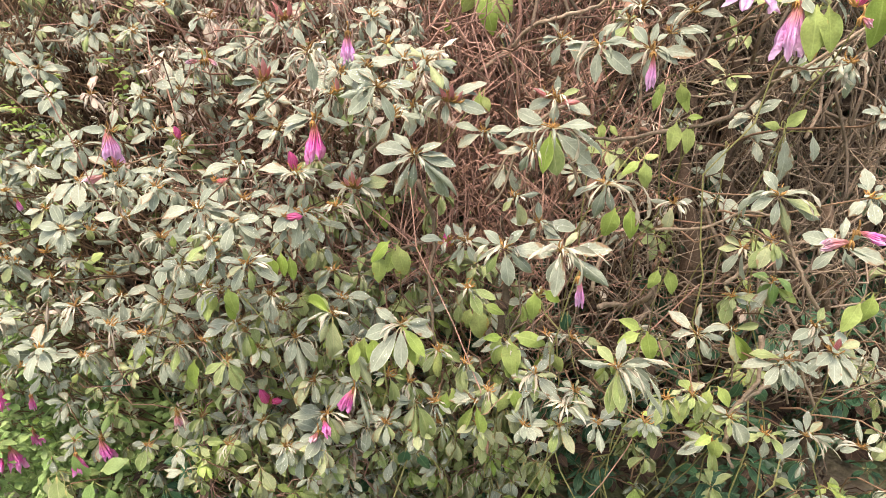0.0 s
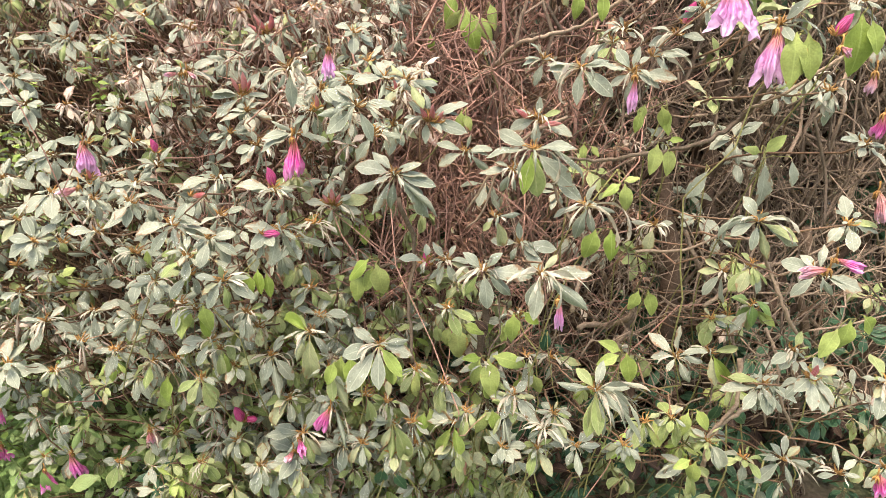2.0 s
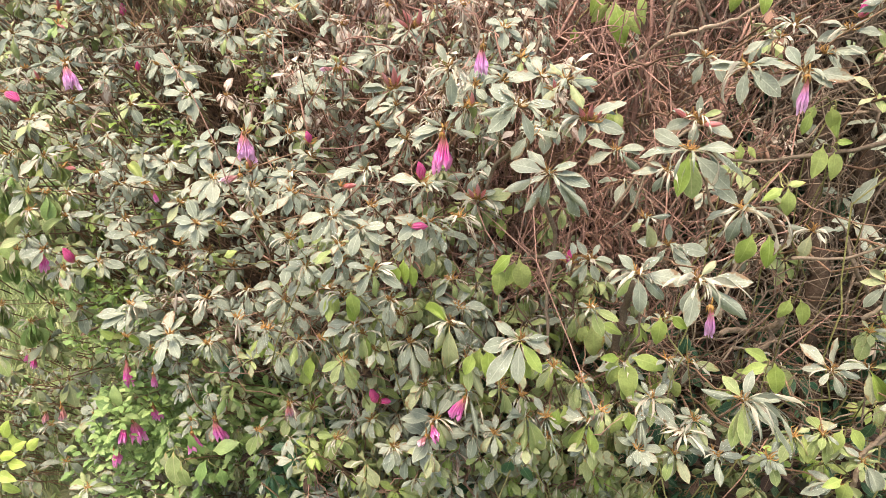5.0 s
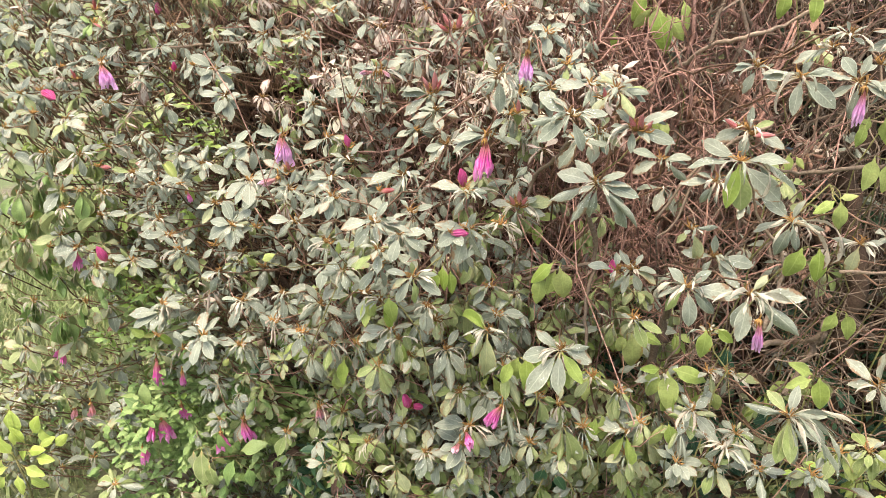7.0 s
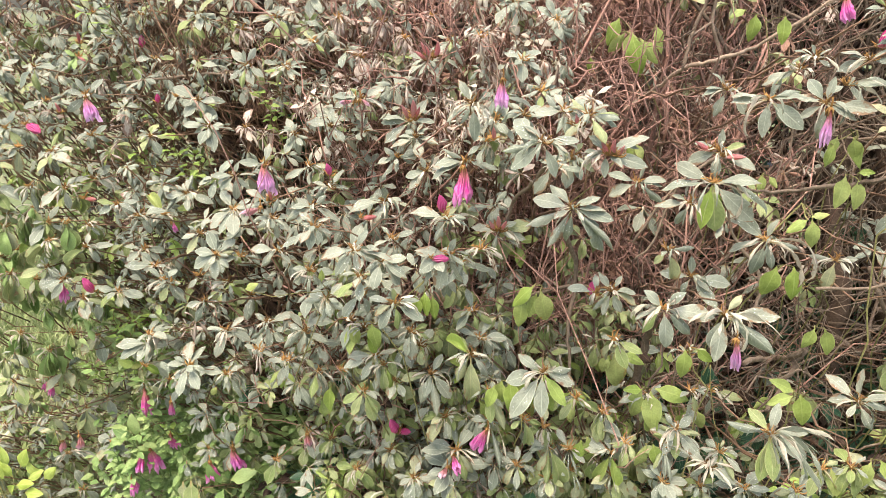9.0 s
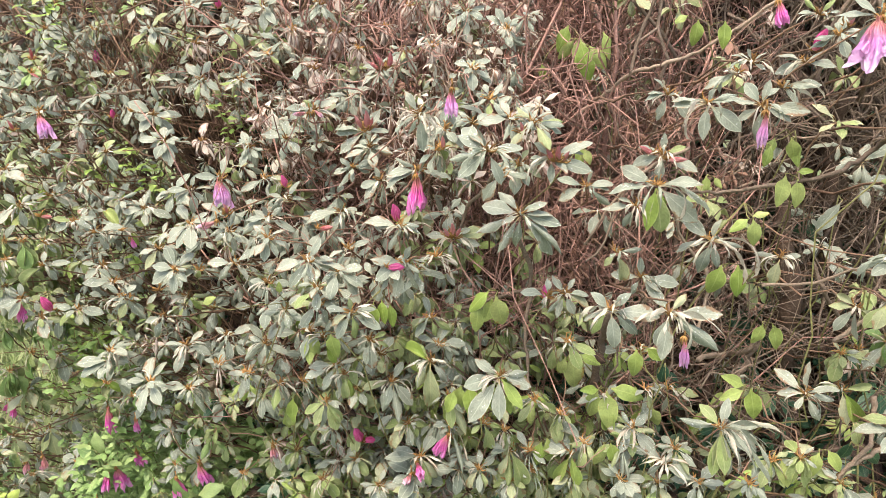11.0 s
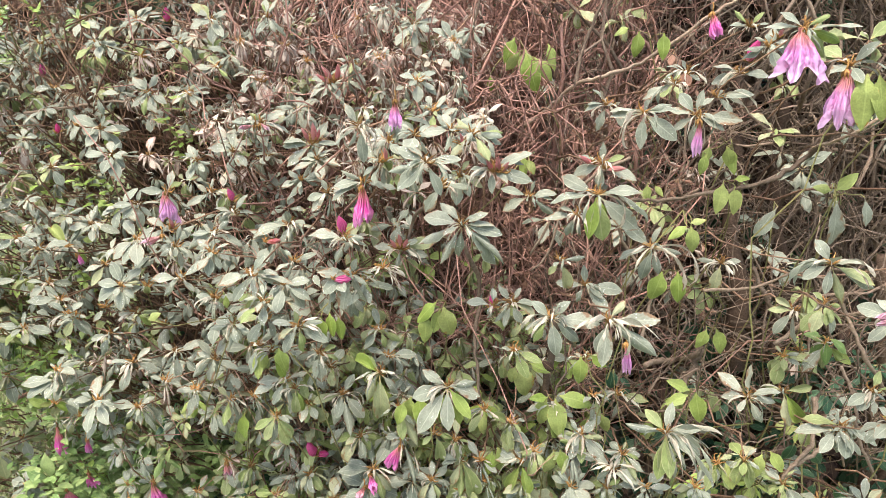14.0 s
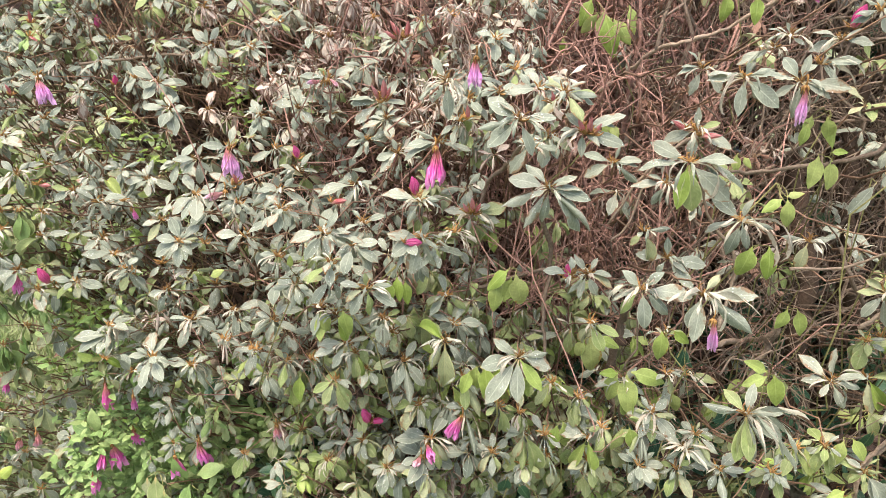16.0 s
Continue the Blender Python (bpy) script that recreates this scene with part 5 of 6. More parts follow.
bud(shrub_middle, 0.004, 0.765, 1.146, 0.019, "rose", (-.5, -0.35, 1))
bud(shrub_middle, 0.014, 0.768, 1.145, 0.016, "rose", (.6, -0.35, 1))
bud(shrub_middle, -0.124, 0.875, 1.019, 0.018, "rose", (-.5, -0.35, 1))
bud(shrub_middle, -0.116, 0.877, 1.019, 0.018, "rose", (.5, -0.35, 1))
bud(shrub_middle, -0.250, 1.099, 1.224, 0.024, "rose", (-1, -0.35, .7))
bud(shrub_middle, -0.243, 1.093, 1.227, 0.030, "rose", (-.6, -0.35, 1))
bud(shrub_middle, -0.234, 1.081, 1.227, 0.028, "rose", (.2, -0.35, 1))
bud(shrub_middle, -0.125, 0.817, 1.150, 0.019, "rose", (0, -0.35, 1))
bud(shrub_middle, -0.120, 0.877, 1.020, 0.023, "rose", (0, -0.35, 1))
bud(shrub_middle, -0.202, 0.833, 0.990, 0.025, "magenta", (1, -0.35, .15))
bud(shrub_middle, -0.318, 0.922, 1.014, 0.026, "rose", (1, -0.35, .25))
bud(shrub_middle, -0.372, 0.951, 1.069, 0.021, "magenta", (-.1, -0.35, 1))
bud(shrub_left, -0.892, 1.116, 0.970, 0.031, "rose", (1, -0.35, .1))
bud(shrub_left, -0.868, 1.332, 1.227, 0.027, "magenta", (.3, -0.35, 1))
bud(shrub_left, -0.605, 1.336, 1.324, 0.028, "magenta", (.2, -0.35, 1))
bud(shrub_left, -0.965, 1.268, 1.212, 0.022, "rose", (1, -0.35, -.4))
bud(shrub_left, -0.898, 1.097, 0.792, 0.036, "magenta", (-.2, -0.35, 1))
bud(shrub_middle, -0.277, 0.920, 0.658, 0.033, "magenta", (-.2, -0.35, 1))
bud(shrub_middle, -0.272, 0.923, 0.657, 0.024, "magenta", (.8, -0.35, .3))
bud(shrub_right, 0.339, 0.945, 1.253, 0.030, "magenta", (.3, -0.35, 1))
bud(shrub_right, 0.352, 0.891, 1.281, 0.019, "rose", (.1, -0.35, 1))
bud(shrub_middle, -0.454, 0.925, 1.035, 0.018, "rose", (-.1, -0.35, 1))
bud(shrub_right, 0.437, 0.675, 0.881, 0.023, "rose", (0, -0.35, 1))
bud(shrub_right, 0.418, 0.730, 1.246, 0.025, "magenta", (.5, -0.35, 1))
bud(shrub_left, -0.752, 1.164, 1.140, 0.020, "magenta", (.3, -0.35, 1))
bud(shrub_left, -1.034, 1.182, 1.092, 0.038, "magenta", (1, -0.35, -.35))
bud(shrub_left, -0.958, 1.180, 1.116, 0.023, "rose", (-.1, -0.35, 1))
bud(shrub_left, -0.994, 1.320, 1.235, 0.025, "rose", (.2, -0.35, 1))
v = vine(0.062, 1.195, 1.264)
vine_leaf(v, 0.052, 1.120, 1.264, 0.040, (-0.55, -0.84), "lime")
vine_leaf(v, 0.060, 1.100, 1.262, 0.066, (0.31, -0.95), "lime")
vine_leaf(v, 0.094, 1.100, 1.276, 0.044, (0.33, -0.94), "lime")
vine_leaf(v, 0.045, 1.150, 1.285, 0.046, (-0.39, -0.92), "lime")
vine_leaf(v, 0.073, 1.100, 1.256, 0.048, (0.65, -0.76), "lime")
vine_leaf(v, 0.060, 1.110, 1.268, 0.050, (0.05, -1), "lime")
vine_leaf(v, 0.006, 1.166, 1.225, 0.027, (0.1, -1), "lime")
v = vine(0.243, 1.092, 1.288)
vine_leaf(v, 0.225, 1.074, 1.291, 0.040, (-0.1, -1), "lime")
vine_leaf(v, 0.249, 1.025, 1.289, 0.038, (0, -1), "lime")
vine_leaf(v, 0.206, 1.056, 1.297, 0.025, (-0.9, -0.3), "lime")
v = vine(-0.058, 0.857, 0.950)
vine_leaf(v, -0.060, 0.835, 0.952, 0.052, (0.22, -0.97), "lime")
vine_leaf(v, -0.069, 0.835, 0.958, 0.043, (-0.71, -0.71), "lime")
vine_leaf(v, -0.083, 0.840, 0.938, 0.045, (-0.07, -1), "lime")
vine_leaf(v, -0.065, 0.845, 0.944, 0.036, (-0.26, -0.96), "lime")
v = vine(0.317, 0.898, 1.101)
vine_leaf(v, 0.304, 0.886, 1.104, 0.042, (-0.2, -1), "lime")
vine_leaf(v, 0.317, 0.880, 1.101, 0.039, (0.05, -1), "lime")
vine_leaf(v, 0.316, 0.883, 1.109, 0.020, (1, 0.1), "lime")
v = vine(0.242, 0.840, 1.080)
vine_leaf(v, 0.241, 0.800, 1.071, 0.038, (0.2, -0.98), "lime")
vine_leaf(v, 0.241, 0.805, 1.073, 0.020, (0.9, 0.3), "lime")
vine_leaf(v, 0.238, 0.805, 1.070, 0.028, (-0.8, -0.5), "lime")
v = vine(0.315, 0.903, 1.147)
vine_leaf(v, 0.304, 0.881, 1.151, 0.037, (0.3, -1), "lime")
vine_leaf(v, 0.265, 0.834, 1.161, 0.025, (-0.3, -1), "lime")
v = vine(0.212, 0.905, 1.098)
vine_leaf(v, 0.208, 0.889, 1.102, 0.023, (0, -1), "lime")
vine_leaf(v, 0.223, 0.909, 1.096, 0.019, (0.6, -0.8), "lime")
v = vine(0.051, 0.921, 1.138)
vine_leaf(v, 0.047, 0.892, 1.141, 0.031, (0, -1), "lime")
vine_leaf(v, 0.052, 0.890, 1.137, 0.023, (0.4, -1), "lime")
v = vine(0.223, 0.813, 1.011)
vine_leaf(v, 0.211, 0.798, 1.014, 0.046, (-0.25, -1), "lime")
vine_leaf(v, 0.229, 0.796, 1.015, 0.044, (0.1, -1), "lime")
v = vine(0.314, 0.898, 0.893)
vine_leaf(v, 0.301, 0.880, 0.900, 0.034, (-0.4, -1), "lime")
vine_leaf(v, 0.316, 0.886, 0.897, 0.042, (0.3, -1), "lime")
v = vine(0.090, 0.840, 0.816)
vine_leaf(v, 0.079, 0.826, 0.820, 0.050, (-0.35, -1), "lime")
vine_leaf(v, 0.090, 0.823, 0.822, 0.056, (0.1, -1), "lime")
vine_leaf(v, 0.095, 0.823, 0.826, 0.049, (1, -0.1), "lime")
vine_leaf(v, 0.080, 0.827, 0.821, 0.027, (-1, 0.1), "lime")
v = vine(0.054, 0.894, 0.840)
vine_leaf(v, 0.048, 0.887, 0.840, 0.059, (0.15, -1), "lime")
vine_leaf(v, 0.040, 0.886, 0.837, 0.032, (-0.4, -1), "lime")
vine_leaf(v, 0.058, 0.880, 0.846, 0.034, (0.8, -0.3), "lime")
v = vine(0.117, 0.769, 0.915)
vine_leaf(v, 0.111, 0.758, 0.919, 0.041, (0, -1), "lime")
vine_leaf(v, 0.123, 0.755, 0.922, 0.026, (0.7, -0.6), "lime")
v = vine(0.281, 0.859, 0.819)
vine_leaf(v, 0.272, 0.837, 0.828, 0.035, (-0.8, 0.4), "lime")
vine_leaf(v, 0.266, 0.822, 0.830, 0.034, (-0.9, -0.4), "lime")
vine_leaf(v, 0.277, 0.828, 0.830, 0.047, (0.2, -1), "lime")
v = vine(0.517, 0.738, 0.926)
vine_leaf(v, 0.501, 0.724, 0.931, 0.044, (-0.2, -1), "lime")
vine_leaf(v, 0.474, 0.703, 0.929, 0.040, (-0.5, -0.9), "lime")
vine_leaf(v, 0.513, 0.722, 0.938, 0.037, (0.7, -0.8), "lime")
v = vine(0.468, 0.889, 0.882)
vine_leaf(v, 0.462, 0.883, 0.881, 0.029, (-0.6, -0.9), "fresh")
vine_leaf(v, 0.459, 0.869, 0.885, 0.033, (0, -1), "fresh")
vine_leaf(v, 0.454, 0.853, 0.898, 0.034, (0.9, -0.5), "fresh")
vine_leaf(v, 0.461, 0.887, 0.885, 0.026, (-0.9, 0.3), "fresh")
v = vine(0.426, 0.849, 1.110)
vine_leaf(v, 0.417, 0.828, 1.106, 0.032, (0.6, 0.6), "lime")
vine_leaf(v, 0.415, 0.833, 1.105, 0.025, (-0.6, 0.2), "lime")
v = vine(0.423, 0.838, 1.097)
vine_leaf(v, 0.416, 0.822, 1.100, 0.064, (0.1, -1), "grey")
vine_leaf(v, 0.434, 0.796, 1.106, 0.036, (0.2, -1), "grey")
v = vine(0.466, 0.765, 1.272)
vine_leaf(v, 0.450, 0.743, 1.267, 0.067, (0.05, -1), "lime")
vine_leaf(v, 0.458, 0.737, 1.261, 0.036, (0.3, -1), "lime")
v = vine(0.409, 0.775, 1.250)
vine_leaf(v, 0.393, 0.757, 1.248, 0.060, (-0.05, -1), "lime")
vine_leaf(v, 0.403, 0.753, 1.247, 0.050, (0.2, -1), "lime")
v = vine(0.373, 0.888, 1.078)
vine_leaf(v, 0.369, 0.868, 1.077, 0.049, (-0.6, -1), "grey")
v = vine(0.313, 0.901, 1.158)
vine_leaf(v, 0.298, 0.871, 1.154, 0.033, (0.3, -1), "lime")
vine_leaf(v, 0.258, 0.824, 1.153, 0.027, (-0.2, -1), "lime")
v = vine(-0.216, 0.854, 0.951)
vine_leaf(v, -0.214, 0.838, 0.941, 0.035, (0.1, -1), "lime")
vine_leaf(v, -0.223, 0.827, 0.941, 0.041, (-0.1, -1), "lime")
vine_leaf(v, -0.204, 0.845, 0.932, 0.035, (0.1, -1), "lime")
v = vine(-0.101, 0.831, 0.819)
vine_leaf(v, -0.106, 0.817, 0.826, 0.042, (-0.1, -1), "lime")
vine_leaf(v, -0.095, 0.816, 0.828, 0.048, (0.1, -1), "lime")
vine_leaf(v, -0.115, 0.812, 0.821, 0.035, (-0.3, -1), "lime")
v = vine(-0.053, 0.804, 0.828)
vine_leaf(v, -0.056, 0.792, 0.833, 0.034, (-0.2, -1), "lime")
vine_leaf(v, -0.047, 0.795, 0.828, 0.031, (0.3, -1), "lime")
v = vine(0.150, 0.850, 0.788)
vine_leaf(v, 0.137, 0.821, 0.797, 0.032, (-0.3, -1), "lime")
vine_leaf(v, 0.156, 0.841, 0.788, 0.036, (0.3, -1), "lime")
v = vine(0.092, 0.809, 0.750)
vine_leaf(v, 0.087, 0.795, 0.758, 0.041, (-0.2, -1), "lime")
vine_leaf(v, 0.095, 0.795, 0.760, 0.036, (0.3, -1), "lime")
v = vine(0.017, 0.830, 0.742)
vine_leaf(v, 0.012, 0.817, 0.749, 0.049, (0.3, -1), "lime")
vine_leaf(v, 0.005, 0.817, 0.742, 0.039, (-0.2, -1), "lime")
v = vine(0.362, 0.788, 0.767)
vine_leaf(v, 0.349, 0.771, 0.775, 0.037, (-0.3, -1), "lime")
vine_leaf(v, 0.360, 0.774, 0.777, 0.033, (0.5, -0.8), "lime")
v = vine(0.299, 0.779, 0.757)
vine_leaf(v, 0.290, 0.764, 0.763, 0.031, (-0.3, -1), "lime")
vine_leaf(v, 0.302, 0.765, 0.765, 0.038, (0.3, -1), "lime")
v = vine(0.368, 0.762, 0.710)
vine_leaf(v, 0.358, 0.747, 0.716, 0.043, (-0.1, -1), "lime")
vine_leaf(v, 0.351, 0.748, 0.718, 0.028, (-0.8, -0.2), "lime")
v = vine(-0.280, 0.839, 0.889)
vine_leaf(v, -0.313, 0.842, 0.885, 0.038, (-0.1, -1), "lime")
vine_leaf(v, -0.286, 0.829, 0.893, 0.042, (0.2, -1), "lime")
v = vine(-0.382, 0.921, 0.728)
vine_leaf(v, -0.375, 0.904, 0.743, 0.044, (-0.1, -1), "lime")
v = vine(-0.653, 1.056, 0.402)
vine_leaf(v, -0.653, 1.042, 0.409, 0.061, (-0.3, -1), "fresh")
vine_leaf(v, -0.659, 1.047, 0.417, 0.059, (-0.3, 0.9), "fresh")
vine_leaf(v, -0.642, 1.051, 0.424, 0.064, (1, 0.7), "fresh")
vine_leaf(v, -0.620, 1.030, 0.403, 0.047, (0.2, -1), "fresh")
v = vine(-0.732, 1.071, 0.411)
vine_leaf(v, -0.752, 1.064, 0.399, 0.085, (0, -1), "olive")
vine_leaf(v, -0.729, 1.056, 0.409, 0.072, (0.1, -1), "olive")
vine_leaf(v, -0.706, 1.038, 0.392, 0.059, (0.2, -1), "olive")
v = vine(-0.867, 1.114, 0.468)
vine_leaf(v, -0.871, 1.113, 0.461, 0.060, (0, 0.9), "fresh")
vine_leaf(v, -0.902, 1.138, 0.438, 0.051, (-0.8, 0.4), "fresh")
vine_leaf(v, -0.855, 1.109, 0.444, 0.050, (0.5, -0.6), "fresh")
v = vine(-0.604, 1.220, 0.468)
vine_leaf(v, -0.621, 1.199, 0.474, 0.046, (0.9, 0.2), "fresh")
vine_leaf(v, -0.574, 1.179, 0.495, 0.045, (0.2, 1), "fresh")
v = vine(-0.723, 1.119, 0.940)
vine_leaf(v, -0.714, 1.105, 0.950, 0.032, (0.1, -1), "lime")
vine_leaf(v, -0.709, 1.108, 0.962, 0.032, (0.9, 0.2), "lime")
v = vine(-0.687, 1.091, 0.582)
vine_leaf(v, -0.666, 1.062, 0.608, 0.027, (0.4, 0.5), "lime")
v = vine(-0.891, 1.165, 0.591)
vine_leaf(v, -0.865, 1.135, 0.612, 0.036, (-0.6, 0.3), "lime")
v = vine(-0.354, 0.868, 0.921)
vine_leaf(v, -0.365, 0.864, 0.936, 0.020, (0.1, 1), "lime")
vine_leaf(v, -0.473, 0.849, 0.925, 0.027, (0.8, 0.5), "lime")
branch(shrub_right, [(0.415, 0.842, 1.186), (0.414, 0.904, 1.135), (0.366, 0.888, 1.108), (0.318, 0.881, 1.096)], 0.0032)
branch(shrub_right, [(0.320, 0.886, 1.095), (0.271, 0.887, 1.088), (0.234, 0.902, 1.078), (0.161, 0.840, 1.093)], 0.0025)
branch(shrub_middle, [(0.061, 1.129, 1.146), (0.100, 1.127, 1.176), (0.135, 1.077, 1.215), (0.170, 1.048, 1.230), (0.235, 1.093, 1.246), (0.306, 1.064, 1.299), (0.363, 1.073, 1.336)], 0.0030)
branch(shrub_right, [(0.134, 1.075, 1.215), (0.150, 1.101, 1.276), (0.170, 1.107, 1.325), (0.187, 1.109, 1.372)], 0.0025)
branch(shrub_right, [(0.224, 0.892, 0.838), (0.305, 1.007, 0.787), (0.312, 0.943, 0.830), (0.314, 0.933, 0.862)], 0.0041)
branch(shrub_right, [(0.319, 0.947, 0.856), (0.320, 0.947, 0.830), (0.307, 0.945, 0.793), (0.256, 0.870, 0.779)], 0.0046)
branch(shrub_middle, [(-0.058, 0.988, 1.180), (-0.040, 1.117, 1.238), (-0.018, 1.145, 1.313), (-0.006, 1.148, 1.363)], 0.0022)
branch(shrub_middle, [(-0.064, 0.821, 1.130), (-0.068, 0.840, 1.104), (-0.099, 0.883, 1.061), (-0.110, 0.896, 1.019)], 0.0026)
branch(shrub_middle, [(-0.189, 1.126, 1.349), (-0.174, 1.113, 1.308), (-0.149, 1.055, 1.255), (-0.128, 0.983, 1.205)], 0.0015)
branch(shrub_right, [(0.474, 1.207, 0.676), (0.466, 1.224, 0.831), (0.461, 1.284, 0.977), (0.471, 1.316, 1.098), (0.480, 1.364, 1.206)], 0.0169, "old_bark")
branch(shrub_right, [(0.627, 1.302, 0.680), (0.576, 1.299, 0.861), (0.564, 1.353, 1.016), (0.578, 1.381, 1.141)], 0.0153, "old_bark")
branch(shrub_right, [(0.096, 0.898, 0.718), (0.090, 0.923, 0.771), (0.091, 0.904, 0.847), (0.095, 0.867, 0.917)], 0.0058)
branch(shrub_right, [(0.449, 0.854, 0.808), (0.434, 0.818, 0.757), (0.404, 0.811, 0.717), (0.394, 0.796, 0.673)], 0.0030)
branch(shrub_right, [(0.372, 0.924, 0.973), (0.397, 0.912, 0.919), (0.464, 0.945, 0.834), (0.455, 0.880, 0.797)], 0.0027)
branch(shrub_left, [(-0.585, 1.058, 0.671), (-0.607, 1.119, 0.585), (-0.631, 1.188, 0.479), (-0.589, 1.129, 0.447)], 0.0056)
branch(shrub_left, [(-0.865, 1.250, 1.166), (-0.773, 1.249, 1.176), (-0.675, 1.233, 1.187), (-0.595, 1.223, 1.192)], 0.0026)
branch(shrub_right, [(0.195, 0.822, 0.891), (0.211, 0.845, 0.977), (0.179, 0.864, 1.024), (0.160, 0.862, 1.077)], 0.0022)
branch(shrub_right, [(0.282, 0.853, 0.967), (0.355, 0.877, 0.962), (0.398, 0.855, 0.991), (0.434, 0.818, 0.991)], 0.0018)
branch(shrub_middle, [(-0.113, 0.901, 0.902), (-0.072, 0.893, 0.920), (-0.016, 0.893, 0.938), (0.035, 0.892, 0.935)], 0.0024)
branch(shrub_middle, [(-0.033, 0.861, 1.031), (-0.012, 0.895, 0.954), (-0.019, 0.878, 0.875), (-0.011, 0.855, 0.798)], 0.0028)
branch(shrub_right, [(0.123, 0.865, 1.120), (0.096, 0.859, 1.078), (0.076, 0.844, 1.022), (0.055, 0.839, 1.000)], 0.0016)
branch(shrub_right, [(0.188, 0.913, 1.133), (0.141, 0.890, 1.115), (0.100, 0.888, 1.078), (0.057, 0.871, 1.013)], 0.0022)
branch(shrub_right, [(0.449, 0.817, 0.753), (0.410, 0.814, 0.718), (0.395, 0.801, 0.680), (0.404, 0.786, 0.636)], 0.0031)
branch(shrub_right, [(0.468, 0.843, 0.862), (0.479, 0.820, 0.831), (0.482, 0.800, 0.783), (0.518, 0.806, 0.717)], 0.0023)
branch(shrub_right, [(0.513, 0.815, 0.843), (0.468, 0.804, 0.905), (0.450, 0.824, 0.952), (0.421, 0.811, 0.995)], 0.0026)
branch(shrub_right, [(0.520, 0.805, 1.243), (0.469, 0.806, 1.217), (0.414, 0.811, 1.176), (0.403, 0.873, 1.150)], 0.0020)
branch(shrub_right, [(0.470, 0.828, 1.149), (0.497, 0.826, 1.080), (0.490, 0.797, 1.023)], 0.0017)
branch(shrub_right, [(0.395, 0.881, 0.876), (0.436, 0.878, 0.913), (0.468, 0.816, 0.952), (0.521, 0.805, 0.984)], 0.0023)
weed = lime_weed(-1.199, 1.093, 0.294)
vine_leaf(weed, -1.196, 1.114, 0.347, 0.062, (-0.2, 0.9), "sprout")
vine_leaf(weed, -1.168, 1.119, 0.349, 0.066, (0.5, 0.9), "sprout")
vine_leaf(weed, -1.222, 1.096, 0.311, 0.062, (-0.9, 0.4), "sprout")
vine_leaf(weed, -1.179, 1.090, 0.279, 0.052, (0.8, -0.2), "sprout")
vine_leaf(weed, -1.216, 1.084, 0.278, 0.057, (-0.8, -0.3), "sprout")
vine_leaf(weed, -1.116, 1.117, 0.324, 0.052, (0.6, 0.6), "sprout")
vine_leaf(weed, -1.122, 1.118, 0.327, 0.050, (-0.5, 0.8), "sprout")
vine_leaf(weed, -1.242, 1.104, 0.340, 0.057, (-0.6, 0.8), "sprout")
vine_leaf(weed, -1.207, 1.103, 0.323, 0.052, (0.2, 0.8), "sprout")
vine_leaf(weed, -1.175, 1.104, 0.312, 0.050, (0.9, 0.3), "sprout")
vine_leaf(weed, -1.230, 1.088, 0.293, 0.052, (-0.5, -0.6), "sprout")
vine_leaf(weed, -1.194, 1.081, 0.262, 0.050, (0.2, -0.8), "sprout")
vine_leaf(weed, -1.151, 1.112, 0.324, 0.050, (0.7, 0.5), "sprout")
vine_leaf(weed, -1.215, 1.113, 0.352, 0.052, (0.1, 1), "sprout")
vine_leaf(weed, -1.236, 1.099, 0.322, 0.055, (-0.2, 0.9), "sprout")
vine_leaf(weed, -1.186, 1.096, 0.297, 0.052, (0.4, 0.5), "sprout")
vine_leaf(weed, -1.155, 1.101, 0.298, 0.050, (0.8, 0.1), "sprout")
vine_leaf(weed, -1.221, 1.076, 0.258, 0.050, (-0.4, -0.5), "sprout")
vine_leaf(weed, -1.241, 1.079, 0.275, 0.055, (-0.7, 0.1), "sprout")
vine_leaf(weed, -1.166, 1.084, 0.259, 0.048, (0.6, -0.5), "sprout")
vine_leaf(weed, -1.209, 1.096, 0.305, 0.052, (-0.3, 0.5), "sprout")
vine_leaf(weed, -1.183, 1.109, 0.329, 0.050, (-0.4, 0.7), "sprout")
v = ivy(-0.053, 0.889, 0.585)
vine_leaf(v, -0.057, 0.883, 0.600, 0.042, (-0.2, -1), "ivy")
vine_leaf(v, -0.040, 0.880, 0.592, 0.038, (0.5, -0.8), "ivy")
v = ivy(0.441, 0.856, 0.732)
vine_leaf(v, 0.428, 0.849, 0.741, 0.041, (-0.2, -1), "ivy")
vine_leaf(v, 0.446, 0.845, 0.733, 0.039, (0.6, -0.6), "ivy")
vine_leaf(v, 0.423, 0.833, 0.695, 0.038, (0, -1), "ivy")
v = ivy(0.202, 0.867, 0.720)
vine_leaf(v, 0.196, 0.858, 0.726, 0.040, (0.2, -1), "ivy")
vine_leaf(v, 0.181, 0.894, 0.829, 0.036, (-0.2, -1), "ivy")
v = ivy(0.502, 0.839, 0.654)
vine_leaf(v, 0.492, 0.839, 0.683, 0.042, (0.2, -1), "ivy")
vine_leaf(v, 0.460, 0.840, 0.682, 0.040, (-0.3, -1), "ivy")
sprig(-0.860, 1.190, 1.345)
sprig(-0.905, 1.200, 1.365)
sprig(-0.835, 1.200, 1.375)
sprig(-0.880, 1.215, 1.395)
sprig(-0.816, 1.243, 1.111)
sprig(-0.828, 1.199, 1.041)
sprig(-0.762, 1.215, 1.046)
sprig(-0.704, 1.179, 1.030)
sprig(-0.556, 1.159, 1.162)
sprig(-0.539, 1.195, 1.197)
sprig(-0.684, 1.224, 1.124)
sprig(-0.762, 1.216, 1.076)
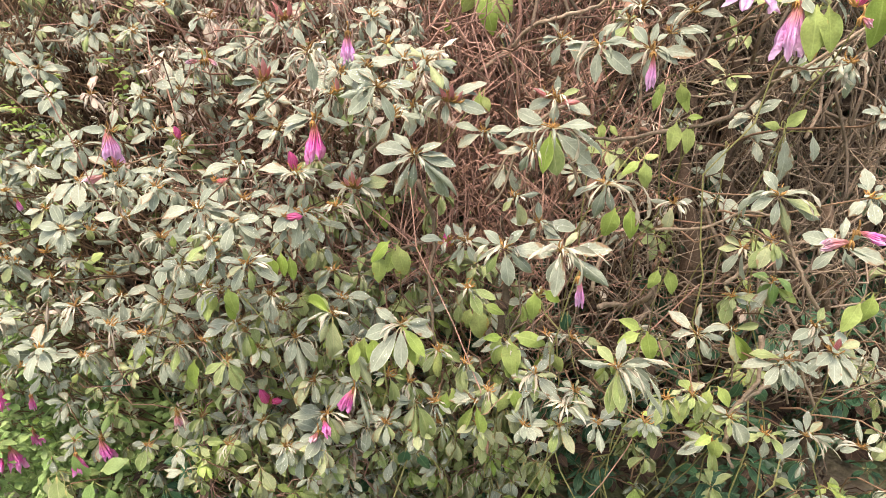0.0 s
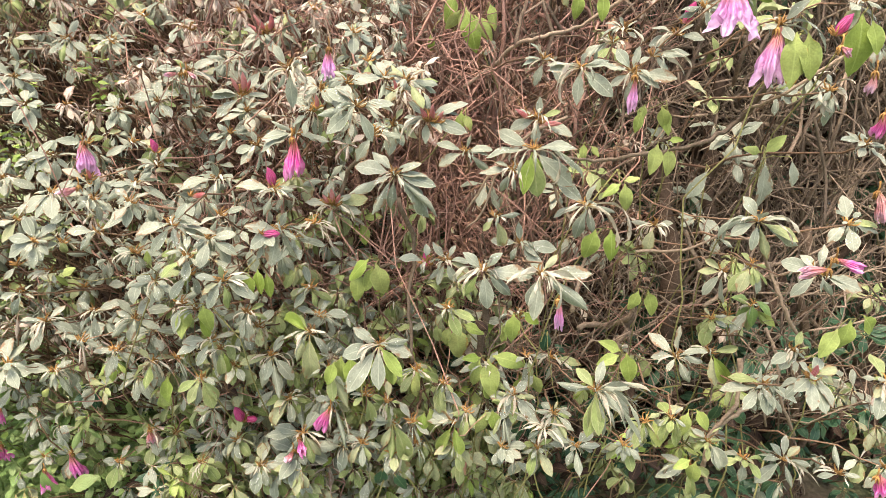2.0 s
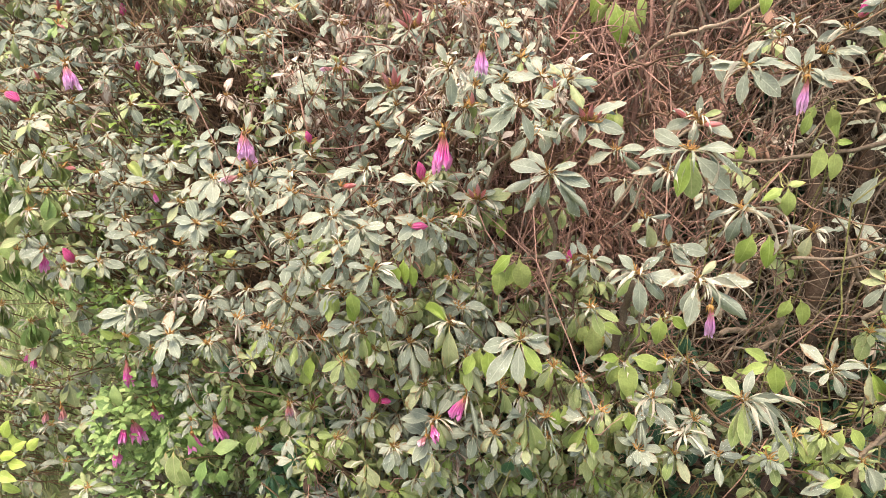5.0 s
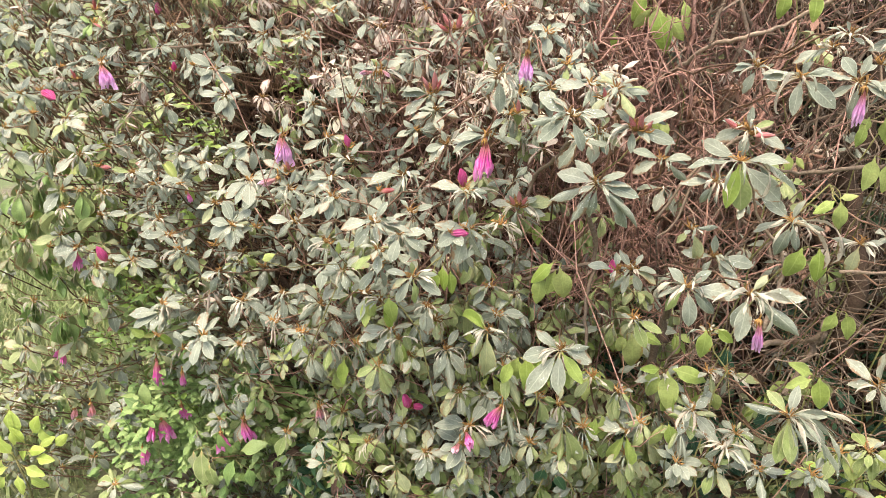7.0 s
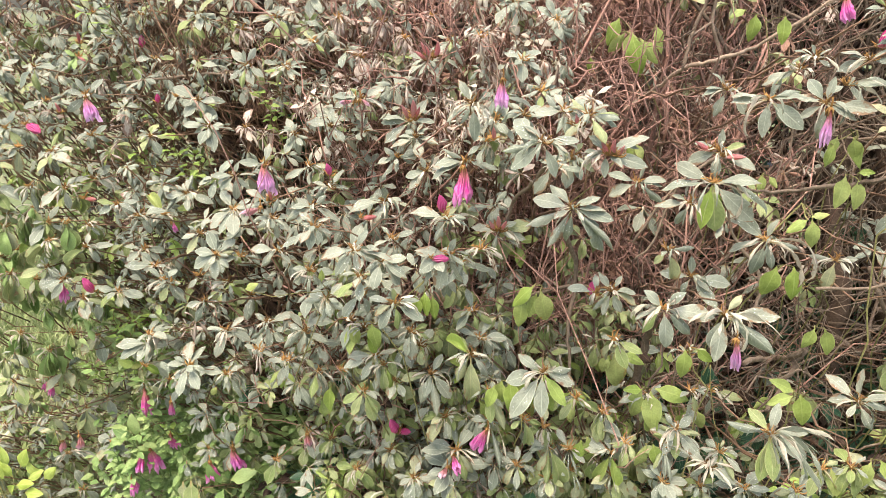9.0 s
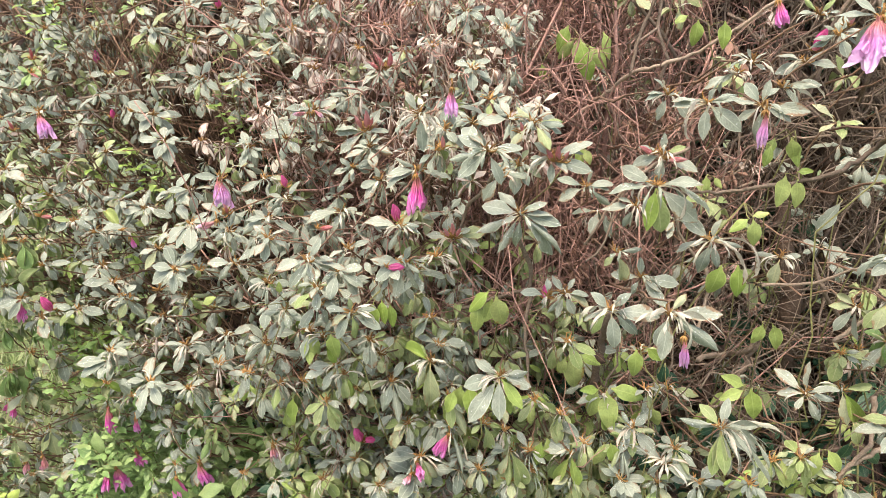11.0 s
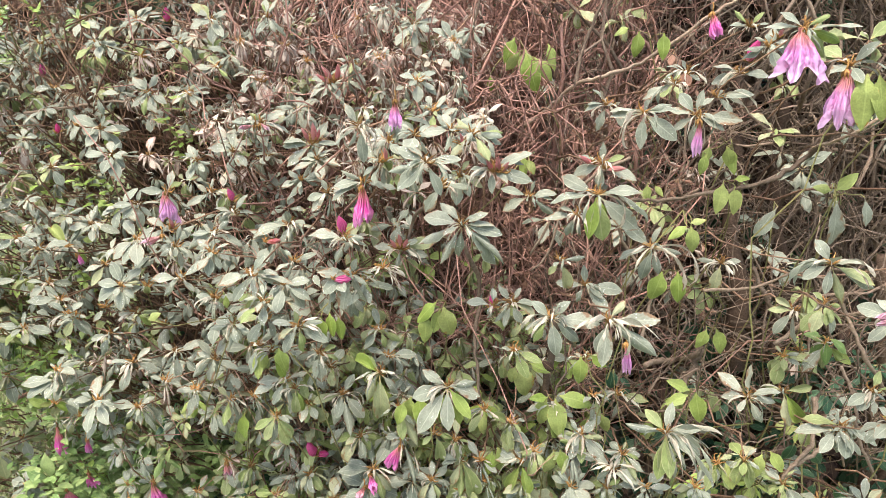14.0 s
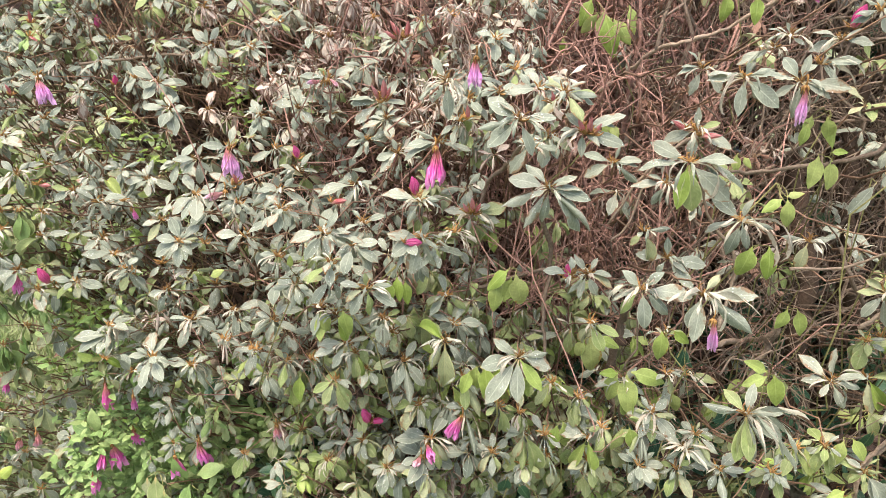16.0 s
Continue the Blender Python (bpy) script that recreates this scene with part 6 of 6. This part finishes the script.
sprig(-0.748, 1.153, 0.885)
sprig(-0.895, 1.156, 0.700)
sprig(-0.985, 1.233, 0.601)
sprig(-0.917, 1.186, 0.591)
sprig(-0.820, 1.142, 0.464)
sprig(-0.877, 1.133, 0.760)
sprig(0.302, 0.785, 0.718)
sprig(-0.564, 1.183, 1.159)
sprig(-1.014, 1.246, 0.604)
sprig(-0.979, 1.223, 0.577)
sprig(-1.066, 1.254, 0.542)
dead_leaf(-0.238, 1.213, 1.252, 0.051, (1, 0.5))
dead_leaf(-0.012, 1.175, 1.188, 0.038, (0.6, -0.6))
dead_leaf(0.067, 0.827, 0.879, 0.033, (0.8, -0.5))
dead_leaf(-0.323, 0.948, 0.710, 0.046, (0.7, -0.4))
dead_leaf(-0.240, 1.232, 1.267, 0.044, (0.9, 0.4))
dead_leaf(-0.086, 0.916, 0.677, 0.035, (0.4, -1))
dead_leaf(-0.042, 0.972, 1.073, 0.036, (-0.4, -0.8))
dead_leaf(-1.012, 1.194, 0.645, 0.029, (0.2, -1))

# ---- the wood inside the hedge ----
def front(x, z):
    """How far away the hedge's leafy face lies."""
    left = min(1.0, max(0.0, (-x - 0.2) / 0.75))
    top = max(0.0, z - 1.13)
    low = max(0.0, 0.75 - z)
    return 0.80 + 0.32 * left + 1.7 * top * (1 - 0.75 * min(1.0, max(0.0, (x + 0.05) / 0.3))) + 0.25 * low * left


def twig_heap(rng, foot, tips, r0, r1):
    """Twigs from a place near the foot up to each tip."""
    h = Heap()
    for tip in tips:
        tip = np.array(tip)
        back = rng.uniform(0.12, 0.4)
        a = np.array([tip[0] + (foot[0] - tip[0]) * back * 0.8 + rng.normal() * 0.03, tip[1] + back * rng.uniform(1.0, 1.4), tip[2] - back * rng.uniform(0.15, 0.5)])
        line = bent(rng, a, tip, 0.05, 7, 0.02)
        v, f = tube(line, np.linspace(r0, r1, 7) * rng.uniform(0.7, 1.3), 5)
        h.add(v, f)
    return h


def wood(rng, count, xr, yr, zr, lean, r, length, thick=0.0042, back=0.28):
    """A tangle of bare twigs: mostly rising, some across, each with side shoots."""
    h = Heap()
    for _ in range(count):
        a = np.array([rng.uniform(*xr), rng.uniform(*yr), rng.uniform(*zr)])
        if a[2] > 0.9 and a[1] < 1.22:
            a[1] += back
        across = rng.random() < 0.35
        d = rng.normal(size=3) * (0.5, 0.35, 0.25) + np.array(lean) if not across else rng.normal(size=3) * (0.9, 0.5, 0.45)
        d /= np.linalg.norm(d)
        ln = rng.uniform(*length) * (0.6 if across else 1.0)
        if d[1] < 0:
            d[1] *= 0.4
        rr = min(thick if a[1] > 1.15 else 0.0017, r * rng.lognormal(-0.1, 0.6))
        line = bent(rng, a, a + d * ln, 0.16, 8, 0.03)
        v, f = tube(line, np.linspace(rr, rr * 0.5, 8), 4)
        h.add(v, f)
        for _k in range(rng.integers(1, 4)):
            i = rng.integers(2, 7)
            e = d + rng.normal(size=3) * 0.7
            e /= np.linalg.norm(e)
            v, f = tube(bent(rng, line[i], line[i] + e * ln * rng.uniform(0.2, 0.5), 0.12, 5, 0.03), np.linspace(rr * 0.6, rr * 0.25, 5), 4)
            h.add(v, f)
    return h


def mass(name, heap, mat, parent, label, kind="stuff"):
    ob = new(name, heap.mesh(name, M[mat]))
    ob.parent = parent
    ob.location = -parent.location
    tagged(ob, label, kind=kind)
    return ob


rng = np.random.default_rng(21)
mass("twig_tangle", twig_heap(rng, (0, 1.5, 0), TIPS, 0.0017, 0.0009), "twig", shrub_middle, "thin brown twigs that carry the leaf rosettes")
mass("twig_tangle", wood(rng, 800, (-0.45, 0.12), (0.95, 1.55), (0.35, 1.3), (0, 0.0, 0.9), 0.0019, (0.15, 0.5)), "red_twig", shrub_middle, "dense tangle of bare brown twigs")
mass("twig_tangle", wood(rng, 600, (-0.05, 0.28), (0.95, 1.75), (0.6, 1.35), (0, 0.0, 0.8), 0.0017, (0.12, 0.45)), "red_twig", shrub_middle, "dense tangle of bare reddish-brown twigs")
mass("twig_tangle", wood(rng, 680, (0.1, 1.0), (0.92, 1.55), (0.6, 1.38), (0, 0.0, 0.8), 0.0017, (0.12, 0.45)), "grey_twig", shrub_right, "dense tangle of bare grey-brown twigs")
mass("twig_tangle", wood(rng, 620, (-1.0, -0.4), (1.2, 1.9), (0.4, 1.35), (0, 0.0, 0.9), 0.0016, (0.12, 0.32), 0.0024), "twig", shrub_left, "tangle of bare brown twigs")
mass("twig_tangle", wood(rng, 420, (-1.3, -0.75), (1.4, 1.95), (0.95, 1.5), (0, 0.0, 0.7), 0.0017, (0.12, 0.34), 0.0026), "twig", shrub_left, "tangle of bare brown twigs at the hedge's back")
mass("twig_tangle", wood(rng, 620, (0.55, 1.5), (1.25, 1.65), (0.35, 1.5), (0, 0.0, 0.7), 0.002, (0.15, 0.45)), "grey_twig", shrub_right, "dense tangle of bare grey-brown twigs at the hedge's back")
mass("twig_tangle", wood(rng, 150, (0.05, 0.6), (0.84, 0.98), (0.65, 1.2), (0.1, 0.0, 0.5), 0.0011, (0.1, 0.3)), "grey_twig", shrub_right, "fine bare twigs at the hedge's face")
mass("twig_tangle", wood(rng, 420, (-0.12, 0.42), (0.98, 1.3), (0.92, 1.4), (0, 0.0, 0.5), 0.0010, (0.06, 0.22)), "red_twig", shrub_middle, "fine bare reddish-brown twig ends")
mass("twig_tangle", wood(rng, 170, (-0.4, 0.22), (0.93, 1.12), (0.85, 1.22), (0, 0.0, 0.6), 0.0011, (0.1, 0.28), back=0.06), "red_twig", shrub_middle, "bare reddish-brown twigs between the rosettes")
mass("twig_tangle", wood(rng, 70, (0.08, 0.95), (1.16, 1.4), (0.6, 1.3), (0.1, 0.0, 0.7), 0.0034, (0.25, 0.6)), "grey_twig", shrub_right, "pale grey-brown woody stems")
for shrub, xs in ((shrub_left, (-0.85, -0.5)), (shrub_middle, (-0.45, 0.1)), (shrub_right, (0.15, 0.9))):
    for k in range(7):
        x = rng.uniform(*xs)
        p0 = np.array([x, rng.uniform(1.4, 1.7), 0.0])
        p1 = p0 + np.array([rng.normal() * 0.1, -0.1, 0.45])
        p2 = p1 + np.array([rng.normal() * 0.12, -rng.uniform(0.0, 0.25), 0.45])
        branch(shrub, [tuple(p0), tuple(p1), tuple(p2)], rng.uniform(0.006, 0.011), "old_bark")


# ---- leaves deeper in the hedge, too many to count ----
def foliage(rng, count, place, size, hang, limp, tuft=0.8, lump=5, grade="_mass"):
    """Heaps of rosettes by material; place() gives a spot, its material and how much of it droops."""
    heaps = {}
    keep = np.array(CLEAR)
    for _ in range(count):
        got = place(rng)
        if got is None:
            continue
        p, mat = got
        q = (p[1] - 0.02) / keep[:, 1]
        near = np.hypot(p[0] - keep[:, 0] * q, p[2] - 1.28 - (keep[:, 2] - 1.28) * q) < keep[:, 3] + size * 0.45
        if np.any(near & (p[1] < keep[:, 1] + 0.02)):
            continue
        h = heaps.setdefault(mat, Heap())
        ax = Vector((0, -0.55, 0.85)) + Vector(rng.normal(size=3) * 0.3)
        sz = size * rng.uniform(0.75, 1.2)
        hg = min(0.9, max(0, hang + rng.normal() * 0.15))
        for form, i, m in rosette_leaves(rng, sz, int(rng.integers(6, 9)), ax, hg, 0.85 if mat == "tan_mass" else limp, soft={"tan_mass": "rolled", "olive_mass": "folded"}.get(mat, "limp")):
            h.add_leaf(form + grade, i, Matrix.Translation(p) @ m)
        for _k in range(int(lump * tuft)):
            d = Vector(rng.normal(size=3) + np.array([0, -0.5, 0.6]))
            heaps.setdefault("cream_mass" if mat in ("grey_mass", "olive_mass") and rng.random() < 0.42 else mat, Heap()).add_leaf("strip" + grade, int(rng.integers(8)), aim(d, (0, 0, 1), p, sz * rng.uniform(0.5, 0.95)))
        if grade == "_far":
            continue
        v, f = tube(bent(rng, (p[0] + rng.normal() * 0.04, p[1] + 0.15, p[2] - 0.15), p, 0.1, 5), 0.0014, 4)
        heaps.setdefault("twig", Heap()).add(v, f)
    return heaps


def choose(rng, table):
    r = rng.random() * sum(w for _, w in table)
    for k, w in table:
        r -= w
        if r <= 0:
            return k
    return table[-1][0]


def left_face(rng):
    x, z = rng.uniform(-1.35, -0.1), rng.uniform(0.5, 1.34)
    if x < -1.05 and 0.45 < z < 0.97 and rng.random() < 0.9:
        return None
    if z > 1.0 and rng.random() < 0.12:
        return None
    y = front(x, z) + rng.uniform(0.03, 0.28)
    mats = [("grey_mass", 6), ("olive_mass", 1.5), ("tan_mass", 0.8)]
    if z < 0.65 and x < -0.4:
        mats = [("grey_mass", 3), ("olive_mass", 2), ("fresh_mass", 1.5)]
    if x < -1.0 and 0.55 < z < 0.8 and rng.random() < 0.25:
        return None
    if x < -0.9 and z < 1.05:
        mats = [("olive_mass", 5), ("lime_mass", 2), ("grey_mass", 3)]
    return (x, y, z), choose(rng, mats)


def low_face(rng):
    x, z = rng.uniform(-0.45, 0.75), rng.uniform(0.2, 0.84)
    if x > 0.12 and (rng.random() < 0.85 or z > 0.74):
        return None
    return (x, 0.88 + rng.uniform(0.0, 0.25), z), choose(rng, [("grey_mass", 3), ("olive_mass", 5), ("lime_mass", 1.5), ("tan_mass", 0.4)])


def upper_back(rng):
    x, z = rng.uniform(-1.5, 0.05), rng.uniform(1.12, 1.75)
    y = front(x, z) + rng.uniform(0.1, 0.5)
    t = [("grey_mass", 4), ("tan_mass", 8), ("olive_mass", 1)] if -0.65 < x < 0.0 else [("grey_mass", 5), ("olive_mass", 2), ("tan_mass", 1), ("fresh_mass", 0.6)]
    return (x, y, z), choose(rng, t)


# near-black leaf wall, added where the gaps hold only shade
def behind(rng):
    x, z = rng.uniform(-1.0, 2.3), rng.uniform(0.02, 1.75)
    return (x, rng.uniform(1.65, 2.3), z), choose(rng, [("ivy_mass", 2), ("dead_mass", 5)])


# unseen leaf layer overhead, added to keep skylight off the inner twigs
def shading_canopy(rng):
    x, y = rng.uniform(-1.3, 1.9), rng.uniform(1.02, 2.5)
    if y < 1.45 - 0.22 * (x > 0.05):
        return None
    return (x, y, rng.uniform(1.48, 1.72)), choose(rng, [("grey_mass", 5), ("olive_mass", 1)])


def right_sparse(rng):
    x, z = rng.uniform(0.1, 0.8), rng.uniform(0.8, 1.45)
    return (x, rng.uniform(1.0, 1.35), z), choose(rng, [("grey_mass", 3), ("olive_mass", 2)])


def left_foot(rng):
    x, z = rng.uniform(-1.75, -0.5), rng.uniform(0.08, 0.62)
    y = front(x, z) - 0.1 + rng.uniform(0.0, 0.4)
    if x < -1.08 and z > 0.4 and rng.random() < 0.85:
        return None
    if -0.95 < x < -0.42 and 0.3 < z < 0.56 and rng.random() < 0.75:
        return None
    return (x, y, z), choose(rng, [("grey_mass", 4), ("olive_mass", 5), ("fresh_mass", 1), ("cream_mass", 0.5)])


def dead_inside(rng):
    x, z = rng.uniform(-0.4, 0.4), rng.uniform(0.75, 1.34)
    return (x, rng.uniform(1.12, 1.5), z), choose(rng, [("russet_mass", 5), ("tan_mass", 3), ("dead_mass", 1)])


def right_end(rng):
    x, z = rng.uniform(1.25, 2.4), rng.uniform(0.05, 1.6)
    return (x, rng.uniform(1.1, 1.75) + 0.2 * max(0.0, z - 1.1), z), choose(rng, [("grey_mass", 5), ("olive_mass", 2), ("tan_mass", 0.6)])


def left_edge(rng):
    x, z = rng.uniform(-1.13, -0.93), rng.uniform(0.46, 1.0)
    return (x, rng.uniform(1.10, 1.3), z), choose(rng, [("fresh_mass", 3), ("olive_mass", 4), ("lime_mass", 1.5), ("grey_mass", 1)])


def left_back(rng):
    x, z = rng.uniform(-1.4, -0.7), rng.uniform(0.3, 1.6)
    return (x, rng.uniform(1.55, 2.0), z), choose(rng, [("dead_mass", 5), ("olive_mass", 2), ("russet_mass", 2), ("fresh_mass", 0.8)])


# ivy low down, with darkened dead leaves filled in as its shade
def dark_foot(rng):
    x, z = rng.uniform(-0.6, 1.1), rng.uniform(0.03, 0.72)
    return (x, rng.uniform(1.02, 1.45), z), choose(rng, [("ivy_mass", 5), ("dead_mass", 3), ("grey_mass", 0.7)])


def middle_face(rng):
    x, z = rng.uniform(-0.2, 0.12), rng.uniform(0.74, 0.99)
    if z > 0.9 and x > 0.02:
        return None
    return (x, rng.uniform(0.93, 1.12), z), choose(rng, [("grey_mass", 3), ("olive_mass", 6), ("lime_mass", 1), ("tan_mass", 0.8)])


def shrivelled_top(rng):
    x, z = rng.uniform(-0.55, 0.0), rng.uniform(1.08, 1.34)
    return (x, front(x, z) + rng.uniform(0.02, 0.22), z), choose(rng, [("tan_mass", 6), ("cream_mass", 2), ("grey_mass", 2)])


def low_middle(rng):
    x, z = rng.uniform(-0.12, 0.2), rng.uniform(0.42, 0.64)
    return (x, rng.uniform(0.92, 1.1), z), choose(rng, [("grey_mass", 4), ("olive_mass", 5), ("lime_mass", 1)])


BATCHES = (
    (left_edge, 85, 0.046, 0.75, 0.8, shrub_left, "limp olive and green leaves that hang at the hedge's end"),
    (low_middle, 80, 0.036, 0.5, 0.6, shrub_middle, "limp grey-green leaves low in the hedge"),
    (shrivelled_top, 260, 0.027, 0.35, 0.7, shrub_middle, "shrivelled pinkish-tan leaves near the hedge's top"),
    (middle_face, 60, 0.034, 0.5, 0.6, shrub_middle, "drooping wilted leaves among the middle twigs"),
    (dark_foot, 620, 0.045, 0.35, 0.2, shrub_middle, "dark ivy and dead leaves in the hedge's shaded foot"),
    (dead_inside, 210, 0.028, 0.4, 0.7, shrub_middle, "dead curled leaves caught among the twigs"),
    (left_foot, 850, 0.034, 0.5, 0.7, shrub_left, "small mixed green leaves at the foot of the hedge"),
    (left_face, 1500, 0.033, 0.35, 0.6, shrub_left, "dusty grey-green leaves of the hedge's face"),
    (low_face, 900, 0.038, 0.48, 0.6, shrub_middle, "drooping grey and yellow-green leaves low in the hedge"),
    (upper_back, 900, 0.030, 0.3, 0.5, shrub_left, "small dusty and withered leaves on the hedge's top"),
    (right_sparse, 40, 0.04, 0.3, 0.4, shrub_right, "scattered leaves among bare twigs"),
)
for place, count, size, hang, limp, shrub, label in BATCHES:
    for mat, heap in foliage(rng, count, place, size, hang, limp).items():
        mass("foliage" if mat != "twig" else "twig_tangle", heap, mat, shrub, label)
back = thing("backing_foliage", (0.4, 2.0, 0.0), "added leaf wall that closes and darkens the hedge behind the twigs", "shrub")
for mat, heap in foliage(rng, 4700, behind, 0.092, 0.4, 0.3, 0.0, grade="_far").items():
    mass("foliage" if mat != "twig" else "twig_tangle", heap, mat, back, "near-black leaves standing in for the shade deep in the hedge")
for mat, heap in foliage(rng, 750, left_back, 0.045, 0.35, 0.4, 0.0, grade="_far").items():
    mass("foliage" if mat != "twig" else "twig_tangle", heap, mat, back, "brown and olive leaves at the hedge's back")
for mat, heap in foliage(rng, 1100, right_end, 0.05, 0.3, 0.4, 0.0, grade="_far").items():
    mass("foliage" if mat != "twig" else "twig_tangle", heap, mat, back, "dusty leaves where the hedge goes on")
for mat, heap in foliage(rng, 1300, shading_canopy, 0.055, 0.15, 0.2, 0.0, grade="_far").items():
    mass("foliage" if mat != "twig" else "twig_tangle", heap, mat, back, "unseen leaf canopy added over the hedge to shade its inside")


# ---- weeds, grass and litter on the ground ----
def weed_heap(rng, count, xr, yr, z_top, size, low=0.25):
    h = Heap()
    for _ in range(count):
        x, y = rng.uniform(*xr), rng.uniform(*yr)
        if x < -1.05 and y < 1.45:
            continue
        z = z_top * rng.uniform(low, 1.0)
        v, f = tube(bent(rng, (x + rng.normal() * 0.03, y + 0.05, z - min(z, 0.09)), (x, y, z), 0.08, 4), 0.0009, 4)
        h.add(v, f)
        for _k in range(rng.integers(4, 8)):
            d = Vector((rng.normal(), rng.normal() - 0.3, rng.uniform(-0.3, 0.5)))
            h.add_leaf("heart_mass" if rng.random() < 0.6 else "flat_mass", int(rng.integers(4)), aim(d, (0, -0.3, 1), (x, y, z - rng.uniform(0, 0.08)), size * rng.uniform(0.6, 1.2)))
    return h


weeds = new("weeds", weed_heap(rng, 400, (-1.2, -0.3), (1.12, 1.6), 0.5, 0.028).mesh("weeds", M["fresh_mass"]))
tagged(weeds, "fresh green weeds growing up through the foot of the hedge", "weeds", kind="stuff")
weeds = new("weeds", weed_heap(rng, 190, (-0.95, -0.42), (1.08, 1.3), 0.53, 0.03, 0.55).mesh("weeds", M["fresh_mass"]))
tagged(weeds, "lush green weeds in the gap under the azalea branches", "weeds", kind="stuff")
weeds = new("weeds", weed_heap(rng, 60, (-0.95, -0.75), (1.08, 1.2), 0.78, 0.026).mesh("weeds", M["fresh_mass"]))
tagged(weeds, "bright green leafy weed between azalea branches", "weeds", kind="stuff")


def grass_heap(rng, count, xr, yr, height):
    h = Heap()
    for _ in range(count):
        x, y = rng.normal(*xr), rng.normal(*yr)
        if ((x + 4.0) / 1.3) ** 2 + ((y - 4.4) / 0.8) ** 2 < 1 + noise.noise((x * 2, y * 2, 3.0)) or (x > -1.25 and y < 2.7) or y < 0.5:
            continue
        a, ln, w = rng.uniform(0, 6.28), height * rng.uniform(0.5, 1.3), rng.uniform(0.0025, 0.005)
        lx, ly = rng.normal() * 0.5 * ln, rng.normal() * 0.5 * ln
        c, s = math.cos(a) * w, math.sin(a) * w
        h.add([(x - c, y - s, -0.02), (x + c, y + s, -0.02), (x + lx * 0.4 + c * 0.7, y + ly * 0.4 + s * 0.7, ln * 0.6), (x + lx * 0.4 - c * 0.7, y + ly * 0.4 - s * 0.7, ln * 0.6), (x + lx, y + ly, ln)],
              [(0, 1, 2, 3), (3, 2, 4)], [(0, 0), (1, 0), (1, 0.6), (0, 0.6), (0.5, 1)])
    return h


lawn = new("grass", grass_heap(rng, 52000, (-2.5, 1.1), (2.6, 1.1), 0.07).mesh("grass", M["grass"]))
tagged(lawn, "short pale green grass of the lawn beyond the hedge", "grass", kind="stuff")
